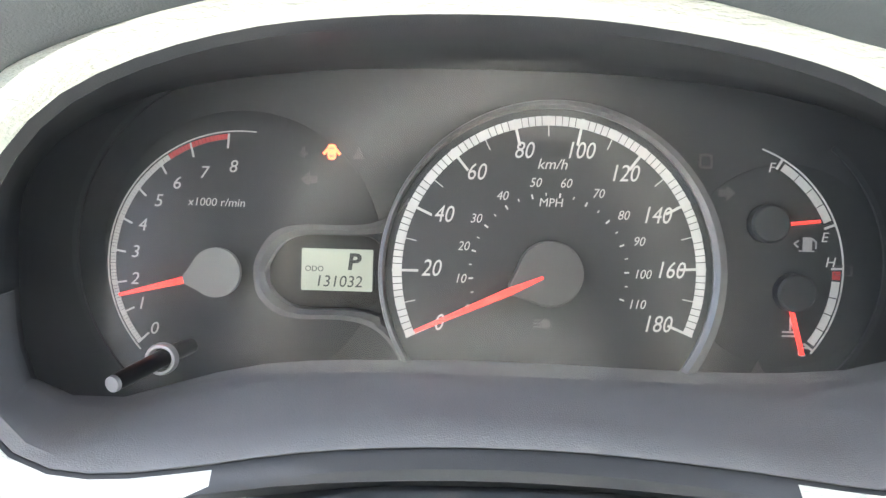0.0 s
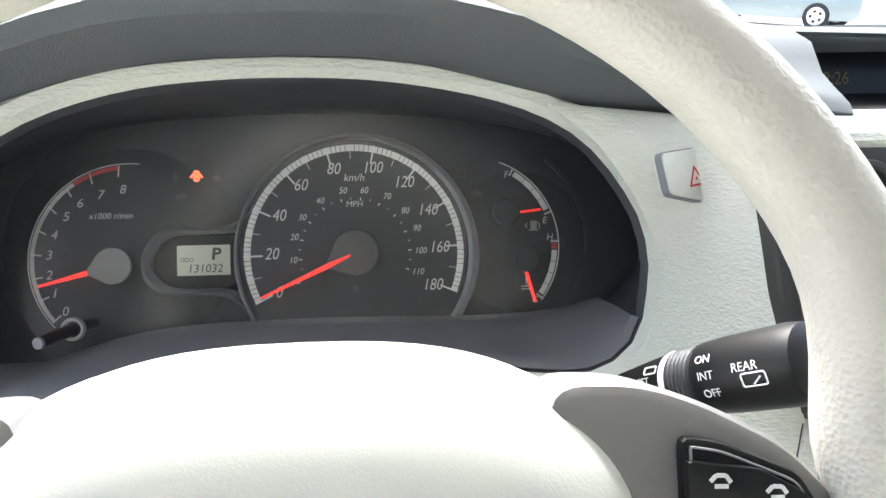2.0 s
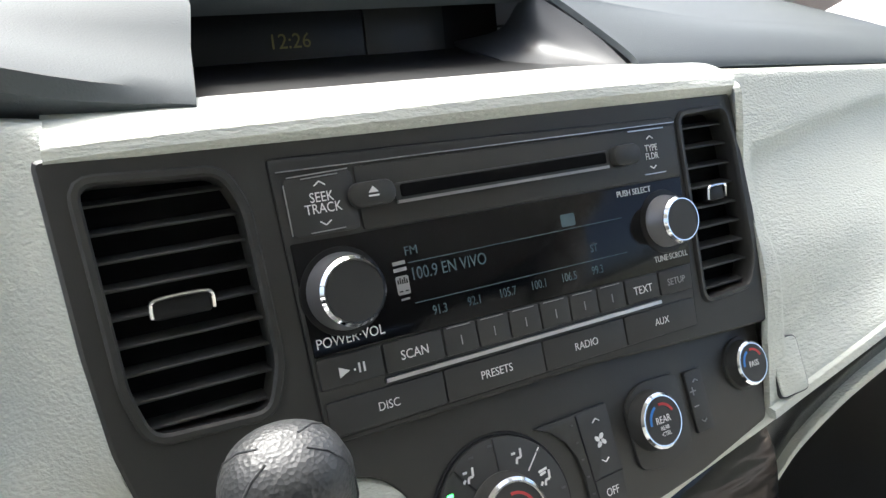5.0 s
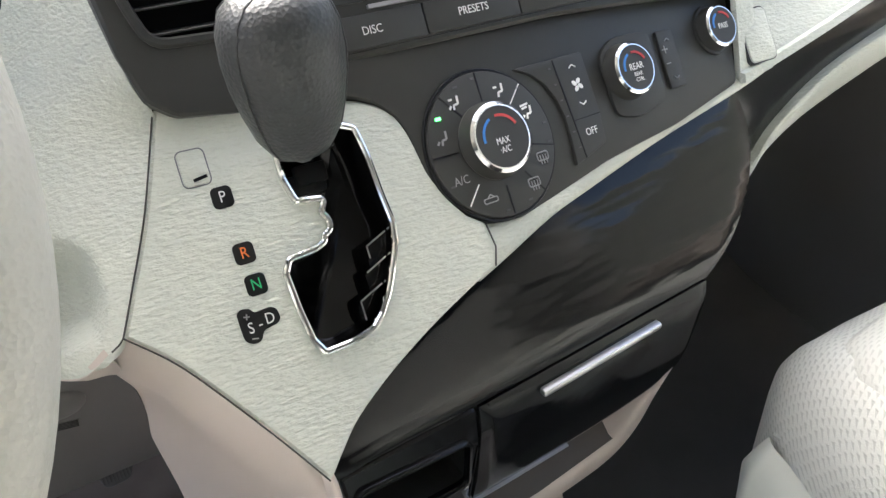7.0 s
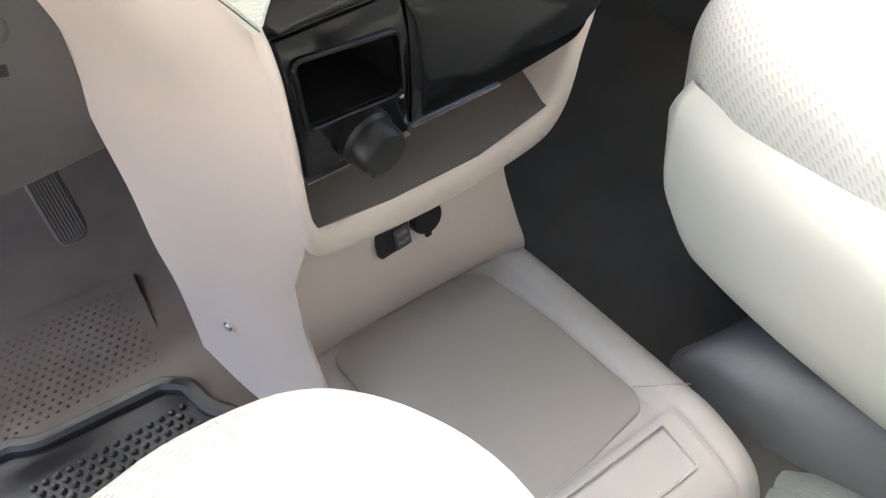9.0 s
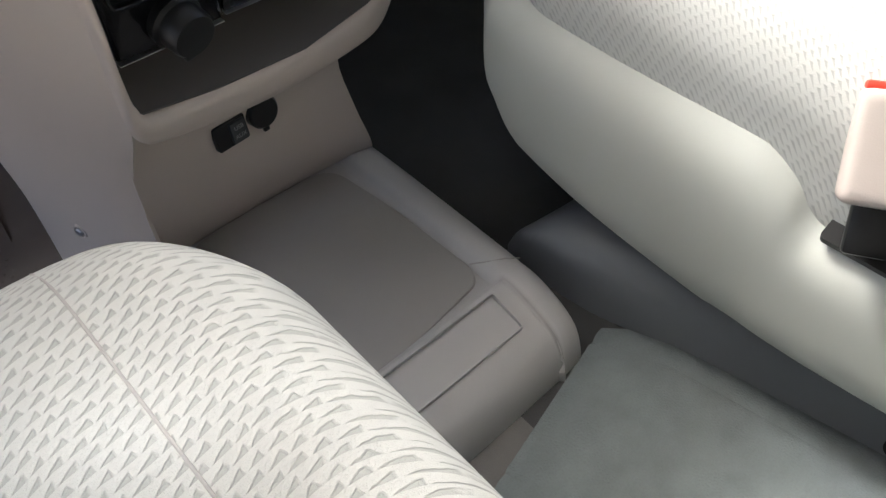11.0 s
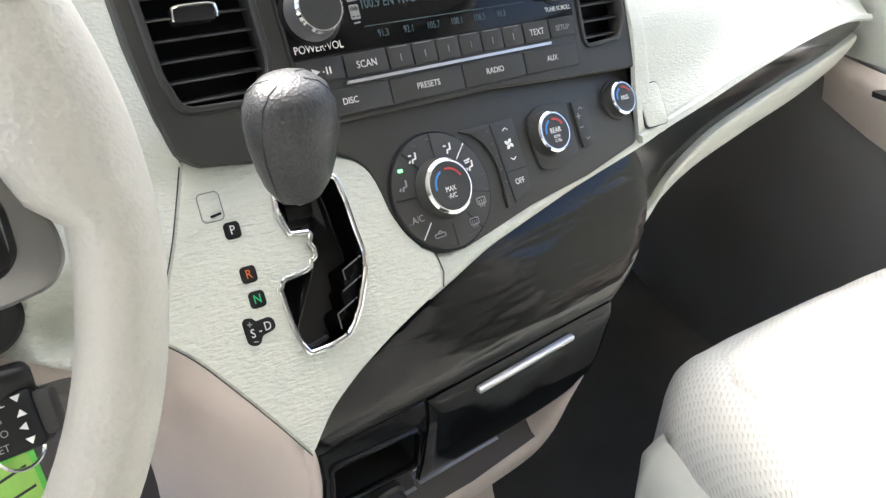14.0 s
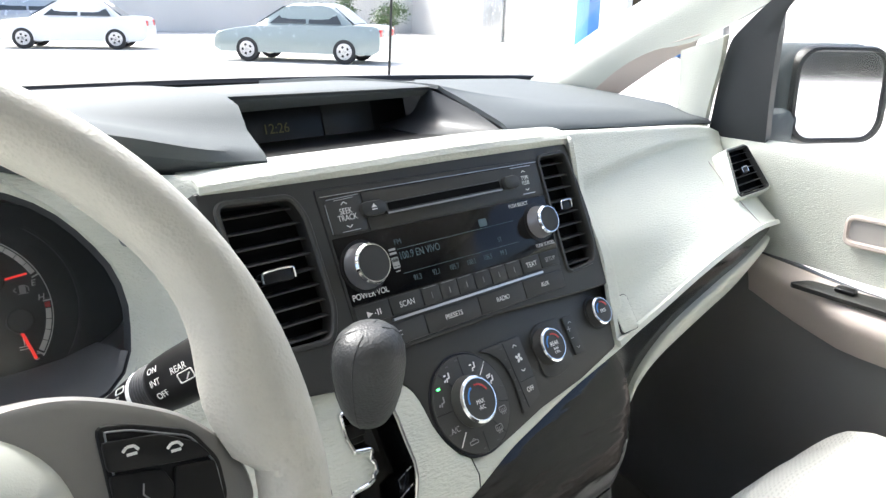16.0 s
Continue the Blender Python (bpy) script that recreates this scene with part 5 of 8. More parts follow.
part("panel_line", strokes([((-0.0820, 0.0578), (0.1490, 0.0560))], 0.0004, 0.0008, 0.0022), SATIN, ra, "", M_S)
sk = part("seek_key", prism(rounded([(-0.0800, 0.0545), (-0.0795, 0.0290), (-0.0485, 0.0285), (-0.0485, 0.0555)], 0.003, 3), 0.0005, 0.0020, 0.0006), CHAR2, ra, "", M_S)
part("key_edge", strokes([((-0.0800, 0.0520), (-0.0797, 0.0300)), ((-0.0780, 0.0548), (-0.0500, 0.0556)), ((-0.0720, 0.0535), (-0.0550, 0.0540)), ((-0.0715, 0.0300), (-0.0555, 0.0302))], 0.0005, 0.0018, 0.0024), SATIN, sk, "", M_S)
text(sk, "SEEK", M_S, -0.0640, 0.0447, 0.0022, 0.0062, WHITE, sx=0.85)
text(sk, "TRACK", M_S, -0.0640, 0.0398, 0.0022, 0.0062, WHITE, sx=0.85)
part("arrow_mark", strokes(chevron(-0.064, 0.0508, 0.0026, True) + chevron(-0.064, 0.0335, 0.0026, False), 0.0006, 0.0018, 0.0023), WHITE, sk, "", M_S)
slot = part("cd_slot", prism(rrect(-0.0295, 0.0985, 0.0370, 0.0460, 0.002, 3), 0.001, 0.0026, 0.0008), CHAR2, ra, "", M_S)
# raised plate, its colour standing for the shade inside the slot
part("slot_mouth", prism(rrect(-0.0265, 0.0955, 0.0392, 0.0450, 0.001, 2), 0.0015, 0.0029), PITCH, slot, "", M_S)
part("slot_lip", strokes([((-0.0290, 0.0372), (0.0960, 0.0372))], 0.0014, 0.0015, 0.0040), SILVER, slot, "", M_S)
ej = part("eject_key", prism(rrect(-0.0520, -0.0295, 0.0372, 0.0485, 0.0050, 5), 0.0015, 0.0055, 0.0015), CHAR, ra, "", M_S)
part("eject_mark", prism([(-0.0435, 0.0432), (-0.0385, 0.0432), (-0.0410, 0.0460)], 0.005, 0.0058, 0, strokes([((-0.0435, 0.0418), (-0.0385, 0.0418))], 0.0008, 0.005, 0.0058)), WHITE, ej, "", M_S)
part("load_key", prism(rrect(0.0985, 0.1175, 0.0362, 0.0475, 0.0050, 5), 0.0015, 0.0065, 0.0015), CHAR, ra, "", M_S)
text(ra, "TYPE", M_S, 0.1290, 0.0435, 0.0021, 0.0052, WHITE, sx=0.8)
text(ra, "FLDR", M_S, 0.1287, 0.0390, 0.0021, 0.0052, WHITE, sx=0.8)
part("arrow_mark", strokes(chevron(0.129, 0.0495, 0.0022, True) + chevron(0.1285, 0.0330, 0.0022, False), 0.0005, 0.0018, 0.0023), WHITE, ra, "", M_S)
part("key_edge", strokes([((0.1140, 0.0540), (0.1400, 0.0538)), ((0.1215, 0.0295), (0.1370, 0.0294))], 0.0006, 0.0018, 0.0024), SATIN, ra, "", M_S)
dp = part("display", prism(rounded([(-0.0815, 0.0268), (-0.0802, -0.0230), (0.1445, -0.0238), (0.1475, 0.0250)], 0.001, 2), 0.0005, 0.0016, 0.0004), GLOSS, ra, "glossy black display glass", M_S)
text(dp, "FM", M_S, -0.0265, 0.0145, 0.0018, 0.0058, VFD)
text(dp, "100.9 EN VIVO", M_S, -0.0290, 0.0035, 0.0018, 0.0082, VFD, align="LEFT", sx=0.8)
for s, u in (("91.3", -0.017), ("92.1", 0.002), ("105.7", 0.021), ("100.1", 0.040), ("106.5", 0.059), ("99.3", 0.078)):
    text(dp, s, M_S, u, -0.0150, 0.0018, 0.0062, VFD, sx=0.75)
text(dp, "ST", M_S, 0.0780, -0.0035, 0.0018, 0.0058, VFD, sx=0.8)
part("display_line", strokes([((-0.029, 0.0092), (0.10, 0.0092)), ((-0.029, -0.0095), (0.10, -0.0095))], 0.0004, 0.0016, 0.0019), VFD, dp, "", M_S)
part("display_badge", prism(rrect(0.0600, 0.0690, 0.0105, 0.0170, 0.001, 2), 0.0016, 0.0019), VFD, dp, "", M_S)
part("format_mark", strokes([((-0.0368, 0.0098), (-0.0305, 0.0100)), ((-0.0368, 0.0068), (-0.0303, 0.0070))], 0.0017, 0.0016, 0.0019), GREYPRINT, dp, "", M_S)
fm = part("format_mark", prism(rrect(-0.0366, -0.0302, -0.0046, 0.0040, 0.0008, 2), 0.0016, 0.0019), GREYPRINT, dp, "", M_S)
part("mark_bars", strokes([((-0.0357 + 0.0011 * k, 0.0004), (-0.0357 + 0.0011 * k, 0.0024 + 0.0008 * (k % 2))) for k in range(5)] + [((-0.0358, -0.0030), (-0.0340, -0.0030)), ((-0.0328, -0.0030), (-0.0310, -0.0030))], 0.0006, 0.0018, 0.0022), BLACK, fm, "", M_S)
part("format_mark", strokes([((-0.0355, -0.0068), (-0.0312, -0.0066))], 0.0009, 0.0016, 0.0019), GREYPRINT, dp, "", M_S)
text(dp, "POWER·VOL", M_S, -0.0625, -0.0175, 0.0018, 0.0064, WHITE, sx=0.9)
text(dp, "PUSH SELECT", M_S, 0.1115, 0.0215, 0.0018, 0.0046, WHITE, sx=0.9)
text(dp, "TUNE·SCROLL", M_S, 0.1305, -0.0175, 0.0018, 0.0046, WHITE, sx=0.85)


def knob(parent, M, u, v, r, h, w0, name, grip=CHAR, rimmed=CHROME, cap=CHAR2, taper=0.9, n=44):
    """A turning knob: grip, bright bevelled ring, dark face."""
    mk = M @ Matrix.Translation((u, v, w0))
    k = part(name, lathe([(r * 1.03, 0), (r * 1.03, h * 0.12), (r, h * 0.2), (r * taper, h * 0.86)], n), grip, parent, "", mk)
    part("knob_ring", lathe([(r * taper, h * 0.80), (r * taper * 1.01, h * 0.88), (r * taper * 0.92, h), (r * taper * 0.87, h), (r * taper * 0.87, h * 0.8)], n), rimmed, k, "bright chrome ring", mk)
    part("knob_face", lathe([(r * taper * 0.88, h * 0.8), (r * taper * 0.88, h * 0.965), (r * taper * 0.5, h * 0.975)], n), cap, k, "", mk)
    return k


part("knob_base", lathe([(0.0200, 0.0005), (0.0195, 0.0022), (0.018, 0.0024)], 40), BLACK, ra, "", M_S @ Matrix.Translation((-0.0620, 0.0030, 0)))
part("knob_base", lathe([(0.0180, 0.0005), (0.0175, 0.0022), (0.016, 0.0024)], 40), BLACK, ra, "", M_S @ Matrix.Translation((0.1300, 0.0025, 0)))
knob(ra, M_S, -0.0620, 0.0030, 0.0166, 0.0140, 0.0018, "volume_knob", SATIN, CHROME, CHAR2)
knob(ra, M_S, 0.1300, 0.0025, 0.0140, 0.0140, 0.0018, "tuning_knob", SATIN, CHROME, CHAR2)
KEY_ROW = [(-0.0800, -0.0500, "play"), (-0.0490, -0.0190, "SCAN")] + [(-0.0180 + 0.0186 * k, -0.0180 + 0.0186 * (k + 1) - 0.0008, "|") for k in range(6)] + [(0.0940, 0.1175, "TEXT"), (0.1185, 0.1425, "SETUP")]
for u0, u1, s in KEY_ROW:
    k = part("radio_key", prism(rounded([(u0, -0.0240), (u0, -0.0375), (u1, -0.0375), (u1, -0.0240)], 0.0012, 2), 0.0005, 0.0024, 0.0007), CHAR2, ra, "", M_S)
    c = (u0 + u1) / 2
    if s == "play":
        part("play_mark", prism([(c - 0.006, -0.0335), (c - 0.001, -0.0312), (c - 0.006, -0.0288)], 0.0022, 0.0027, 0, strokes([((c + 0.0035, -0.0333), (c + 0.0035, -0.029)), ((c + 0.0058, -0.0333), (c + 0.0058, -0.029)), ((c + 0.0008, -0.0315), (c + 0.0016, -0.0315))], 0.0009, 0.0022, 0.0027)), WHITE, k, "", M_S)
    elif s == "|":
        part("preset_mark", strokes([((c, -0.0335), (c, -0.0290))], 0.0005, 0.0022, 0.0027), GREYPRINT, k, "", M_S)
        part("key_edge", strokes([((u0 + 0.002, -0.0245), (u1 - 0.003, -0.0245))], 0.0004, 0.0018, 0.0027), GREYPRINT, k, "", M_S)
    else:
        text(k, s, M_S, c, -0.0312, 0.0026, 0.0062 if s != "SETUP" else 0.0054, WHITE if s != "SETUP" else GREYPRINT, sx=0.9)
part("bright_strip", strokes([((-0.0500, -0.0402), (0.1170, -0.0402))], 0.0018, 0.0008, 0.0030), SATIN, ra, "bright metal strip", M_S)
for u0, u1, s, m_ in ((-0.0795, -0.0220, "DISC", WHITE), (-0.0212, 0.0350, "PRESETS", WHITE), (0.0358, 0.0890, "RADIO", WHITE), (0.0898, 0.1415, "AUX", WHITE)):
    k = part("source_key", prism(rounded([(u0, -0.0430), (u0, -0.0585), (u1, -0.0585), (u1, -0.0430)], 0.0012, 2), 0.0005, 0.0020, 0.0006), CHAR2, ra, "", M_S)
    text(k, s, M_S, (u0 + u1) / 2, -0.0508, 0.0022, 0.0056, m_, sx=0.9)
part("panel_line", strokes([((-0.0780, 0.0138), (0.2040, 0.0142))], 0.0016, -0.0004, 0.0006), BLACK, ctl, "dark joint under the radio", M_CL)

# ---- climate controls ----
cc = thing("climate_controls", "charcoal climate control dials and keys with white symbols", "climate control", (0.42, 0.2, 0.59))
CCN = (-0.0040, -0.0440)
part("dial_plate", prism(circle(*CCN, 0.0378, 60), -0.004, 0.0032, 0.0012), CHAR2, cc, "", M_CL)
part("dial_edge", band(circle(*CCN, 0.0379, 60), circle(*CCN, 0.0398, 60), -0.001, 0.0012), BLACK, cc, "dark edge", M_CL)
part("key_joint", strokes([(polar(CCN, 0.022, a), polar(CCN, 0.0372, a)) for a in (88, 128, 178, 268, 305, 345)], 0.0007, 0.003, 0.0035), BLACK, cc, "", M_CL)
part("key_lines", strokes([(polar(CCN, 0.024, a), polar(CCN, 0.0365, a)) for a in (45, 226)], 0.0006, 0.003, 0.0036), WHITE, cc, "", M_CL)
CKN = (-0.0046, -0.0424)
knob(cc, M_CL, CKN[0], CKN[1], 0.0195, 0.0100, 0.003, "temperature_knob", CHAR, CHROME, CHAR2, 0.92)


def heat_arcs(parent, M, c, r, w):
    for a0, a1, m_ in ((185, 115, BLUEPRINT), (95, 25, REDPRINT)):
        pts = [polar(c, r, a) for a in np.linspace(a0, a1, 10)]
        part("heat_arc", strokes(list(zip(pts, pts[1:])), 0.0013, w - 0.0002, w + 0.0003), m_, parent, "", M)


heat_arcs(cc, M_CL, CKN, 0.0110, 0.0128)
text(cc, "MAX", M_CL, CKN[0] - 0.0005, CKN[1] - 0.0020, 0.0129, 0.0048, WHITE, sx=0.8)
text(cc, "·A/C", M_CL, CKN[0] - 0.0005, CKN[1] - 0.0065, 0.0129, 0.0046, WHITE, sx=0.8)


def person_icon(c, extra):
    """Airflow symbol: a seated figure as bars, with flow marks."""
    u, v = c
    l = [((u + 0.0015, v + 0.0030), (u + 0.0010, v - 0.0010)), ((u + 0.0010, v - 0.0010), (u - 0.0015, v - 0.0012)), ((u - 0.0015, v - 0.0012), (u - 0.0022, v - 0.0036))]
    if extra & 1:
        l += [((u - 0.0040, v + 0.0016), (u - 0.0018, v + 0.0016))]
    if extra & 2:
        l += [((u - 0.0046, v - 0.0030), (u - 0.0034, v - 0.0014))]
    if extra & 4:
        l += [((u - 0.0045, v + 0.0035), (u + 0.0005, v + 0.0042)), ((u - 0.0040, v + 0.0020), (u - 0.0005, v + 0.0026))]
    return l


for a, ex, m_ in ((120, 3, WHITE), (62, 1, WHITE), (160, 2, GREYPRINT), (22, 6, WHITE)):
    part("airflow_symbol", strokes(person_icon(polar(CCN, 0.0290, a), ex), 0.0011, 0.0031, 0.0036), m_, cc, "", M_CL)
for a, m_ in ((-27, GREYPRINT), (-57, GREYPRINT)):
    u, v = polar(CCN, 0.0298, a)
    part("defrost_symbol", band(rrect(u - 0.0032, u + 0.0032, v - 0.0018, v + 0.0018, 0.0008, 2), rrect(u - 0.0039, u + 0.0039, v - 0.0025, v + 0.0025, 0.0012, 2), 0.0031, 0.0036, strokes([((u + d, v - 0.0042), (u + d, v + 0.0008)) for d in (-0.0018, 0, 0.0018)], 0.0005, 0.0031, 0.0036)), m_, cc, "", M_CL)
u, v = polar(CCN, 0.0290, 245)
part("recirculation_symbol", band(rrect(u - 0.0042, u + 0.0036, v - 0.0012, v + 0.0006, 0.0008, 2), rrect(u - 0.0048, u + 0.0042, v - 0.0018, v + 0.0012, 0.001, 2), 0.0031, 0.0036, strokes([((u - 0.002, v + 0.001), (u, v + 0.0026)), ((u, v + 0.0026), (u + 0.002, v + 0.001))], 0.0006, 0.0031, 0.0036)), GREYPRINT, cc, "", M_CL)
text(cc, "A/C", M_CL, *polar(CCN, 0.0285, 207), 0.0035, 0.0062, GREYPRINT, sx=0.9)
part("lit_lamp", box(-0.0016, 0.0016, -0.0008, 0.0008, 0.003, 0.0038, 0.0003, 1), LED, cc, "lit green lamp", M_CL @ Matrix.Translation((*polar(CCN, 0.0335, 145), 0)))
for a in (111, 92, 44, 5, -12, 262, 288, 205):
    part("key_lamp", box(-0.0013, 0.0013, -0.0005, 0.0005, 0.003, 0.0036, 0), DIMPRINT, cc, "", M_CL @ Matrix.Translation((*polar(CCN, 0.0345, a), 0)))
fan_out = [(0.0225, -0.0100), (0.0320, -0.0145), (0.0395, -0.0215), (0.0440, -0.0305), (0.0462, -0.0415), (0.0458, -0.0555), (0.0440, -0.0685), (0.0690, -0.0610), (0.0710, -0.0435), (0.0705, -0.0095)]
fb = part("fan_keys", prism(rounded(fan_out, 0.001, 2)[::1], -0.002, 0.0022, 0.0006), CHAR2, cc, "", M_CL)
part("key_joint", strokes([((0.0490, -0.0105), (0.0510, -0.0455)), ((0.0510, -0.0455), (0.0518, -0.0660)), ((0.0510, -0.0450), (0.0705, -0.0445))], 0.0006, 0.002, 0.0026), BLACK, fb, "", M_CL)
part("arrow_mark", strokes(chevron(0.0610, -0.0160, 0.0024, True) + chevron(0.0612, -0.0370, 0.0024, False), 0.0006, 0.002, 0.0026), WHITE, fb, "", M_CL)
bm = bmesh.new()
for a in (45, 135, 225, 315):
    prism([tuple(Vector((0.0610, -0.0265)) + Matrix.Rotation(radians(a), 2) @ Vector((x, y))) for x, y in circle(0.0022, 0.0006, 0.0018, 10, ry=0.0012)], 0.002, 0.0026, 0, bm)
part("fan_symbol", bm, WHITE, fb, "", M_CL)
text(fb, "OFF", M_CL, 0.0608, -0.0530, 0.0024, 0.0058, WHITE, sx=0.85)
part("fan_lamps", strokes([((0.0445 + 0.0008 * k, -0.0145 - 0.0090 * k), (0.0462 + 0.0008 * k, -0.0145 - 0.0090 * k)) for k in range(6)], 0.0008, 0.002, 0.0026), DIMPRINT, fb, "", M_CL)
part("rear_plate", prism(rounded([(0.0825, -0.0140), (0.0830, -0.0500), (0.1010, -0.0540), (0.1245, -0.0480), (0.1250, -0.0070), (0.0960, -0.0060)], 0.006, 4), -0.002, 0.0020, 0.0006), CHAR2, cc, "", M_CL)
knob(cc, M_CL, 0.0985, -0.0270, 0.0160, 0.0092, 0.0018, "rear_temperature_knob", CHAR, CHROME, CHAR2, 0.92)
heat_arcs(cc, M_CL, (0.0985, -0.0270), 0.0088, 0.0109)
text(cc, "REAR", M_CL, 0.0985, -0.0265, 0.0111, 0.0054, WHITE, sx=0.85)
text(cc, "REAR", M_CL, 0.0985, -0.0308, 0.0111, 0.0032, WHITE, sx=0.85)
text(cc, "·CTRL", M_CL, 0.0985, -0.0340, 0.0111, 0.0032, WHITE, sx=0.85)
rf = part("rear_fan_keys", prism(rrect(0.1305, 0.1440, -0.0440, -0.0090, 0.001, 2), -0.002, 0.0020, 0.0006), CHAR2, cc, "", M_CL)
part("arrow_mark", strokes(chevron(0.1375, -0.0150, 0.0020, True) + chevron(0.1370, -0.0380, 0.0020, False) + [((0.1315, -0.0205), (0.1360, -0.0205)), ((0.1337, -0.0182), (0.1337, -0.0228)), ((0.1320, -0.0290), (0.1355, -0.0290))], 0.0006, 0.002, 0.0025), GREYPRINT, rf, "", M_CL)
part("knob_base", lathe([(0.0162, -0.001), (0.0158, 0.0014), (0.015, 0.0016)], 40), CHAR2, cc, "", M_CL @ Matrix.Translation((0.1805, -0.0160, 0)))
knob(cc, M_CL, 0.1805, -0.0160, 0.0140, 0.0092, 0.0, "passenger_temperature_knob", CHAR, CHROME, CHAR2, 0.92)
heat_arcs(cc, M_CL, (0.1805, -0.0160), 0.0080, 0.0091)
text(cc, "PASS", M_CL, 0.1805, -0.0165, 0.0093, 0.0048, WHITE, sx=0.85)
part("blank_tab", prism(rrect(0.2035, 0.2300, -0.0440, -0.0100, 0.004, 4), -0.012, 0.0045, 0.001), CREAM, ctl, "cream blanking tab", M_CL)
part("tab_shadow_gap", band(rrect(0.2035, 0.2300, -0.0440, -0.0100, 0.004, 4), rrect(0.2025, 0.2310, -0.0450, -0.0090, 0.005, 4), -0.010, 0.0036), VISOR, ctl, "", M_CL)

# side vent at the end of the dash
VS = rounded([(-0.0004, 0.0226), (0.0645, 0.0241), (0.0586, -0.0396), (-0.0393, -0.038)], 0.004, 4)
M_V = frame_at((0.9835, 0.3330, 0.6728), (0.12, -0.76, 0.64), (0.96, 0.14, 0))
vent("charcoal side vent at the end of the dash", M_V, VS, (0.0209, -0.0077, 0.0085), 6, CHROME)
part("side_vent_surround", band(VS, inset(VS, -0.002), -0.006, 0.002), CHAR, dash, "", M_V)
part("side_vent_housing", band(inset(VS, -0.002), inset(VS, -0.006), -0.034, 0.0004), CREAM, dash, "", M_V)

# ---- gear selector ----
gs = thing("shifter_panel", "cream grained panel with chrome-edged gear gate", "panel", (0.26, 0.16, 0.56))
GO = (curve([(-0.0185, 0.0775), (-0.0345, 0.0345), (-0.0480, 0.0055), (-0.0575, -0.0140)], 4)[:-1] + curve([(-0.0575, -0.0140), (-0.0410, -0.0310), (-0.0245, -0.0545), (-0.0068, -0.0820), (0.0055, -0.1025)], 4)
      + curve([(0.0085, -0.1000), (0.0150, -0.0925), (0.0270, -0.0805), (0.0500, -0.0655), (0.0790, -0.0505), (0.1150, -0.0350)], 4)[:-1] + curve([(0.1150, -0.0350), (0.1180, -0.0260), (0.1158, -0.0125)], 3)
      + curve([(0.1080, -0.0070), (0.0960, 0.0150), (0.0905, 0.0400), (0.0830, 0.0530), (0.0700, 0.0600)], 3) + [(0.0180, 0.0730)])
GATE = [(0.0245, 0.0480), (0.0440, 0.0560), (0.0640, 0.0480), (0.0665, 0.0330), (0.0675, 0.0150), (0.0690, 0.0010), (0.0675, -0.0090), (0.0630, -0.0190), (0.0575, -0.0300), (0.0510, -0.0390), (0.0450, -0.0445), (0.0330, -0.0470), (0.0200, -0.0475), (0.0160, -0.0400), (0.0140, -0.0250), (0.0130, -0.0080), (0.0165, -0.0020), (0.0290, -0.0010), (0.0345, 0.0010), (0.0350, 0.0040), (0.0385, 0.0055), (0.0390, 0.0100), (0.0365, 0.0140), (0.0400, 0.0195), (0.0270, 0.0215), (0.0240, 0.0330)]
GATE = rounded(GATE, 0.0018, 3)
g_out = GO
part("plate", plate(g_out[::-1], [GATE], -0.010, 0.0, 0.0015), CREAM, gs, "", M_G)
JOINT = mat("shadowed_joint", (0.05, 0.047, 0.043), 0.8)
part("plate_joint", tube([(u - 0.0004, v, -0.0002) for u, v in curve([(-0.0185, 0.0775), (-0.0345, 0.0345), (-0.0480, 0.0055), (-0.0575, -0.0140)], 6)] + [(u, v, -0.0002) for u, v in [(-0.0600, -0.0160), (-0.0636, -0.0180)]], 0.0004, 6), JOINT, gs, "thin dark joint", M_G)
part("plate_joint", tube([(u - 0.0002, v - 0.0003, -0.0004) for u, v in curve([(-0.0575, -0.0140), (-0.0410, -0.0310), (-0.0245, -0.0545), (-0.0068, -0.0820), (0.0055, -0.1025)], 6)], 0.0004, 6), JOINT, gs, "", M_G)
part("plate_joint", tube([(0.1152, -0.0352, 0.0), (0.1182, -0.0260, 0.0), (0.1162, -0.0125, 0.0)], 0.0005, 6), JOINT, gs, "", M_G)
part("gate_trim", tube([(x, y, 0.0012) for x, y in inset(GATE, 0.0003)], 0.0017, 10, close=True), CHROME, gs, "bright chrome gate edge", M_G)
part("gate_well", rings(bmesh.new(), [[(*p, w) for p in q] for q, w in ((GATE, -0.002), (inset(GATE, 0.001), -0.030), (inset(GATE, 0.004), -0.032))], False, True), GLOSS, gs, "glossy black gate well", M_G)
steps = bmesh.new()
for k, (u, v) in enumerate(((0.0640, -0.010), (0.0610, -0.022), (0.0540, -0.034))):
    prism([(u - 0.010, v + 0.003), (u - 0.010, v - 0.007), (u + 0.004, v - 0.002), (u + 0.005, v + 0.008)], -0.028, -0.006 - 0.002 * k, 0.0006, steps)
part("gate_steps", steps, GLOSS, gs, "", M_G)
part("gate_step_edges", strokes([((0.0545, -0.0070), (0.0690, -0.0010)), ((0.0545, -0.0070), (0.0545, -0.0130)), ((0.0510, -0.0190), (0.0650, -0.0130)), ((0.0440, -0.0310), (0.0585, -0.0250)), ((0.0440, -0.0310), (0.0440, -0.0400))], 0.0007, -0.008, -0.0035), CHROME, gs, "", M_G)
part("gate_slot", prism(rrect(0.030, 0.052, 0.0255, 0.036, 0.002, 3), -0.0305, -0.027, 0.001), BLACK, gs, "", M_G)
RC = rrect(-0.0175, -0.0045, 0.0385, 0.0555, 0.003, 4)
part("release_cover", prism(inset(RC, 0.0008), -0.001, 0.0006, 0.0004), CREAM, gs, "small cream shift release cover", M_G)
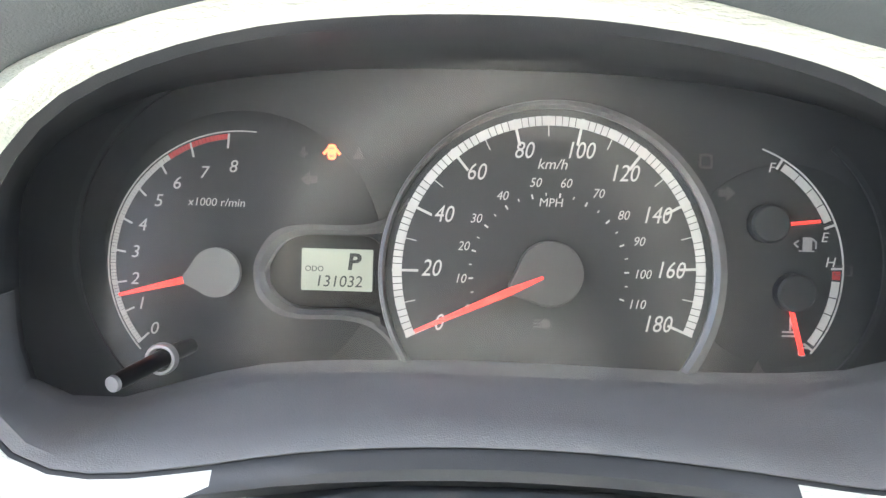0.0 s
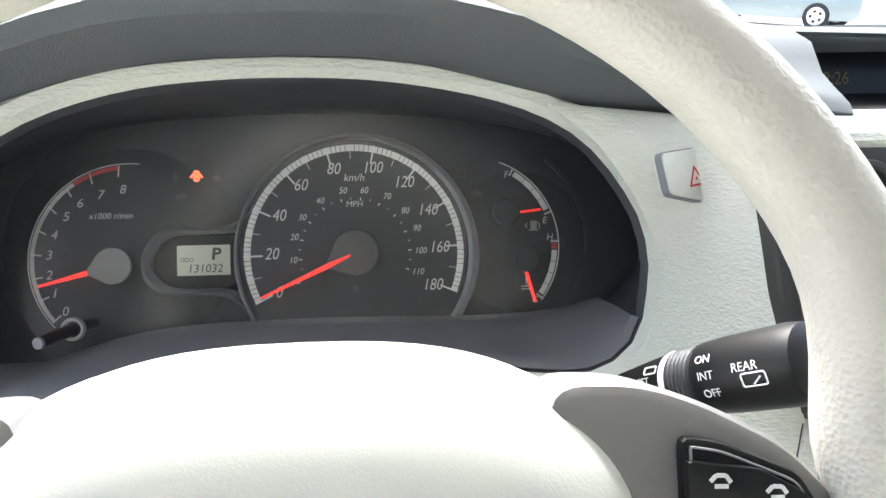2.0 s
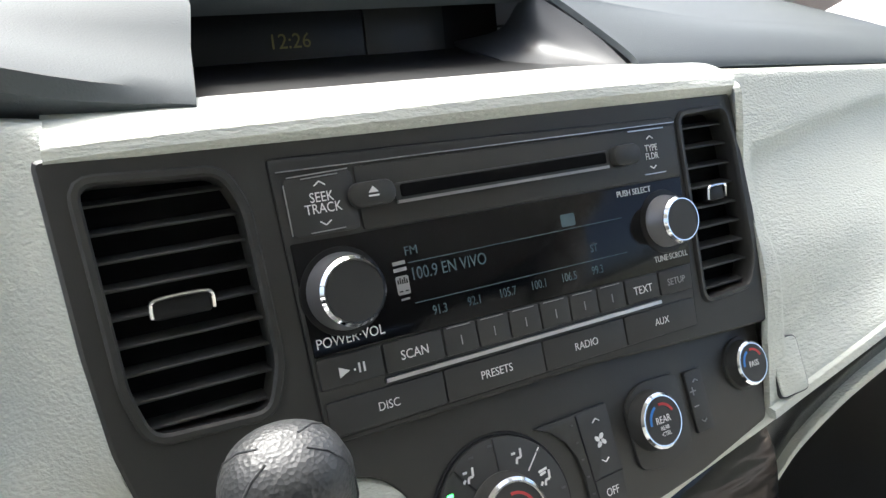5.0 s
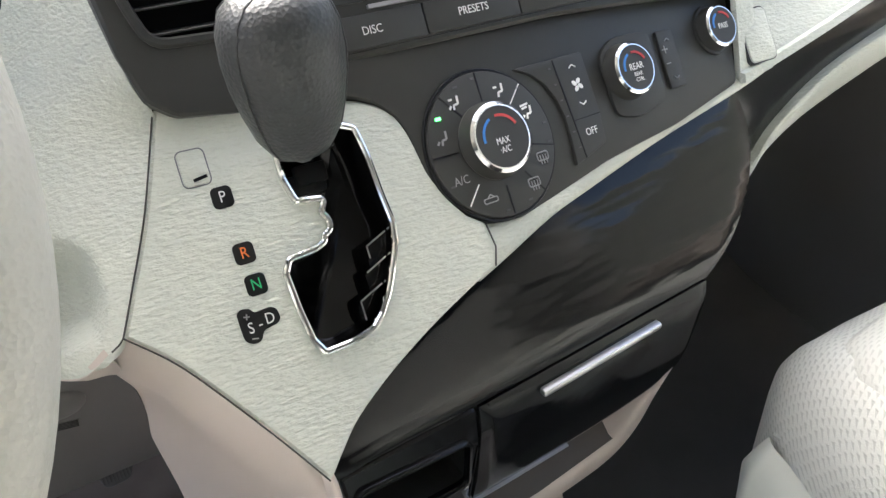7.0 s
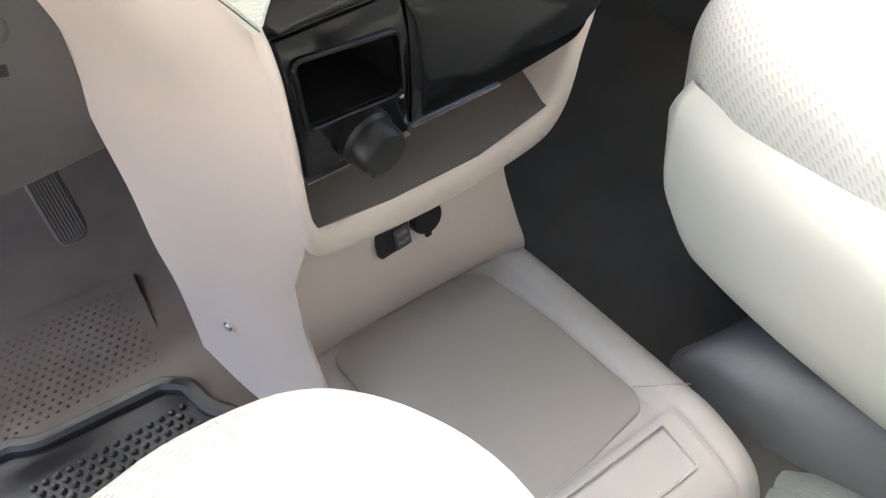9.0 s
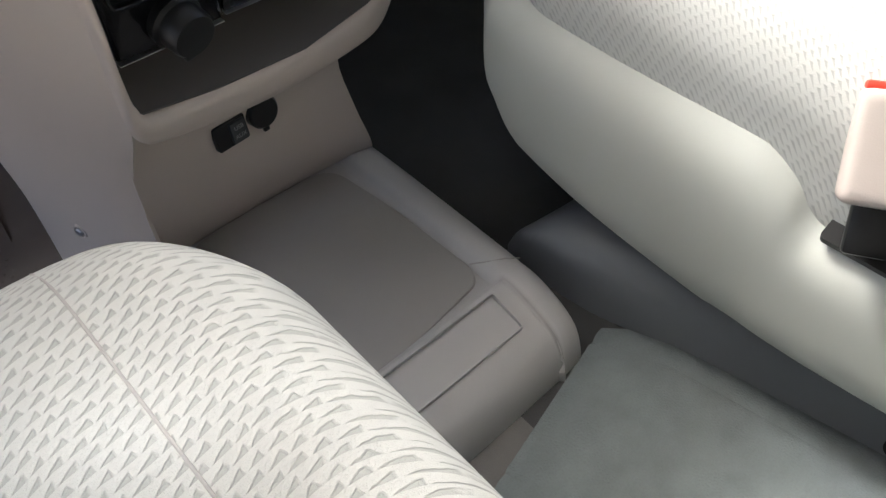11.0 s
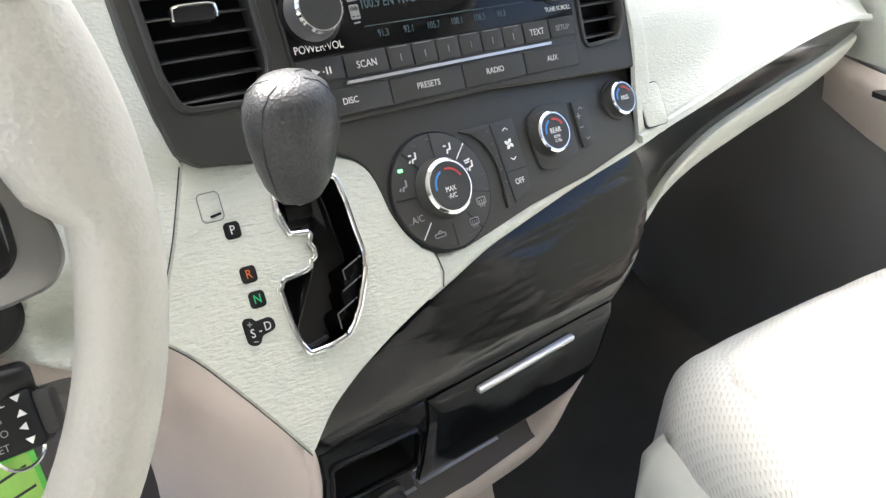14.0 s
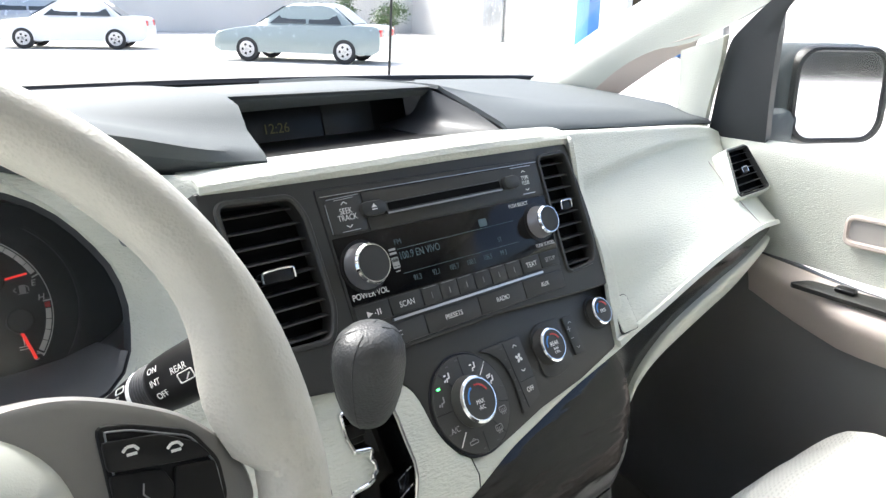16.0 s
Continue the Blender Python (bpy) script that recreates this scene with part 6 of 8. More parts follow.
part("cover_joint", band(inset(RC, 0.0008), RC, -0.001, 0.0002), RAILGREY, gs, "", M_G)
part("release_slot", strokes([((-0.0125, 0.0415), (-0.0065, 0.0425))], 0.0014, 0.0004, 0.0012), BLACK, gs, "", M_G)
for s, u, v, m_ in (("P", -0.0030, 0.0318, WHITE), ("R", -0.0012, 0.0058, ORANGE), ("N", -0.0003, -0.0088, GREENP)):
    k = part("gear_mark", prism(rrect(u - 0.0046, u + 0.0046, v - 0.0048, v + 0.0048, 0.0024, 4), -0.001, 0.0006, 0.0002), BLACK, gs, "black gear window", M_G)
    text(k, s, M_G, u, v, 0.0008, 0.0072, m_, sx=0.85)
k = part("gear_mark", prism(rounded([(-0.0123, -0.0188), (-0.0102, -0.0172), (-0.0062, -0.0180), (-0.0048, -0.0203), (0.0028, -0.0198), (0.0052, -0.0217), (0.0056, -0.0262), (0.0036, -0.0280), (-0.0030, -0.0290), (-0.0050, -0.0332), (-0.0086, -0.0337), (-0.0120, -0.0314), (-0.0123, -0.0244)][::-1], 0.0018, 3), -0.001, 0.0006, 0.0002), BLACK, gs, "black gear window", M_G)
text(k, "S", M_G, -0.0080, -0.0266, 0.0008, 0.0070, WHITE, sx=0.85)
text(k, "D", M_G, 0.0010, -0.0248, 0.0008, 0.0070, WHITE, sx=0.85)
text(k, "-", M_G, -0.0036, -0.0258, 0.0008, 0.0065, WHITE)
part("plus_minus", strokes([((-0.0098, -0.0209), (-0.0072, -0.0214)), ((-0.0082, -0.0199), (-0.0088, -0.0225)), ((-0.0090, -0.0310), (-0.0062, -0.0316))], 0.0006, 0.0004, 0.0009), GREYPRINT, k, "", M_G)

gl = thing("gear_lever", "black leather gear lever with stitched pear-shaped knob", "gear lever", (0.285, 0.185, 0.60))
kc, kd = Vector((0.2655, 0.1500, 0.6510)), Vector((-0.10, -0.16, 1.0)).normalized()
base = Vector((0.283, 0.196, 0.595))
M_KN = frame_at(kc, kd, (1, 0.1, 0))
prof = [(0.003, -0.0370), (0.008, -0.0360), (0.0135, -0.0320), (0.0178, -0.0240), (0.0208, -0.0130), (0.0230, -0.0010), (0.0238, 0.010), (0.0228, 0.020), (0.0200, 0.028), (0.0148, 0.0330), (0.008, 0.0350), (0.002, 0.0353)]
bm = lathe(prof, 36)
for v in bm.verts:
    v.co.y *= 0.92
    v.co.x *= 1.0
    if v.co.z > 0.015:
        v.co.x *= 1.02
part("knob", bm, LEATHER, gl, "", M_KN)
seam = [(r * 1.01, 0, w) for r, w in prof[1:-1]]
for a in (30, 150, 208, 332):
    part("stitch_seam", tube([(p[0] * math.cos(radians(a)), p[0] * math.sin(radians(a)) * 0.92, p[2]) for p in seam], 0.0005, 6), LEATHER, gl, "", M_KN)
low = kc - kd * 0.035
part("stem", tube([tuple(low), tuple(low * 0.5 + base * 0.5), tuple(base)], [0.006, 0.0055, 0.0055], 12), CHROME, gl, "bright metal stem")
part("lever_slider", box(-0.008, 0.008, -0.005, 0.005, -0.030, -0.024, 0.001), BLACK, gl, "", M_G @ Matrix.Translation((0.0450, 0.035, 0)))

# ---- lower console: pedestal, drawers, bin and tray ----
lc = thing("center_console", "beige lower console with black drawers and open tray", "console", (0.38, 0.15, 0.0))
R_B = 0.025
def front(u, v, w=0.0):
    """The console's bowed front: u across, v up along its skin, w outwards."""
    a, b = M_BU.to_3x3(), M_BL.to_3x3()
    vu, vl, nu, nl, ax = a.col[1], b.col[1], a.col[2], b.col[2], a.col[0]
    w = w + 0.006 * max(0.0, min(1.0, (-v - 0.01) / 0.06))
    if v >= R_B:
        p, n = vu * v, nu
    elif v <= -R_B:
        p, n = vl * v, nl
    else:
        t = (v + R_B) / (2 * R_B)
        p, n = vl * (-R_B * (1 - t) ** 2) + vu * (R_B * t * t), (nl * (1 - t) + nu * t).normalized()
    return M_BU.translation + ax * u + p + n * w


def bent(bm):
    """Lays flat work on the console's bowed front."""
    for q in bm.verts:
        q.co = front(*q.co)
    return bm


def skin(top, bottom, nq=44, ns=16, thick=0.008, out=0.0, side=None):
    """A panel of the bowed front between an upper and a lower edge, its rim rounded off."""
    T, B = resample(curve(top, 8), nq), resample(curve(bottom, 8), nq)
    grid = []
    for i in range(nq):
        row = []
        for j in range(ns):
            k = j / (ns - 1)
            u, v = mixp(T[i], B[i], k)
            if side:
                u += side * (i / (nq - 1)) ** 6 * 4 * k * (1 - k)
            edge = 1.0 if i in (0, nq - 1) or j in (0, ns - 1) else 0.25 if i in (1, nq - 2) or j in (1, ns - 2) else 0.0
            row.append(tuple(front(u, v, out - 0.0016 * edge)))
        grid.append(row)
    return loft(grid, thick)


FR_O = [(-0.1805, 0.0125), (-0.1790, -0.020), (-0.1735, -0.095), (-0.1670, -0.155), (-0.1610, -0.178), (-0.1500, -0.189), (-0.120, -0.199), (-0.080, -0.211), (-0.030, -0.2205), (0.020, -0.224), (0.060, -0.2245), (0.088, -0.221), (0.101, -0.210), (0.107, -0.187), (0.1050, -0.155), (0.1015, -0.125), (0.1020, -0.080)]
FR_I = [(-0.1755, 0.0120), (-0.1725, -0.020), (-0.1665, -0.090), (-0.1610, -0.132), (-0.1555, -0.150), (-0.1460, -0.158), (-0.130, -0.1625), (-0.090, -0.170), (-0.030, -0.1815), (0.030, -0.1855), (0.060, -0.1825), (0.074, -0.173), (0.080, -0.158), (0.0805, -0.135), (0.0800, -0.098)]
F_L = [tuple(front(u + 0.001, v, -0.0075)) for u, v in ((-0.1805, 0.0125), (-0.1802, -0.010), (-0.1780, -0.045), (-0.1722, -0.115), (-0.1655, -0.170))]
part("column_return", sheet([[(0.0, 0.222, 0.533), (0.110, 0.207, 0.533), (0.135, 0.183, 0.532), (0.160, 0.160, 0.535), (0.1750, 0.1500, 0.5500)], [(0.0, 0.215, 0.515), (0.110, 0.208, 0.516), (0.138, 0.199, 0.515), (0.163, 0.186, 0.513), (0.1760, 0.1760, 0.525)],
                             [(0.0, 0.212, 0.500), (0.110, 0.210, 0.504), (0.142, 0.212, 0.502), (0.165, 0.2180, 0.4895), (0.1780, 0.2250, 0.479)]], 5, 5, 0.003), BEIGE, lc, "beige return under the fascia")
part("left_side", sheet([[MG(-0.0575, -0.0148), MG(-0.0410, -0.0318), MG(-0.0245, -0.0553), MG(-0.0068, -0.0828), F_L[0]],
                         [(0.173, 0.198, 0.510), (0.1850, 0.187, 0.500), (0.207, 0.150, 0.489), (0.232, 0.122, 0.472), F_L[1]],
                         [(0.1755, 0.257, 0.440), (0.1985, 0.228, 0.435), (0.215, 0.180, 0.430), (0.237, 0.135, 0.425), F_L[2]],
                         [(0.180, 0.288, 0.365), (0.197, 0.245, 0.363), (0.217, 0.200, 0.360), (0.240, 0.152, 0.356), F_L[3]],
                         [(0.186, 0.315, 0.290), (0.201, 0.275, 0.288), (0.218, 0.236, 0.287), (0.241, 0.188, 0.289), F_L[4]],
                         [(0.190, 0.350, 0.210), (0.205, 0.310, 0.205), (0.222, 0.270, 0.205), (0.240, 0.225, 0.205), (0.2550, 0.200, 0.2200)],
                         [(0.198, 0.385, 0.120), (0.210, 0.330, 0.115), (0.224, 0.280, 0.110), (0.240, 0.225, 0.110), (0.2540, 0.195, 0.1200)],
                         [(0.200, 0.410, 0.0), (0.212, 0.33, 0.0), (0.224, 0.27, 0.0), (0.236, 0.18, 0.0), (0.2480, 0.10, 0.0)]], 6, 6, 0.004), BEIGE, lc)
sc = part("screw_recess", lathe([(0.008, -0.002), (0.0078, 0.0012), (0.006, 0.0014), (0.005, -0.001)], 20), BEIGE, lc, "", frame_at((0.2165, 0.302, 0.125), (-0.92, -0.38, 0.05), (0.38, -0.92, 0)))
part("screw", lathe([(0.0042, -0.003), (0.0042, 0.001), (0.003, 0.0022)], 12), SATIN, sc, "small bright screw", frame_at((0.2155, 0.3016, 0.125), (-0.92, -0.38, 0.05), (0.38, -0.92, 0)))
# frame round the drawers and the open bin
fo, fi = resample(curve(FR_O, 8), 90), resample(curve(FR_I, 8), 90)
bm = rings(bmesh.new(), [[(*o, -0.034), (*o, -0.008), (*mixp(o, i, 0.06), -0.0045), (*mixp(o, i, 0.16), -0.0018), (*mixp(o, i, 0.34), 0.0), (*mixp(o, i, 0.66), 0.0), (*mixp(o, i, 0.84), -0.0015), (*mixp(o, i, 0.95), -0.0045), (*i, -0.009), (*i, -0.088)] for o, i in zip(fo, fi)])
part("drawer_frame", bent(bm), BEIGE, lc, "", angle=60)
part("bin_floor", bent(loft([[(-0.157, -0.1500, -0.004), (-0.09, -0.1690, -0.004), (0.0, -0.1835, -0.004), (0.076, -0.1740, -0.004)], [(-0.155, -0.124, -0.09), (-0.08, -0.134, -0.09), (0.0, -0.142, -0.09), (0.085, -0.148, -0.09)]], 0.003)), BIN, lc, "dark grey-brown bin floor")
part("bin_lining", bent(loft([[(-0.172, -0.02, -0.09), (0.10, -0.03, -0.09)], [(-0.165, -0.16, -0.09), (0.10, -0.19, -0.09)]], 0.003)), BLACK, lc)
# pocket unit with socket plug
PO = rounded([(-0.1745, 0.0040), (-0.1715, -0.022), (-0.1655, -0.0960), (-0.130, -0.1000), (-0.0845, -0.1040), (-0.0895, -0.030), (-0.0935, 0.0005)], 0.003, 3)
PH = rounded([(-0.1665, -0.0120), (-0.1620, -0.0560), (-0.0950, -0.0640), (-0.1000, -0.0215)], 0.005, 4)
pk = part("pocket", bent(plate(PO, [PH], -0.012, -0.0015, 0.0015)), GLOSS, lc, "glossy black pocket unit")
part("pocket_well", bent(rings(bmesh.new(), [[(*p, w) for p in q] for q, w in ((PH, -0.004), (inset(PH, 0.001), -0.055), (inset(PH, 0.004), -0.057))], False, True)), BLACK, pk)
part("pocket_rim", bent(band(inset(PH, 0.0005), inset(PH, -0.0025), -0.002, 0.0012)), GLOSS, pk)
M_PL = Matrix.Translation(front(-0.1240, -0.0820, 0) - (M_BL @ Vector((-0.1240, -0.0820, 0)))) @ M_BL
plug = part("socket_cap", lathe([(0.0185, -0.010), (0.0185, 0.004), (0.0165, 0.0065), (0.0160, 0.018), (0.0145, 0.0205), (0.004, 0.0212)], 32), BLACK, pk, "round black socket cap", M_PL @ Matrix.Translation((-0.1240, -0.0820, 0)))
part("cap_tab", box(-0.0045, 0.0045, -0.024, -0.013, 0.008, 0.015, 0.002), BLACK, plug, "", M_PL @ Matrix.Translation((-0.1240, -0.0820, 0)))
part("pocket_catch", lathe([(0.0016, 0), (0.0014, 0.002)], 10), SATIN, pk, "", M_PL @ Matrix.Translation((-0.0965, -0.0660, -0.001)))
part("bright_edge", bent(strokes([((-0.1655, -0.0975), (-0.1300, -0.1012)), ((-0.1130, -0.1030), (-0.0850, -0.1055)), ((-0.0830, -0.1005), (-0.0450, -0.1050)), ((-0.0450, -0.1050), (0.0, -0.1090))], 0.0007, -0.006, 0.0002)), SATIN, lc, "thin bright edge under the drawers")
# ash drawer with its handle
dw = part("drawer", skin([(-0.0918, 0.0000), (-0.04, -0.0008), (0.03, -0.0016), (0.0950, -0.0025)], [(-0.0832, -0.0985), (-0.045, -0.1035), (0.01, -0.1085), (0.06, -0.1090), (0.085, -0.1060), (0.0970, -0.0985), (0.1022, -0.0870)], side=0.003), GLOSS, lc, "glossy black drawer front")
part("drawer_handle", bent(box(-0.0500, 0.0475, -0.0150, -0.0105, -0.002, 0.0042, 0.0014)), SATIN, dw, "slim satin metal handle")
part("drawer_gap", bent(strokes([((-0.0928, 0.001), (-0.0885, -0.04)), ((-0.0885, -0.04), (-0.0838, -0.103)), ((-0.175, 0.006), (-0.1385, 0.003)), ((-0.1385, 0.003), (-0.0925, 0.0012)), ((-0.0925, 0.0012), (0.0, 0.0)), ((0.0, 0.0), (0.0955, -0.0012))], 0.0026, -0.008, -0.004)), BLACK, lc)
# glossy upper panel, sweeping away to the passenger side
LACQUER = mat("black_lacquer", (0.006, 0.006, 0.0065), 0.11, grain=0.6, scale=50, vary=0.1, spec=0.28, dist=0.0022)
LACQUER = stretched(LACQUER, (0.22, 1.0, 1.2))
UPT = [(-0.1790, 0.0060), (-0.1720, 0.0215), (-0.1600, 0.0335), (-0.1450, 0.0430), (-0.1190, 0.0530), (-0.0970, 0.0600), (-0.0600, 0.0720), (-0.0150, 0.0820), (0.0225, 0.0895), (0.0610, 0.0955), (0.1050, 0.1030), (0.1570, 0.1120)]
part("upper_panel", skin(UPT, [(-0.1770, 0.0052), (-0.1385, 0.0042), (-0.0925, 0.0024), (-0.043, 0.0014), (0.03, 0.0008), (0.0955, 0.0002)], 64, 20, 0.008, side=0.030), LACQUER, lc, "glossy black sweeping panel")
def dsh(x):
    i = 0
    while i < len(SW) - 2 and SW[i + 1][0] < x:
        i += 1
    return Vector(mixp(SW[i], SW[i + 1], (x - SW[i][0]) / (SW[i + 1][0] - SW[i][0])))
# dark inlay and cream lip that follow the sweep to the far end
XS = [0.575, 0.600, 0.625, 0.65, 0.709, 0.825, 0.93, 1.036]
ZB = [0.472, 0.476, 0.492, 0.5155, 0.5435, 0.5620, 0.5680, 0.5740]
top_l = [dsh(x) + Vector((0, 0.0085, 0.001)) for x in XS]
bot_l = [Vector((x, dsh(x).y + 0.014, z)) for x, z in zip(XS, ZB)]
part("inlay", sheet([[tuple(p) for p in top_l], [tuple(p * 0.5 + q * 0.5 + Vector((0, -0.002, 0))) for p, q in zip(top_l, bot_l)], [tuple(q) for q in bot_l]], 4, 4, 0.003), INLAY, dash, "dark sweeping inlay")
lip_o = [q + Vector((0.0, -0.006, -0.001)) for q in bot_l]
glove = [[tuple(q + Vector((0, 0.006, 0.001))) for q in bot_l]]
for dy, dz in ((0.0, 0.0), (0.0, -0.010), (0.008, -0.028), (0.020, -0.048), (0.038, -0.062), (0.09, -0.073), (0.25, -0.070), (0.50, -0.06)):
    glove.append([tuple(p + Vector((0, dy, dz))) for p in lip_o])
part("glove_box", sheet(glove, 4, 4, 0.004), CREAM, dash, "cream lower glove box")
part("right_side", sheet([[tuple(front(u, v, -0.006)), tuple(front(u, v, -0.03) + Vector((0.004, 0.02, 0))), tuple(front(u, v, -0.12) + Vector((0.004, 0.06, 0))), tuple(front(u, v, -0.12) + Vector((0.004, 0.32, 0)))] for u, v in ((0.118, 0.030), (0.0935, -0.002), (0.0975, -0.045), (0.1010, -0.090), (0.1005, -0.128), (0.1035, -0.158), (0.1055, -0.187), (0.0985, -0.213))], 4, 4, 0.004), BEIGE, lc)
part("lower_side", sheet([[(0.506, 0.206, 0.262), (0.52, 0.30, 0.262), (0.54, 0.6, 0.262)], [(0.468, 0.214, 0.245), (0.50, 0.30, 0.245), (0.54, 0.6, 0.24)], [(0.486, 0.224, 0.17), (0.51, 0.30, 0.16), (0.54, 0.6, 0.14)], [(0.512, 0.250, 0.10), (0.53, 0.32, 0.09), (0.54, 0.6, 0.09)], [(0.524, 0.270, 0.0), (0.53, 0.34, 0.0), (0.54, 0.6, 0.0)]], 4, 4, 0.004), BEIGE, lc)
part("glove_box_side", rings(bmesh.new(), [[(x, y, z) for y, z in ((0.212, 0.470), (0.25, 0.435), (0.36, 0.422), (0.62, 0.422), (0.62, 0.575), (0.215, 0.575))] for x in (0.5690, 0.5735)]), VISOR, dash, "dark closed end of the glove box")
# recessed wall behind the tray, with the sockets
part("back_wall", sheet([[(0.256, 0.180, 0.295), (0.31, 0.186, 0.290), (0.37, 0.193, 0.283), (0.43, 0.202, 0.275), (0.50, 0.215, 0.268)],
                         [(0.254, 0.193, 0.24), (0.31, 0.197, 0.235), (0.37, 0.201, 0.235), (0.42, 0.205, 0.24), (0.468, 0.208, 0.245)],
                         [(0.256, 0.210, 0.17), (0.31, 0.216, 0.165), (0.38, 0.218, 0.165), (0.435, 0.217, 0.17), (0.482, 0.212, 0.18)],
                         [(0.258, 0.232, 0.115), (0.31, 0.240, 0.108), (0.38, 0.242, 0.106), (0.45, 0.238, 0.110), (0.502, 0.222, 0.125)],
                         [(0.260, 0.250, 0.085), (0.31, 0.260, 0.078), (0.39, 0.262, 0.077), (0.465, 0.258, 0.079), (0.516, 0.238, 0.092)]], 4, 4, 0.004), BEIGE, lc)
TRAYBODY = mat("pale_grey_plastic", (0.545, 0.530, 0.515), 0.5, grain=0.2, scale=900, vary=0.03)
TY = ((0.262, 0.0765, 0, 1), (0.20, 0.0765, 0, 1), (0.12, 0.0765, 0.002, 1), (0.05, 0.0765, 0.004, 1), (0.024, 0.0770, 0.005, 1), (0.012, 0.0800, 0.006, 1), (0.004, 0.0905, 0.006, 1), (-0.010, 0.0905, 0.007, 1), (-0.030, 0.0845, 0.008, 0.93), (-0.050, 0.0780, 0.011, 0.86), (-0.066, 0.0690, 0.015, 0.76), (-0.078, 0.0520, 0.022, 0.57), (-0.085, 0.0280, 0.030, 0.31), (-0.088, 0.0, 0.034, 0.0))
part("tray_body", sheet([[(0.246 + k, y, 0.0), (0.249 + k, y, 0.06 * f), (0.256 + k * 0.6, y, 0.079 * f), (0.270, y, 0.5 * z + 0.042 * f), (0.288, y, z), (0.38, y, z), (0.466, y, z), (0.481 - k * 0.3, y, z + 0.002 * f), (0.490 - k * 0.5, y, 0.0885 * f), (0.500 - k * 0.8, y, 0.0905 * f), (0.512 - k, y, 0.0890 * f), (0.524 - k, y, 0.078 * f), (0.530 - k, y, 0.05 * f), (0.534 - k, y, 0.0)] for y, z, k, f in TY], 4, 4, 0.004), TRAYBODY, lc)
part("rim_seam", tube([(0.4795, 0.046, 0.0800), (0.489, 0.030, 0.0893), (0.503, 0.020, 0.0912), (0.516, 0.014, 0.0865)], 0.0007, 6), TRAYGREY, lc)
LID = rounded([(0.283, 0.256), (0.292, 0.010), (0.385, 0.012), (0.468, 0.024), (0.479, 0.040), (0.478, 0.16), (0.468, 0.258), (0.38, 0.262)], 0.030, 8)
part("tray_mat", prism(LID, 0.070, 0.0805, 0.004), TRAYGREY, lc, "grey tray mat with rounded corners")
SLOT = rounded([(0.322, -0.002), (0.322, -0.046), (0.462, -0.046), (0.462, -0.002)], 0.005, 4)
M_SL = frame_at((0, 0, 0.0965), (0, -0.30, 0.95))
part("end_pocket", band(inset(SLOT, 0.0025), SLOT, -0.009, 0.0010, prism(inset(SLOT, 0.0025), -0.014, -0.0050)), TRAYBODY, lc, "shallow card pocket in the tray's end", M_SL)
part("pocket_clips", strokes([((0.352, -0.035), (0.360, -0.035)), ((0.415, -0.028), (0.423, -0.028))], 0.006, -0.006, -0.003), BEIGE, lc, "", M_SL)
us = thing("socket_panel", "dark auxiliary and charging sockets under the bin", "socket", (0.35, 0.2, 0.23))
M_U = frame_at((0.346, 0.1965, 0.232), (0.10, -0.98, 0.10), (0.99, 0.10, 0))
part("socket_plate", prism(rrect(-0.018, 0.014, -0.012, 0.012, 0.002, 3), -0.004, 0.002, 0.0008), BLACK, us, "", M_U)
part("socket_flap", box(-0.004, 0.012, -0.010, 0.010, 0.001, 0.0055, 0.0015), VISOR, us, "", M_U)
text(us, "USB", M_U, 0.004, 0.0045, 0.0057, 0.0055, GREYPRINT)
text(us, "AUX", M_U, 0.004, -0.0035, 0.0057, 0.0055, GREYPRINT)
part("power_socket", lathe([(0.0155, -0.004), (0.0155, 0.003), (0.0135, 0.0055), (0.004, 0.006)], 30), BLACK, us, "round black socket cover", M_U @ Matrix.Translation((0.032, 0.003, 0)))
part("socket_tab", box(-0.003, 0.003, -0.018, -0.012, 0.001, 0.005, 0.001), BLACK, us, "", M_U @ Matrix.Translation((0.030, 0.003, 0)))

# ---- steering ----
st = thing("steering_wheel", "cream leather steering wheel with silver spokes and keys", "steering wheel", (-0.019, 0.06, 0.6))
N, SEG = 120, 14
loops = []
for k in range(N):
    t = 2 * math.pi * k / N
    c, s = math.cos(t), math.sin(t)
    # thumb swell where the upper spokes meet
    sw_ = math.exp(-((math.degrees(t) - 8) / 12) ** 2) + math.exp(-((math.degrees(t) - 172) / 12) ** 2)
    rr, rw = 0.0150 + 0.0075 * sw_, 0.0190
    loops.append([((0.1812 - 0.0075 * sw_ + rr * math.cos(q)) * c, (0.1812 - 0.0075 * sw_ + rr * math.cos(q)) * s, rw * math.sin(q)) for q in [2 * math.pi * j / SEG for j in range(SEG)]])
part("rim", rings(bmesh.new(), loops, close=True), CREAM_SOFT, st, "cream leather rim", M_W)
hubo = superoval(0.0, -0.013, 0.1045, 0.070, 0.088, 72, 2.6)
bm = rings(bmesh.new(), [[(p[0], p[1], w) for p in (inset(hubo, d) if d else hubo)] for d, w in ((0.006, -0.060), (0.0, -0.045), (0.0, -0.028), (0.004, -0.008), (0.012, 0.004), (0.028, 0.012), (0.048, 0.017), (0.062, 0.018))])
part("airbag_cover", bm, CREAM_SMOOTH, st, "cream domed airbag cover", M_W)
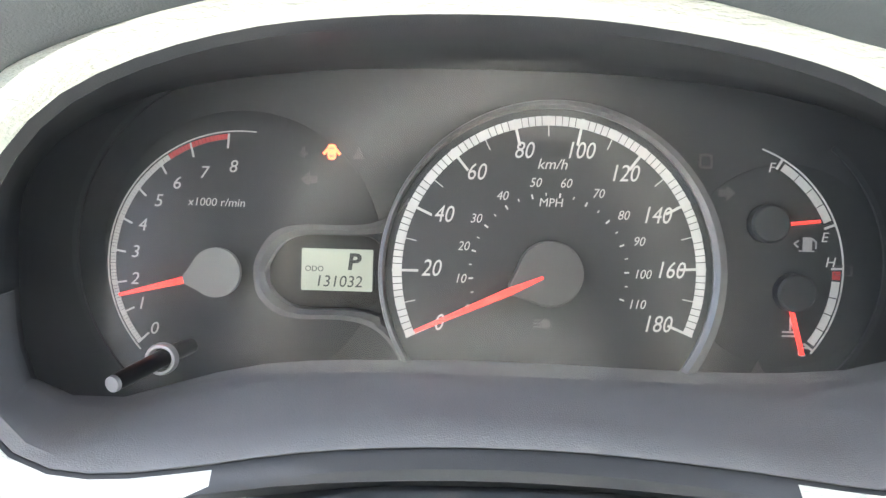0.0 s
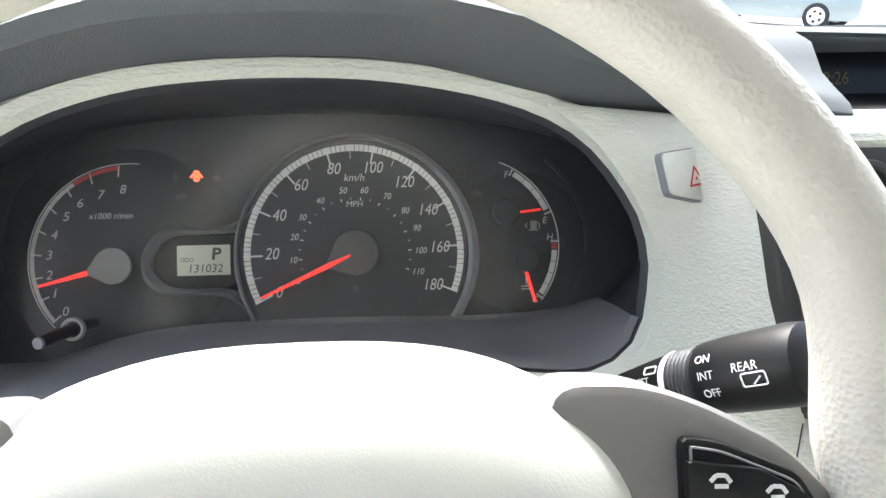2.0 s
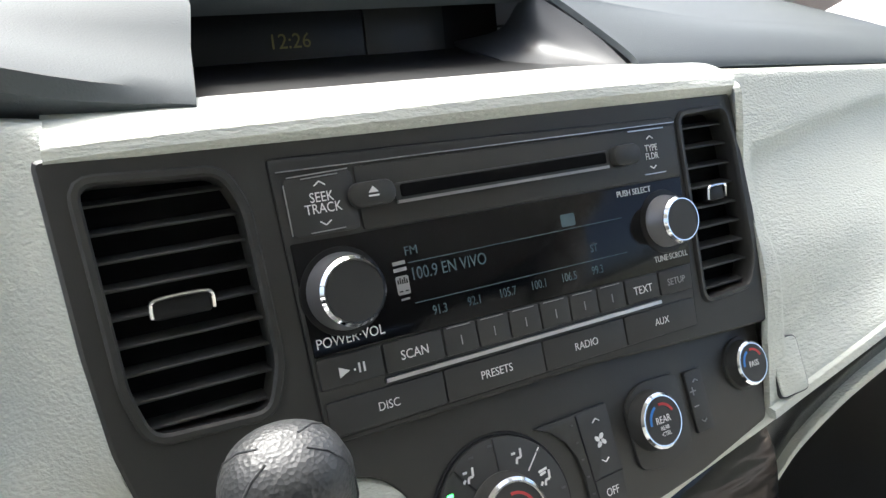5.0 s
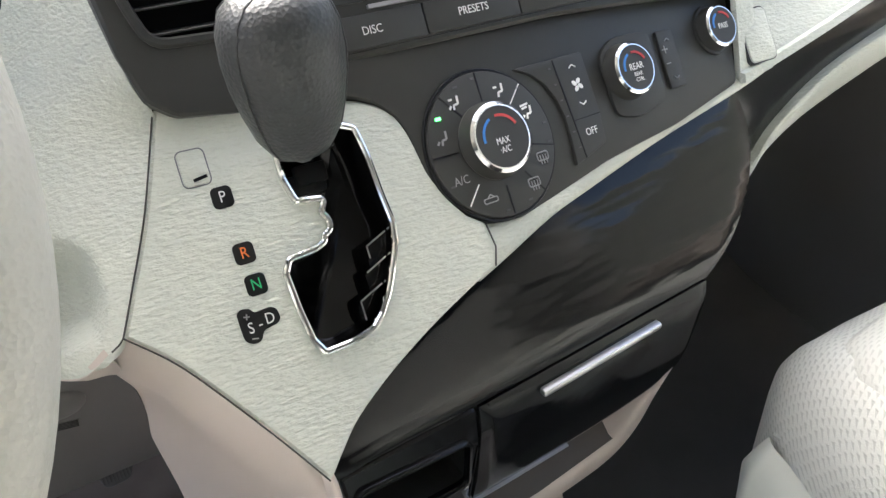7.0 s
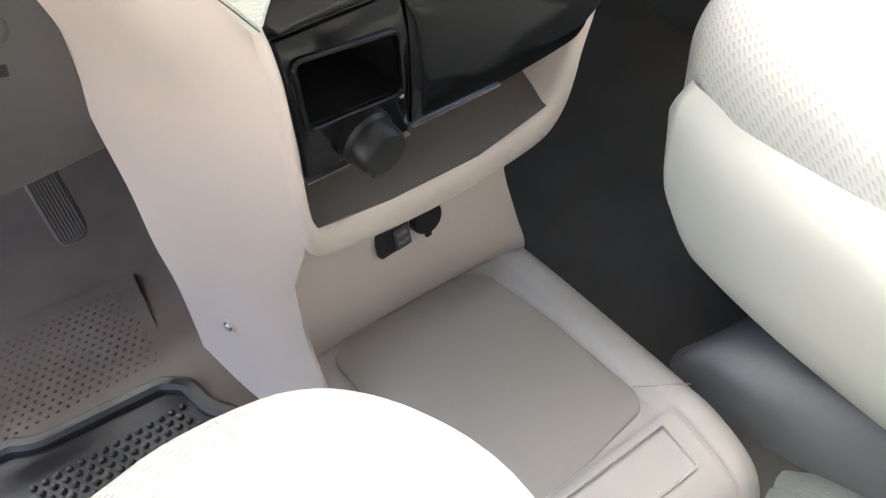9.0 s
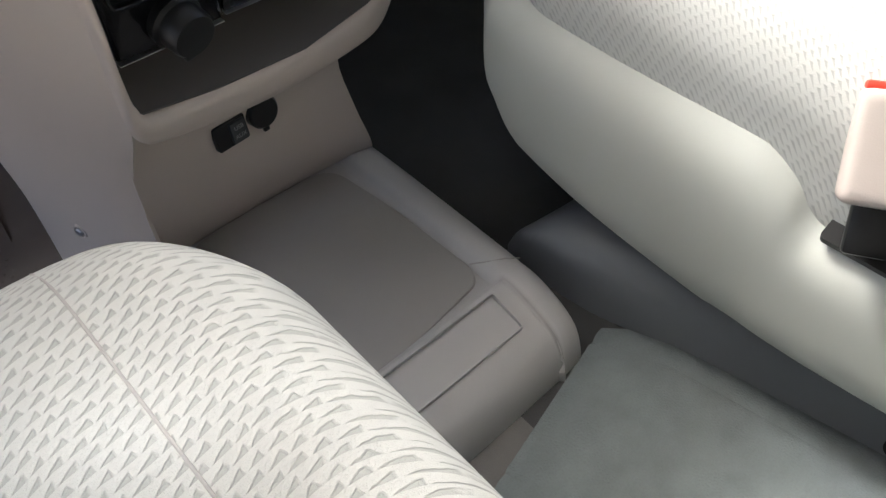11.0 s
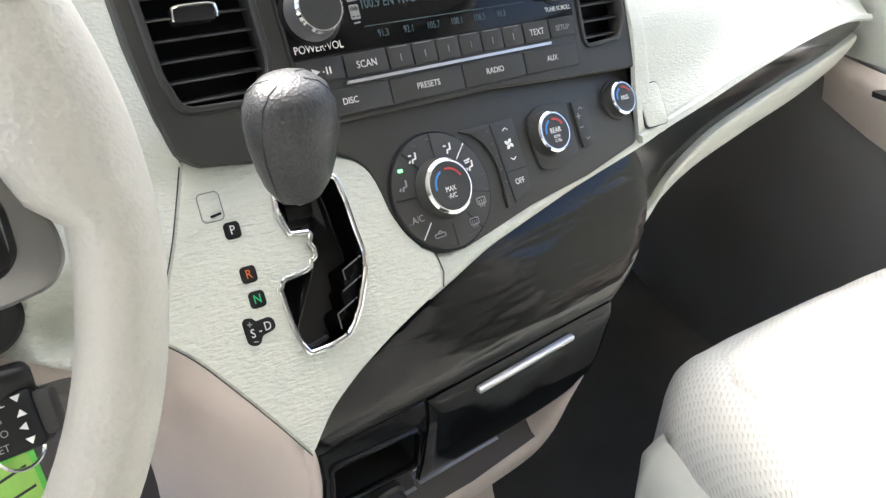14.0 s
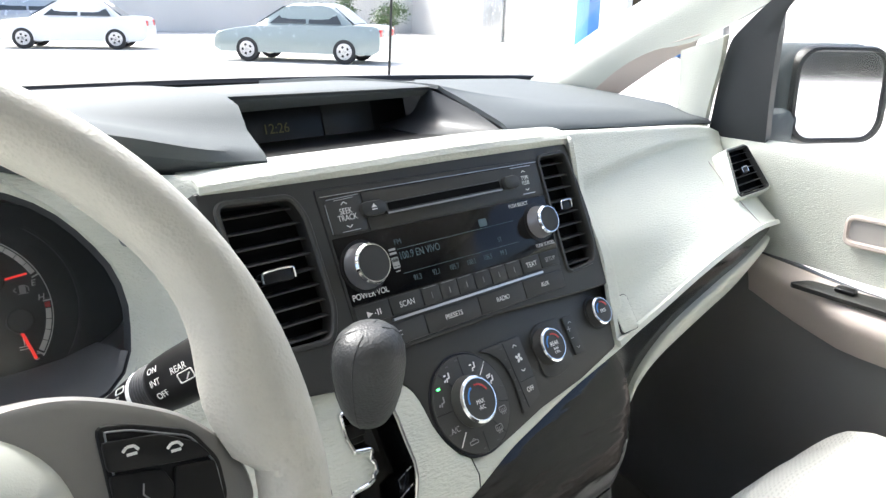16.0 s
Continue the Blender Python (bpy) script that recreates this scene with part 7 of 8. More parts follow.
for s in (1, -1):
    sp_o = [(s * u, v) for u, v in ((0.070, 0.046), (0.099, 0.0445), (0.118, 0.0375), (0.1425, 0.0245), (0.1575, 0.0085), (0.1645, -0.008), (0.1650, -0.020), (0.159, -0.028), (0.140, -0.032), (0.122, -0.030), (0.100, -0.038), (0.070, -0.050))]
    spk = part("spoke", prism(rounded(sp_o, 0.012, 5) if area2(sp_o) > 0 else rounded(sp_o, 0.012, 5)[::-1], -0.030, -0.003, 0.005), SILVER, st, "silver painted spoke", M_W)
    pod = [(s * u, v) for u, v in ((0.1075, 0.0295), (0.1200, 0.0270), (0.1430, 0.0170), (0.1515, 0.0020), (0.1515, -0.0140), (0.1470, -0.0200), (0.1300, -0.0255), (0.1075, -0.0315))]
    pod = rounded(pod, 0.004, 3) if area2(pod) > 0 else rounded(pod, 0.004, 3)[::-1]
    pd = part("switch_pod", prism(pod, -0.010, 0.0005, 0.0015), BLACK, spk, "black switch pod", M_W)
    part("pod_edge", band(inset(pod, 0.003), inset(pod, 0.0022), 0.0, 0.0014), SATIN, spk, "", M_W)
    k1 = [(s * u, v) for u, v in ((0.1080, 0.0230), (0.1300, 0.0195), (0.1430, 0.0120), (0.1480, 0.0045), (0.1340, 0.0065), (0.1080, 0.0110))]
    k2 = [(s * u, v) for u, v in ((0.1080, 0.0100), (0.1280, 0.0060), (0.1310, -0.0020), (0.1270, -0.0110), (0.1080, -0.0130))]
    k3 = [(s * u, v) for u, v in ((0.1325, 0.0055), (0.1485, 0.0030), (0.1490, -0.0160), (0.1320, -0.0240), (0.1080, -0.0300), (0.1080, -0.0145), (0.1285, -0.0120))]
    for kk in (k1, k2, k3):
        part("switch_key", prism(rounded(kk, 0.002, 2) if area2(kk) > 0 else rounded(kk, 0.002, 2)[::-1], 0.0, 0.0028, 0.0008), BLACK, spk, "", M_W)
    if s > 0:
        for u, v in ((0.1175, 0.0165), (0.1340, 0.0125)):
            part("phone_symbol", strokes([((u - 0.003, v + 0.0004), (u - 0.0012, v + 0.0020)), ((u - 0.0012, v + 0.0020), (u + 0.0016, v + 0.0018)), ((u + 0.0016, v + 0.0018), (u + 0.0030, v - 0.0002)), ((u - 0.0018, v - 0.0010), (u + 0.0022, v - 0.0012))], 0.0012, 0.0026, 0.0031), WHITE, spk, "", M_W)
        part("voice_symbol", strokes([((0.1195, 0.0030), (0.1185, -0.0010)), ((0.1185, -0.0010), (0.1205, -0.0035)), ((0.1205, -0.0035), (0.1180, -0.0060)), ((0.1160, -0.0015), (0.1155, -0.0050)), ((0.1140, -0.0010), (0.1135, -0.0055))], 0.0006, 0.0026, 0.0031), GREYPRINT, spk, "", M_W)
lower = [(-0.036, -0.085), (0.036, -0.085), (0.030, -0.125), (0.034, -0.168), (-0.034, -0.168), (-0.030, -0.125)]
part("lower_spoke", prism(rounded(lower, 0.005, 3)[::-1] if area2(lower) < 0 else rounded(lower, 0.005, 3), -0.030, -0.006, 0.004), SILVER, st, "silver lower spoke", M_W)

# column cover, from the hub to the dash
colm = thing("steering_column", "dark grey steering column cover under the wheel", "column", (-0.02, 0.2, 0.55))
rows = []
for y, hw, zt, zb in ((0.115, 0.055, 0.600, 0.520), (0.15, 0.075, 0.612, 0.515), (0.20, 0.095, 0.624, 0.51), (0.240, 0.104, 0.630, 0.50), (0.26, 0.110, 0.626, 0.49), (0.31, 0.112, 0.60, 0.48)):
    rows.append([(-0.020 + hw * math.copysign(abs(math.cos(a)) ** 0.6, math.cos(a)), y, (zt + zb) / 2 + (zt - zb) / 2 * math.copysign(abs(math.sin(a)) ** 0.6, math.sin(a))) for a in [2 * math.pi * k / 40 for k in range(40)]])
part("cover", rings(bmesh.new(), rows), VISOR, colm)
part("ignition", lathe([(0.020, -0.02), (0.020, 0.006), (0.016, 0.009), (0.008, 0.009)], 30), BLACK, colm, "black ignition lock", frame_at((0.108, 0.205, 0.560), (0.35, -0.9, 0.1)))


def stalk(name, label, s):
    ob = thing(name, label, "stalk", (s * 0.09 - 0.019, 0.2, 0.68))
    ax = Vector((s * 0.431, -0.715, 0.551)).normalized()
    o = Vector((-0.019 + s * 0.1584, 0.1745, 0.6683)) - ax * 0.0315
    m = frame_at(o, ax, (0, 0.3, 1))
    part("arm", lathe([(0.006, -0.050), (0.0085, -0.005), (0.0125, 0.022), (0.0135, 0.030)], 28), BLACK, ob, "", m)
    part("white_ring", lathe([(0.0136, 0.030), (0.0139, 0.031), (0.0139, 0.0325), (0.0136, 0.0335)], 28), WHITE, ob, "", m)
    part("ribbed_collar", lathe([(0.0138, 0.0335)] + [(0.0140 + 0.0005 * (k % 2), 0.0345 + 0.0011 * k) for k in range(12)] + [(0.0145, 0.048)], 28), RUBBER, ob, "", m)
    part("turning_end", lathe([(0.0146, 0.048), (0.0150, 0.049), (0.0156, 0.060), (0.0160, 0.088), (0.0150, 0.094), (0.010, 0.097), (0.002, 0.0975)], 32), BLACK, ob, "", m)
    return ob, m


FA = 84
ws, mw = stalk("wiper_stalk", "black wiper stalk with white printed settings", 1)
# print on the side that faces the driver
def stalk_print(s, along, around, size, m_=WHITE, r=0.0158):
    a = radians(around)
    pos = mw @ Vector((r * math.cos(a), r * math.sin(a), along))
    nrm = (mw.to_3x3() @ Vector((math.cos(a), math.sin(a), 0))).normalized()
    text(ws, s, frame_at(pos, nrm, mw.to_3x3() @ Vector((0, 0, 1))), 0, 0, 0.0004, size, m_)
for s, al, ar, sz in (("ON", 0.0565, FA - 24, 0.0048), ("INT", 0.0575, FA, 0.0048), ("OFF", 0.0585, FA + 25, 0.0048), ("REAR", 0.0760, FA - 4, 0.0050), ("MIST", 0.0200, FA - 10, 0.0042), ("OFF", 0.0205, FA + 12, 0.0042), ("INT", 0.0400, FA + 38, 0.0045)):
    stalk_print(s, al, ar, sz, WHITE, 0.0161 if al > 0.05 else 0.0126 if al < 0.03 else 0.0148)
def stalk_plate(along, around, bm, r):
    a = radians(around)
    pos = mw @ Vector((r * math.cos(a), r * math.sin(a), along))
    nrm = (mw.to_3x3() @ Vector((math.cos(a), math.sin(a), 0))).normalized()
    part("wiper_symbol", bm, WHITE, ws, "", frame_at(pos, nrm, mw.to_3x3() @ Vector((0, 0, 1))))
stalk_plate(0.0790, FA + 14, band(rrect(-0.005, 0.005, -0.0022, 0.0022, 0.0008, 2), rrect(-0.0056, 0.0056, -0.0028, 0.0028, 0.001, 2), 0.0, 0.0006, strokes([((-0.0005, -0.0018), (0.003, 0.0008))], 0.0006, 0.0, 0.0006)), 0.0161)
stalk_plate(0.0250, FA - 30, band(rrect(-0.0030, 0.0030, -0.0014, 0.0014, 0.0006, 2), rrect(-0.0036, 0.0036, -0.0020, 0.0020, 0.0008, 2), 0.0, 0.0006), 0.0130)
stalk("turn_signal_stalk", "black turn signal stalk beside the wheel", -1)

cs = thing("cruise_stalk", "black cruise control stalk with white lettering", "stalk", (0.115, 0.18, 0.52))
M_CS = frame_at((0.107, 0.165, 0.520), (-0.35, -0.75, 0.56), (0.96, -0.15, 0.2))
part("stalk_head", cushion(-0.024, 0.017, -0.016, 0.016, -0.014, 0.006, 0.005, 8), BLACK, cs, "", M_CS)
part("stalk_end", box(0.016, 0.025, -0.012, 0.012, -0.010, 0.004, 0.003), CHAR2, cs, "", M_CS)
part("stalk_arm", tube([(-0.022, 0.0, -0.006), (-0.06, 0.015, -0.012), (-0.09, 0.03, -0.03)], 0.008, 14), BLACK, cs, "", M_CS)
text(cs, "CANCEL", M_CS, -0.007, 0.0112, 0.0062, 0.0058, WHITE)
for s_, u_, v_ in (("+ RES", -0.006, 0.0036), ("I/O", -0.002, -0.0036), ("- SET", -0.006, -0.0108)):
    text(cs, s_, M_CS, u_, v_, 0.0062, 0.0054, GREYPRINT)
part("arrow_mark", prism([(0.008, 0.0130), (0.013, 0.0130), (0.0105, 0.0095)][::-1], 0.0058, 0.0066, 0, prism([(0.008, 0.002), (0.013, 0.002), (0.0105, 0.0055)], 0.0058, 0.0066, 0, prism([(0.007, -0.0036), (0.011, -0.0056), (0.011, -0.0016)], 0.0058, 0.0066, 0, prism([(0.008, -0.0095), (0.013, -0.0095), (0.0105, -0.013)][::-1], 0.0058, 0.0066)))), WHITE, cs, "", M_CS)

ky = thing("car_key", "black car key with a bright green tag", "key", (0.108, 0.18, 0.45))
part("key_head", cushion(0.092, 0.124, 0.168, 0.182, 0.505, 0.548, 0.006, 6), BLACK, ky)
part("key_ring", tube([(0.108 + 0.012 * math.cos(t), 0.172 + 0.004 * math.sin(t), 0.497 + 0.012 * math.sin(t)) for t in np.linspace(0, 2 * math.pi, 28, endpoint=False)], 0.0011, 6, close=True), CHROME, ky, "bright split ring")
M_T = frame_at((0.099, 0.176, 0.468), (0.35, -0.90, 0.15), (0.93, 0.36, 0))
tg = part("tag", prism(rrect(-0.016, 0.016, -0.030, 0.028, 0.005, 4), -0.002, 0.002, 0.001), TAG, ky, "bright green plastic key tag", M_T)
part("tag_card", prism(rrect(-0.0135, 0.0125, -0.026, 0.018, 0.004, 4), 0.0018, 0.0023, 0.0002), TAGCARD, tg, "yellow-green paper card", M_T)
part("tag_print", strokes([((-0.010, 0.009), (0.009, 0.010)), ((-0.010, -0.005), (0.010, -0.005)), ((-0.010, -0.015), (0.006, -0.015))], 0.0016, 0.0022, 0.0026), VISOR, tg, "", M_T)
part("fob", cushion(0.078, 0.110, 0.164, 0.180, 0.412, 0.455, 0.008, 8), BLACK, ky, "black remote fob")

# driver's knee panel, pedals
kp = thing("knee_panel", "grey knee panel with round cap under the column", "panel", (0.0, 0.28, 0.35))
KO = rounded([(-0.42, -0.112), (-0.42, 0.100), (0.060, 0.100), (0.125, 0.096), (0.150, 0.0890), (0.166, 0.0765), (0.1765, 0.0640), (0.1800, 0.0400), (0.1815, -0.0150), (0.1835, -0.0960), (0.124, -0.1045), (0.070, -0.1110)], 0.004, 3)
M_N = frame_at((0, 0.258, 0.4225), (0, -0.87, -0.487))
part("plate", prism(KO[::-1] if area2(KO) < 0 else KO, -0.010, 0.0, 0.002), KNEE, kp, "", M_N)
part("round_cap", lathe([(0.0150, 0), (0.0146, 0.0018), (0.012, 0.0042), (0.007, 0.0056), (0.002, 0.006)], 32), KNEE, kp, "", M_N @ Matrix.Translation((0.1405, 0.0540, 0)))
part("grille_recess", prism([(0.1300, 0.0290), (0.1285, 0.0185), (0.1455, 0.0135), (0.1470, 0.0240)][::-1], -0.003, 0.0003, 0.0001), KNEE, kp, "", M_N)
for k in range(5):
    part("grille_bar", strokes([((0.1300 - 0.0002 * k, 0.0278 - 0.0021 * k), (0.1462 - 0.0002 * k, 0.0230 - 0.0021 * k))], 0.0008, -0.001, 0.0006), BLACK, kp, "", M_N)
part("upper_fill", sheet([[(-0.42, 0.32, 0.60), (-0.15, 0.31, 0.595), (0.05, 0.30, 0.59), (0.13, 0.245, 0.60)], [(-0.42, 0.30, 0.55), (-0.15, 0.285, 0.54), (0.05, 0.27, 0.535), (0.118, 0.238, 0.55)], [(-0.42, 0.285, 0.49), (-0.15, 0.28, 0.49), (0.06, 0.275, 0.49), (0.145, 0.262, 0.49)]], 3, 4, 0.004), CREAM, kp, "cream panel under the column")
part("left_fill", sheet([[(-0.62, 0.36, 0.66), (-0.42, 0.34, 0.67), (-0.24, 0.30, 0.72), (-0.225, 0.29, 0.66)], [(-0.62, 0.33, 0.58), (-0.42, 0.31, 0.58), (-0.25, 0.29, 0.60), (-0.22, 0.285, 0.60)], [(-0.62, 0.30, 0.45), (-0.42, 0.29, 0.45), (-0.25, 0.288, 0.46), (-0.2, 0.286, 0.47)]], 3, 4, 0.004), CREAM, kp, "cream panel beside the column")
RUBBERL = mat("worn_grey_rubber", (0.13, 0.12, 0.112), 0.7, grain=0.4, scale=900, vary=0.1)
pg = thing("accelerator_pedal", "dark ribbed rubber accelerator pedal", "pedal", (0.14, 0.46, 0.1), "pedals")
M_P1 = frame_at((0.136, 0.488, 0.186), (0.0, -0.857, 0.515), (0.98, 0.02, 0.03))
part("pad", prism(rounded([(-0.016, 0.06), (-0.0165, -0.020), (-0.012, -0.031), (0.010, -0.030), (0.0165, -0.018), (0.017, 0.06)], 0.004, 3), -0.008, 0.0, 0.003), RUBBERL, pg, "", M_P1)
for k in range(9):
    part("rib", box(-0.0140 + 0.0032 * k, -0.0124 + 0.0032 * k, -0.026, 0.056, -0.001, 0.0016, 0.0005, 1), RUBBERL, pg, "", M_P1)
part("arm", tube([(0.14, 0.52, 0.25), (0.15, 0.56, 0.36), (0.16, 0.7, 0.45)], 0.007, 8), BLACK, pg)
pb = thing("brake_pedal", "black brake pedal with zigzag rubber tread", "pedal", (0.03, 0.45, 0.1), "pedals")
M_P2 = frame_at((0.010, 0.484, 0.176), (0.0, -0.857, 0.515))
part("pad", prism(rrect(-0.048, 0.042, -0.024, 0.026, 0.008, 4), -0.010, 0.0, 0.003), RUBBER, pb, "", M_P2)
for k in range(5):
    zz = [(-0.042 + 0.0115 * j, -0.018 + 0.0095 * k + (0.003 if j % 2 else -0.003)) for j in range(8)]
    part("tread", strokes(list(zip(zz, zz[1:])), 0.0034, -0.001, 0.0030), RUBBERL, pb, "", M_P2)
part("arm", tube([(0.01, 0.50, 0.18), (0.03, 0.56, 0.32), (0.03, 0.72, 0.42)], 0.009, 8), BLACK, pb)

# ---- seats ----
ds = thing("driver_seat", "cream woven cloth driver seat", "seat", (0.0, -0.3, 0.0))
def dshape(c):
    x, y, z = c
    k = max(0.0, (z - 0.16) / 0.2)
    edge = max(0.0, (abs(x) - 0.13) / 0.11)
    z += k * (0.010 * edge - 0.018 * max(0, 1 - (x / 0.12) ** 2)) if abs(x) < 0.26 else 0
    y -= 0.05 * max(0.0, (abs(x) - 0.12) / 0.13) ** 2 * max(0.0, min(1.0, (y + 0.25) / 0.25))
    return (x, y, z - 0.03 * max(0, (-y) / 0.5) * k)
dc = part("cushion", cushion(-0.255, 0.255, -0.50, 0.050, 0.15, 0.372, 0.080, 40, dshape), CLOTH, ds)
DCV = [v.co.copy() for v in dc.data.vertices if v.co.z > 0.25]


def seat_top(x, y):
    near = sorted(DCV, key=lambda c: (c.x - x) ** 2 + (c.y - y) ** 2)[:4]
    ws_ = [1 / (1e-6 + (c.x - x) ** 2 + (c.y - y) ** 2) for c in near]
    return sum(c.z * k for c, k in zip(near, ws_)) / sum(ws_)


for sx_ in (1, -1):
    part("cushion_seam", tube([(sx_ * x, y, seat_top(x, y) - 0.0002) for x, y in resample(curve([(0.150, 0.015), (0.1535, -0.02), (0.1545, -0.08), (0.155, -0.2), (0.15, -0.35)], 6), 40)], 0.0009, 6), TRAYGREY, ds)
part("base", box(-0.22, 0.22, -0.46, -0.02, 0.02, 0.17, 0.02), RAILGREY, ds)
part("backrest", cushion(-0.24, 0.24, -0.66, -0.50, 0.30, 0.95, 0.07, 12, lambda c: (c[0], c[1] - 0.25 * (c[2] - 0.3), c[2])), CLOTH, ds)

ps = thing("passenger_seat", "cream cloth passenger seat with pale plastic side shield", "seat", (0.78, -0.2, 0.0))
def pshape(c):
    x, y, z = c
    u = (x - 0.765) / 0.225
    k = max(0.0, min(1.0, (z - 0.2) / 0.17))
    y -= 0.060 * max(0.0, abs(u) - 0.25) ** 2 * (1 if y > -0.15 else 0)
    z += k * (0.014 * min(1, max(0.0, abs(u) - 0.45) / 0.3) - 0.010) - 0.05 * k * max(0, (-0.05 - y)) * 0.6 + 0.017 * k * max(0.0, min(1.0, (u + 0.95) / 0.35))
    return (x, y, z)
part("cushion", cushion(0.575, 0.985, -0.50, 0.158, 0.20, 0.378, 0.062, 20, pshape), CLOTH_FINE, ps)
part("cushion_insert", cushion(0.605, 0.925, -0.48, 0.130, 0.31, 0.402, 0.038, 16, lambda c: (c[0], c[1] - 0.02 * ((c[0] - 0.765) / 0.16) ** 2, c[2] - 0.035 * max(0, -0.05 - c[1]) * 0.6)), CLOTH_MID, ps, "cream woven cloth insert")
part("backrest", cushion(0.55, 0.98, -0.62, -0.46, 0.30, 0.95, 0.07, 12, lambda c: (c[0], c[1] - 0.25 * (c[2] - 0.3), c[2])), CLOTH, ps)
part("cushion_piping", tube(curve([(0.584, 0.110, 0.322), (0.5795, 0.073, 0.334), (0.5785, 0.014, 0.338), (0.5785, -0.061, 0.333), (0.5785, -0.134, 0.324), (0.5785, -0.23, 0.322)], 6), 0.0016, 6), CLOTH_FINE, ps, "sewn seam along the cushion side")
SHY = [0.118, 0.114, 0.105, 0.096, 0.078, 0.057, 0.0, -0.06, -0.134, -0.156, -0.18, -0.196, -0.212, -0.259, -0.36, -0.42]
SHT = [0.303, 0.316, 0.320, 0.317, 0.311, 0.304, 0.299, 0.2965, 0.295, 0.292, 0.277, 0.258, 0.251, 0.258, 0.270, 0.260]
SHB = [0.283, 0.255, 0.210, 0.189, 0.161, 0.150, 0.133, 0.122, 0.114, 0.1145, 0.115, 0.1155, 0.116, 0.118, 0.130, 0.150]
rows = []
for q in np.linspace(0, 1, 15):
    x_ = 0.576 - 0.022 * (1 - abs(2 * q - 1) ** 4)
    rows.append([(x_ + 0.012 * max(0.0, (y - 0.105) / 0.013), y, b_ + (t_ - b_) * q) for y, t_, b_ in zip(SHY, SHT, SHB)])
part("side_shield", loft([curve(r, 4) for r in rows], 0.003), CREAM_SMOOTH, ps, "pale grey-cream plastic side shield")
part("front_shield", sheet([[(0.578, 0.110, 0.302), (0.66, 0.136, 0.298), (0.80, 0.140, 0.298), (0.96, 0.125, 0.30)], [(0.578, 0.104, 0.25), (0.66, 0.128, 0.24), (0.80, 0.13, 0.24), (0.96, 0.118, 0.25)], [(0.580, 0.080, 0.18), (0.66, 0.09, 0.17), (0.80, 0.09, 0.17), (0.96, 0.085, 0.18)]], 3, 4, 0.006), BEIGE, ps)
part("seat_pan", box(0.60, 0.94, -0.42, 0.05, 0.10, 0.22, 0.02), BLACK, ps)
part("rail_cover", sheet([[(0.566, 0.072, 0.016), (0.548, 0.050, 0.02), (0.553, -0.05, 0.018), (0.575, -0.14, 0.016), (0.60, -0.30, 0.016), (0.62, -0.45, 0.016)], [(0.572, 0.064, 0.040), (0.553, 0.040, 0.058), (0.556, -0.05, 0.058), (0.582, -0.14, 0.06), (0.610, -0.30, 0.05), (0.63, -0.45, 0.05)], [(0.584, 0.050, 0.058), (0.562, 0.020, 0.092), (0.568, -0.04, 0.100), (0.595, -0.14, 0.10), (0.630, -0.30, 0.09), (0.65, -0.45, 0.09)], [(0.640, 0.040, 0.062), (0.63, 0.01, 0.10), (0.64, -0.05, 0.115), (0.66, -0.14, 0.13), (0.68, -0.30, 0.13), (0.69, -0.45, 0.13)]], 4, 4, 0.004), RAILGREY, ps, "slate grey rail cover")
part("rail_bolt", lathe([(0.008, -0.002), (0.008, 0.003), (0.005, 0.005)], 16), BLACK, ps, "", frame_at((0.560, -0.030, 0.082), (-0.75, 0, 0.66), (0, -1, 0)))
part("rail_bolt", lathe([(0.008, -0.002), (0.008, 0.003), (0.005, 0.005)], 16), BLACK, ps, "", frame_at((0.606, -0.325, 0.055), (-0.75, 0, 0.66), (0, -1, 0)))
bk = thing("seat_belt_buckle", "pale seat belt buckle with red release key", "buckle", (0.56, -0.21, 0.25))
M_BK = frame_at((0.580, -0.222, 0.326), (-0.75, -0.35, 0.55), (0.45, -0.88, 0.06))
part("body", cushion(-0.0245, 0.0245, -0.036, 0.036, -0.012, 0.012, 0.006, 12, lambda c: (c[0] * (1 + 1.2 * (c[1] + 0.036)), c[1], c[2])), BEIGE, bk, "", M_BK)
part("release_key", box(-0.0245, 0.0245, 0.034, 0.0400, -0.009, 0.009, 0.002), REDP, bk, "red release key", M_BK)
part("stem", box(-0.014, 0.014, -0.068, -0.030, -0.006, 0.004, 0.003), BLACK, bk, "", M_BK)
part("slot", prism(rrect(-0.026, 0.026, -0.012, 0.008, 0.004), -0.004, 0.0015), BLACK, bk, "dark slot in the shield", frame_at((0.572, -0.236, 0.2580), (-0.35, 0, 0.94), (0, -1, 0)))

# ---- mats ----
dm = thing("rubber_mat", "black rubber mat with raised studs in the driver's footwell", "floor mat", (0.0, 0.2, 0.0))
MO = rounded([(-0.30, 0.42), (-0.30, -0.15), (0.205, -0.15), (0.205, 0.300), (0.185, 0.330), (0.178, 0.372), (0.150, 0.398), (0.02, 0.405), (0.0, 0.42)], 0.012, 4)
MO = MO if area2(MO) > 0 else MO[::-1]
part("mat_sheet", prism(MO, 0.001, 0.010, 0.002), RUBBER, dm)
part("mat_rim", band(inset(MO, 0.022), inset(MO, 0.004), 0.009, 0.020), RUBBER, dm, "raised rim")
studs = []
stud = bmesh.new()
rings(stud, [[(r * math.cos(a), r * math.sin(a), z) for a in [2 * math.pi * k / 6 for k in range(6)]] for r, z in ((0.0040, 0), (0.0034, 0.003), (0.0018, 0.0042))], False, True)
me_stud = bpy.data.meshes.new("stud")
stud.to_mesh(me_stud)
stud.free()
me_stud.materials.append(RUBBER)
count = 0
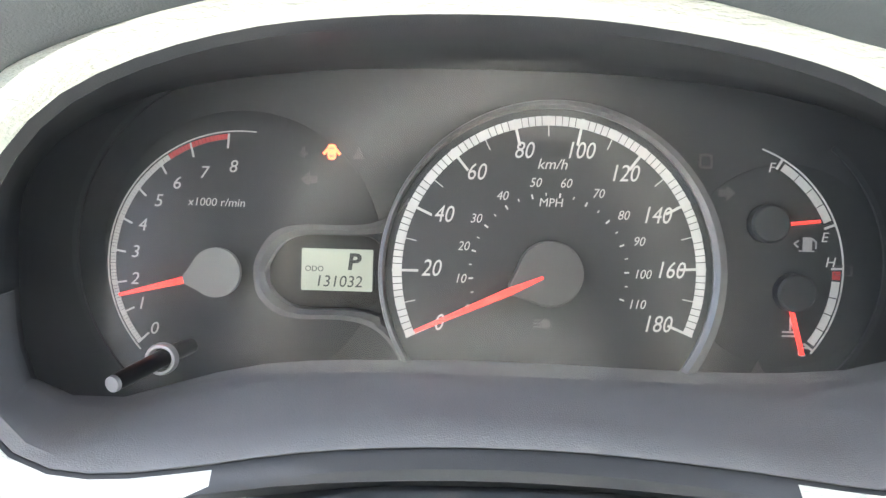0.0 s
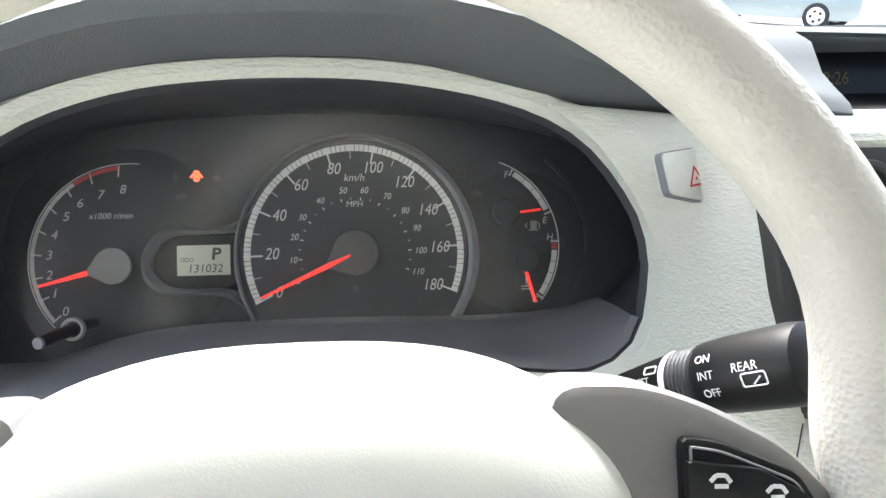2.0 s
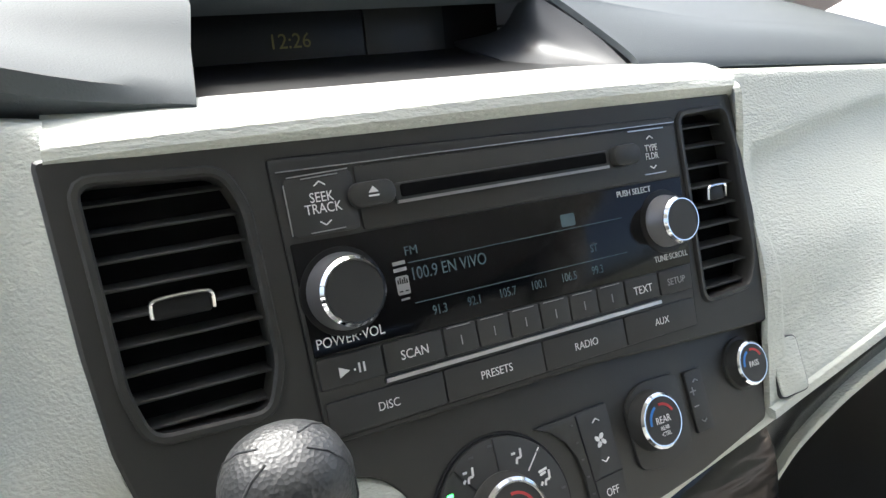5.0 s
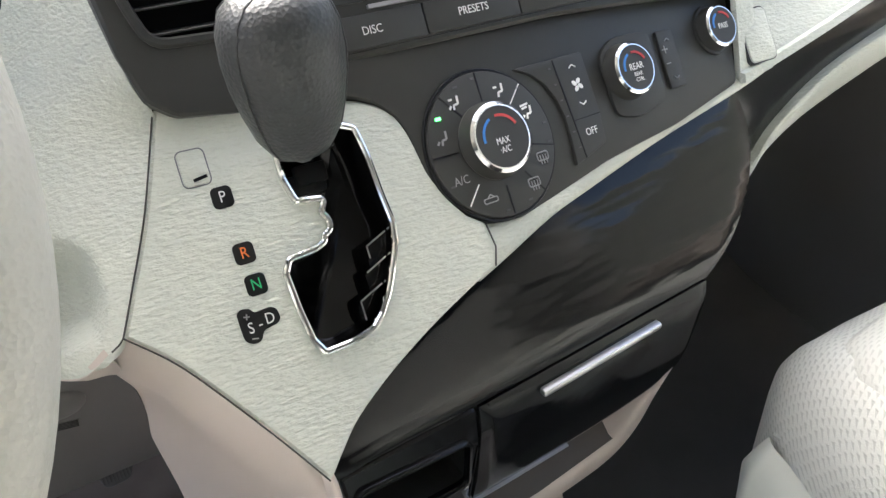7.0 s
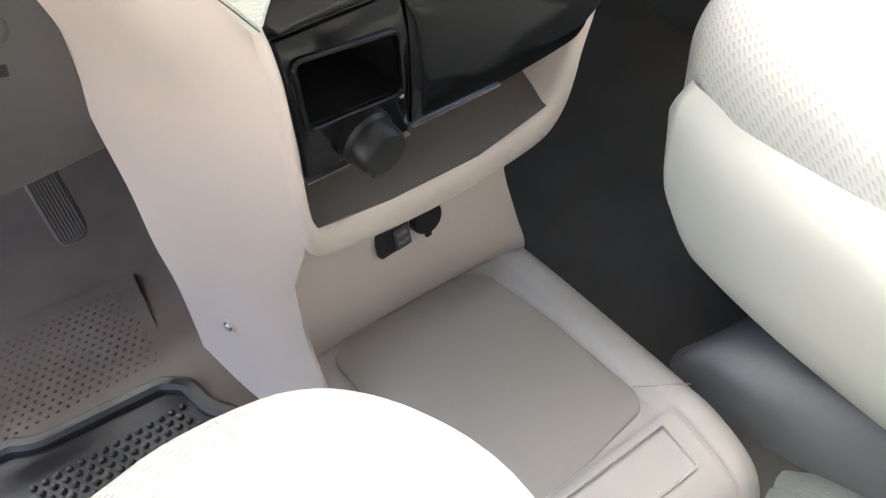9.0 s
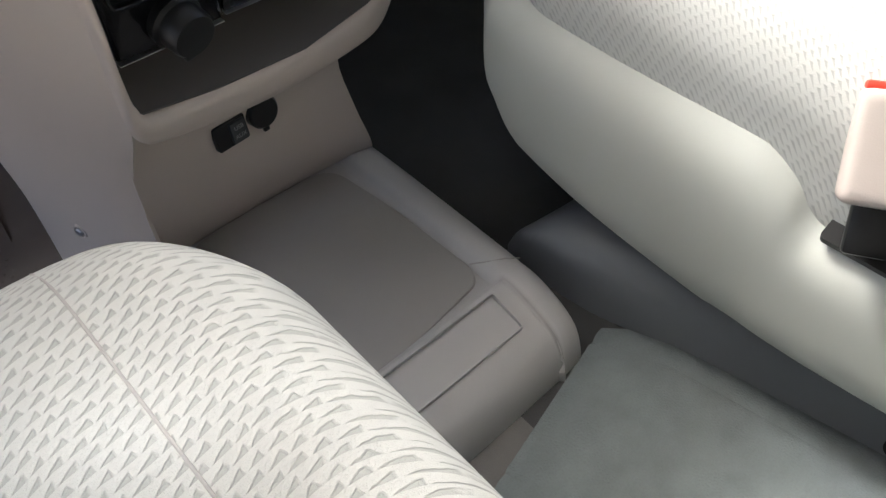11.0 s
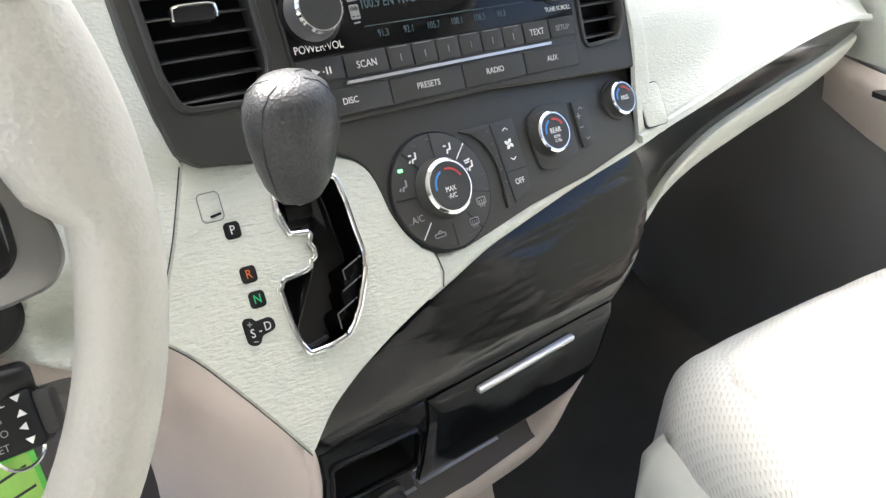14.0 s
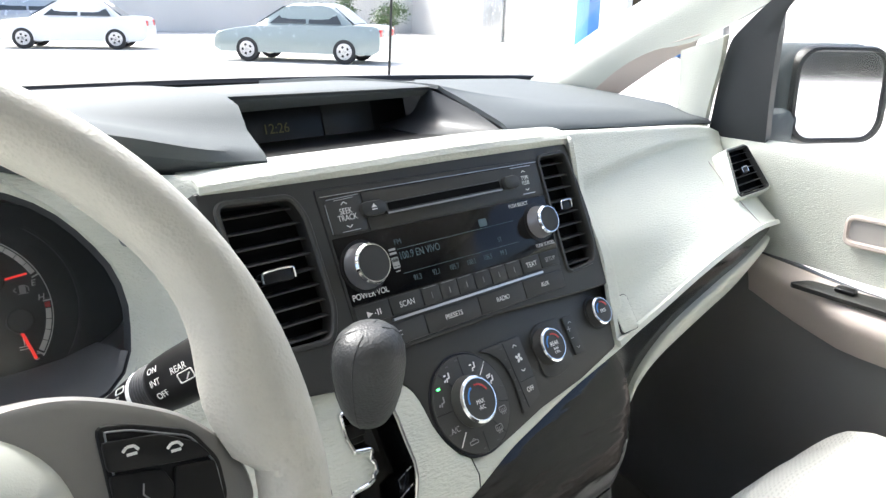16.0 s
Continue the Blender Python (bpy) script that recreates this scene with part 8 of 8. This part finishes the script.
for j in range(26):
    for i in range(14):
        x, y = 0.150 - 0.0115 * i + (0.00575 if j % 2 else 0), 0.345 - 0.0105 * j
        if count < 290 and x < 0.163 and not (x > 0.150 and y > 0.32):
            s_ = new("stud", me_stud)
            s_.parent = dm
            s_.matrix_parent_inverse = Matrix.Translation(-dm.location)
            s_.location = (x, y, 0.0098)
            count += 1
hp = thing("heel_pad", "brown-grey moulded carpet heel pad with fine studs", "floor mat", (0.1, 0.45, 0.0))
part("pad", sheet([[(-0.05, 0.42, 0.004), (0.16, 0.41, 0.004)], [(-0.04, 0.50, 0.006), (0.17, 0.49, 0.006)], [(-0.03, 0.60, 0.006), (0.175, 0.58, 0.006)]], 3, 3, 0.003), CARPET, hp)
bm = bmesh.new()
for j in range(15):
    for i in range(18):
        x, y = -0.03 + 0.0105 * i + (0.005 if j % 2 else 0), 0.425 + 0.0098 * j
        rings(bm, [[(x + r * math.cos(a), y + r * math.sin(a), z) for a in [2 * math.pi * k / 5 for k in range(5)]] for r, z in ((0.0028, 0.006), (0.0015, 0.0105))], False, True)
tagged(part("fine_studs", bm, CARPET, hp), kind="stuff")
rm = thing("floor_rug", "blue-grey pile rug on the floor behind the console", "floor mat", (0.45, -0.3, 0.0))
def rug_edge(pts, n):
    return resample(curve(pts, 6), n)
rl, rr_ = rug_edge([(0.350, -0.122), (0.318, -0.25), (0.28, -0.42), (0.24, -0.62)], 26), rug_edge([(0.538, -0.078), (0.566, -0.13), (0.612, -0.36), (0.66, -0.62)], 26)
rrows = []
for j, (a_, b_) in enumerate(zip(rl, rr_)):
    end = min(1.0, j / 1.6)
    rrows.append([(a_[0] + (b_[0] - a_[0]) * q, a_[1] + (b_[1] - a_[1]) * q, 0.026 + 0.010 * end * min(1.0, min(q, 1 - q) / 0.05) - 0.002 * (1 if 0.085 < q < 0.11 or 0.89 < q < 0.915 or j in (2,) else 0)) for q in np.linspace(0, 1, 41)])
part("rug_sheet", loft(rrows, 0.012), RUG, rm, "soft blue-grey pile with stitched border")
structure("floor_seam", tube(curve([(0.535, 0.095, 0.026), (0.60, 0.105, 0.027), (0.70, 0.11, 0.027), (0.95, 0.11, 0.025)], 4), 0.0025, 6), BLACK, "dark joint across the passenger carpet")

# ---- outside ----
GZ = -0.57
CONC = mat("pale_concrete", (0.56, 0.545, 0.515), 0.9, grain=0.4, scale=60, vary=0.12, tone=0.35)
WALL = mat("white_painted_wall", (0.72, 0.70, 0.66), 0.85, grain=0.3, scale=30, vary=0.08, tone=0.5)
BLUE = mat("blue_paint", (0.10, 0.28, 0.62), 0.5, vary=0.06, tone=1.0)
LEAF = mat("green_leaves", (0.07, 0.12, 0.03), 0.6, vary=0.35, tone=20)
BARK = mat("bark", (0.16, 0.12, 0.09), 0.9, vary=0.2, grain=0.8, scale=30)
TERRA = mat("terracotta", (0.45, 0.13, 0.08), 0.8, vary=0.1)
SEDAN = mat("grey_green_car_paint", (0.30, 0.345, 0.33), 0.25, metal=0.2, coat=0.6, vary=0.03)
WHITECAR = mat("white_car_paint", (0.75, 0.75, 0.74), 0.25, coat=0.5, vary=0.02)
SILVERCAR = mat("silver_car_paint", (0.45, 0.46, 0.47), 0.25, metal=0.5, coat=0.5, vary=0.02)
CARGLASS = mat("dark_car_glass", (0.03, 0.035, 0.035), 0.05, coat=0.5, vary=0.05)
TYRE = mat("tyre_rubber", (0.02, 0.02, 0.02), 0.8, vary=0.1)
TAIL = mat("red_tail_lamp", (0.5, 0.02, 0.02), 0.2, vary=0.05)
structure("ground", loft([[(-200, -120, GZ), (0, -120, GZ), (200, -120, GZ)], [(-200, 30, GZ), (0, 30, GZ), (200, 30, GZ)], [(-200, 240, GZ), (0, 240, GZ), (200, 240, GZ)]]), CONC, "pale worn concrete yard")


def car(name, label, place, heading, paint, L=4.4, Wd=1.7, Hh=1.45, kind="sedan"):
    """A parked car: shaped body, glasshouse, panes, lamps and four wheels."""
    m = pose(*place, 0, 0, heading)
    ob = thing(name, label, "car", place, "parked cars")
    hw = Wd / 2
    if kind == "pickup":
        prof = [(-0.50, 0.45), (-0.50, 0.98), (-0.10, 1.02), (-0.08, 1.05), (0.16, 1.05), (0.44, 0.98), (0.50, 0.85), (0.50, 0.45)]
        roof = [(-0.09, 1.04), (-0.06, 1.0 * Hh), (0.10, 1.0 * Hh), (0.24, 1.05)]
    elif kind == "van":
        prof = [(-0.50, 0.38), (-0.50, 0.95), (-0.44, 1.0), (0.20, 0.98), (0.44, 0.85), (0.50, 0.68), (0.50, 0.38)]
        roof = [(-0.47, 0.99), (-0.40, Hh), (0.06, Hh), (0.30, 0.95)]
    else:
        prof = [(-0.50, 0.36), (-0.505, 0.62), (-0.49, 0.92), (-0.40, 0.97), (-0.30, 0.96), (0.18, 0.92), (0.42, 0.80), (0.49, 0.66), (0.50, 0.36)]
        roof = [(-0.34, 0.95), (-0.20, Hh * 0.985), (-0.06, Hh), (0.06, Hh * 0.97), (0.24, 0.92)]
    pr = curve([(x * L, z) for x, z in prof], 4)
    rings_ = []
    for y, k in ((-hw, 0.90), (-hw * 0.97, 0.97), (-hw * 0.8, 1.0), (0, 1.015), (hw * 0.8, 1.0), (hw * 0.97, 0.97), (hw, 0.90)):
        rings_.append([(x, y, 0.28 + (z - 0.28) * k) for x, z in pr] + [(0.46 * L, y, 0.24), (-0.46 * L, y, 0.24)])
    part("body", rings(bmesh.new(), rings_), paint, ob, "", m)
    rf = curve([(x * L, z) for x, z in roof], 4)
    rl = []
    for y, k in ((-hw * 0.93, 0.0), (-hw * 0.80, 0.90), (-hw * 0.6, 1.0), (0, 1.02), (hw * 0.6, 1.0), (hw * 0.80, 0.90), (hw * 0.93, 0.0)):
        rl.append([(x * 1.0, y, 0.9 + (z - 0.9) * k if k else 0.90) for x, z in rf])
    part("roof", rings(bmesh.new(), rl), paint, ob, "", m)
    xs = [p[0] for p in rf]
    for s in (-1, 1):
        a, b = roof[0][0] * L + 0.28, roof[-1][0] * L - 0.38
        top = 0.9 + (Hh - 0.9) * 0.74
        mid = (a + b) / 2 - 0.05
        for x0, x1, c0, c1 in ((a, mid - 0.04, 0.22, 0.0), (mid + 0.04, b, 0.0, 0.42)):
            q = [(x0, 0.965), (x1, 0.965), (x1 - c1, top), (x0 + c0, top)]
            part("side_window", rings(bmesh.new(), [[(x, s * (hw * 0.93 - (z - 0.9) * 0.245 * hw / (0.9 * (Hh - 0.9)) * 1.0 + d), z) for x, z in q] for d in (-0.02, 0.035)]), CARGLASS, ob, "dark side window", m)
        part("door_handle", box(mid - 0.22, mid - 0.05, s * hw - 0.01, s * hw + 0.02, 0.80, 0.83, 0.008), paint, ob, "", m)
        part("tail_lamp", box(-0.507 * L, -0.455 * L, s * hw * 0.72 - 0.13, s * hw * 0.72 + 0.20, 0.68, 0.86, 0.03), TAIL, ob, "red tail lamp", m)
        part("headlamp", box(0.43 * L, 0.492 * L, s * hw * 0.7 - 0.15, s * hw * 0.7 + 0.14, 0.62, 0.74, 0.03), CHROME, ob, "clear headlamp", m)
        for x in (-0.295 * L, 0.295 * L):
            wheel = part("wheel", lathe([(0.20, -0.10), (0.29, -0.10), (0.31, -0.07), (0.31, 0.07), (0.29, 0.10), (0.20, 0.10)], 28), TYRE, ob, "", m @ Matrix.Translation((x, s * (hw - 0.09), 0.31)) @ Matrix.Rotation(radians(90), 4, "X"))
            part("rim", lathe([(0.205, -0.100), (0.19, -0.112), (0.05, -0.106), (0.05, 0.106), (0.19, 0.112), (0.205, 0.100)], 20), SATIN, wheel, "bright wheel rim", m @ Matrix.Translation((x, s * (hw - 0.09), 0.31)) @ Matrix.Rotation(radians(90), 4, "X"))
            for k in range(5):
                a_ = 2 * math.pi * k / 5
                part("rim_gap", box(-0.03, 0.03, -0.035, 0.035, -0.116, 0.116, 0.01, 1), BLACK, wheel, "", m @ Matrix.Translation((x, s * (hw - 0.09), 0.31)) @ Matrix.Rotation(radians(90), 4, "X") @ Matrix.Rotation(a_, 4, "Z") @ Matrix.Translation((0.115, 0, 0)))
    part("windscreen", rings(bmesh.new(), [[(x + d, y, z) for x, y, z in ((roof[-1][0] * L - 0.02, -hw * 0.78, 0.96), (roof[-1][0] * L - 0.02, hw * 0.78, 0.96), (roof[-2][0] * L + 0.10, hw * 0.62, 0.9 + (Hh - 0.9) * 0.88), (roof[-2][0] * L + 0.10, -hw * 0.62, 0.9 + (Hh - 0.9) * 0.88))] for d in (-0.03, 0.03)]), CARGLASS, ob, "dark windscreen", m)
    part("rear_window", rings(bmesh.new(), [[(x + d, y, z) for x, y, z in ((roof[0][0] * L + 0.02, -hw * 0.74, 0.99), (roof[0][0] * L + 0.02, hw * 0.74, 0.99), (roof[1][0] * L - 0.08, hw * 0.62, 0.9 + (Hh - 0.9) * 0.86), (roof[1][0] * L - 0.08, -hw * 0.62, 0.9 + (Hh - 0.9) * 0.86))] for d in (-0.03, 0.03)]), CARGLASS, ob, "dark rear window", m)
    return ob


car("parked_sedan", "grey-green parked sedan with bright wheels", (10.35, 18.35, GZ), 131, SEDAN)
car("parked_car", "white parked sedan in the row", (6.6, 26.0, GZ), 152, WHITECAR)
car("parked_pickup", "white parked pickup in the row", (1.4, 33.0, GZ), 165, WHITECAR, 5.2, 1.9, 1.78, "pickup")
car("parked_pickup", "white parked pickup in the row", (-4.6, 35.0, GZ), 168, WHITECAR, 5.2, 1.9, 1.78, "pickup")
car("parked_van", "silver parked van beyond the pickups", (6.8, 36.0, GZ), 170, SILVERCAR, 4.8, 1.9, 1.8, "van")
car("parked_pickup", "white parked pickup seen past the wing mirror", (14.5, 4.6, GZ), 100, WHITECAR, 5.0, 1.85, 1.75, "pickup")
car("parked_car", "silver parked car seen past the wing mirror", (17.5, 3.6, GZ), 95, SILVERCAR)


def yard_wall(name, x0, y0, x1, y1, h, material, label):
    d = math.hypot(x1 - x0, y1 - y0)
    m = pose(x0, y0, GZ, 0, 0, math.degrees(math.atan2(y1 - y0, x1 - x0)))
    return tagged(part(name, box(0, d, -0.12, 0.12, 0, h, 0.02), material, None, m=m), label, kind="structure")


yard_wall("wall_far", -26, 46, 27, 36, 5.0, WALL, "white painted yard wall")
yard_wall("wall_side", 27, 36, 22, 17, 5.0, WALL, "white painted building wall, stained at its foot")
gate = thing("yard_gate", "grey steel gate in the yard wall", "gate", (24.4, 26.0, GZ))
for k in range(2):
    part("gate_leaf", box(-0.9 + 0.92 * k, 0.0 + 0.92 * k, -0.05, 0.05, 0, 2.4, 0.02), SILVERCAR, gate, "", pose(24.15, 26.2, GZ, 0, 0, 75))
for x, y in ((20.6, 17.6), (22.3, 15.2)):
    po = thing("blue_post", "tall blue painted steel post", "post", (x, y, GZ), "yard posts")
    part("shaft", box(x - 0.28, x + 0.28, y - 0.28, y + 0.28, GZ, GZ + 5.0, 0.02), BLUE, po)
    part("base_plate", box(x - 0.4, x + 0.4, y - 0.4, y + 0.4, GZ, GZ + 0.06, 0.01), SILVERCAR, po)
shade = thing("yard_canopy", "dark canopy roof with steel posts beyond the window", "canopy", (24, 2, GZ))
part("roof", box(18, 34, -12, 12, 3.2, 3.45, 0.05), CHAR, shade)
for y in (-10, -2, 6, 11.5):
    part("post", box(19.0, 19.3, y, y + 0.3, GZ, 3.2, 0.02), SILVERCAR, shade)
yard_wall("wall_back", 34, -20, 34, 20, 3.6, WALL, "shaded wall under the canopy")


def shrub(name, label, x, y, h, r, n, seed, trunk):
    """A trunk with limbs and a crown of many separate leaves."""
    rr = random.Random(seed)
    ob = thing(name, label, "plant", (x, y, GZ))
    limbs = tube([(x, y, GZ + trunk[0]), (x + 0.05, y, GZ + h * 0.4), (x + 0.02, y + 0.04, GZ + h * 0.75)], [0.05, 0.04, 0.02], 7)
    for k in range(6):
        a = rr.uniform(0, 6.28)
        tube([(x + 0.03, y, GZ + h * rr.uniform(0.3, 0.55)), (x + 0.5 * r * math.cos(a), y + 0.5 * r * math.sin(a), GZ + h * rr.uniform(0.6, 0.9))], [0.022, 0.008], 5, limbs)
    part("trunk", limbs, BARK, ob)
    verts, faces = [], []
    clumps = [(rr.gauss(0, 0.42) * r, rr.gauss(0, 0.42) * r, h * rr.uniform(0.42, 0.95), rr.uniform(0.15, 0.32) * r) for k in range(26)]
    for k in range(n):
        cx, cy, cz, cr = rr.choice(clumps)
        p = Vector((x + cx + rr.gauss(0, cr), y + cy + rr.gauss(0, cr), GZ + cz + rr.gauss(0, cr * 0.8)))
        if p.z < GZ + 0.25:
            continue
        a = Vector((rr.gauss(0, 1), rr.gauss(0, 1), rr.gauss(0, 0.6))).normalized()
        b = a.cross(Vector((rr.gauss(0, 1), rr.gauss(0, 1), 1))).normalized()
        s = rr.uniform(0.05, 0.09)
        n0 = len(verts)
        verts += [tuple(p - a * s), tuple(p + b * s * 0.4), tuple(p + a * s), tuple(p - b * s * 0.4)]
        faces.append((n0, n0 + 1, n0 + 2, n0 + 3))
    me = bpy.data.meshes.new("crown")
    me.from_pydata(verts, [], faces)
    me.materials.append(LEAF)
    c = new("crown", me)
    c.parent = ob
    c.matrix_parent_inverse = Matrix.Translation(-ob.location)
    return ob


for k, (x, y, h, r) in enumerate(((20.5, 33.0, 1.9, 0.8), (22.2, 31.6, 1.5, 0.7), (30.5, 6.0, 5.6, 2.6), (31.5, 0.0, 5.2, 2.5))):
    sb = shrub("potted_shrub" if k < 2 else "yard_tree", "leafy green shrub in a terracotta pot" if k < 2 else "leafy green tree behind the canopy", x, y, h, r, 1800, 20 + k, (0.3,) if k < 2 else (0.0,))
    if k < 2:
        part("pot", lathe([(0.22, 0.0), (0.30, 0.42), (0.33, 0.42), (0.33, 0.48), (0.27, 0.48), (0.25, 0.40)], 20), TERRA, sb, "terracotta pot", pose(x, y, GZ))

# aerial of this vehicle, on its bonnet
ae = thing("aerial", "thin black aerial rod on the bonnet", "aerial", (1.18, 1.45, 0.5))
part("rod", tube([(1.185, 1.45, 0.55), (1.20, 1.42, 1.5)], [0.004, 0.002], 8), BLACK, ae)
part("aerial_base", lathe([(0.02, 0.0), (0.016, 0.03), (0.006, 0.05)], 16), BLACK, ae, "", pose(1.185, 1.45, 0.53))
bonnet = thing("bonnet", "pale car bonnet beyond the windscreen", "bonnet", (0.25, 1.4, 0.5))
part("panel", sheet([[(-0.75, y, z - 0.06), (-0.3, y, z), (0.25, y, z + 0.015), (0.8, y, z), (1.22, y, z - 0.06)] for y, z in ((1.02, 0.60), (1.25, 0.575), (1.6, 0.52), (1.95, 0.40), (2.05, 0.2))], 3, 4, 0.01), WHITECAR, bonnet)
part("cowl", box(-0.8, 1.2, 0.93, 1.06, 0.56, 0.70, 0.02), BLACK, bonnet, "black cowl panel")
finish_texts()
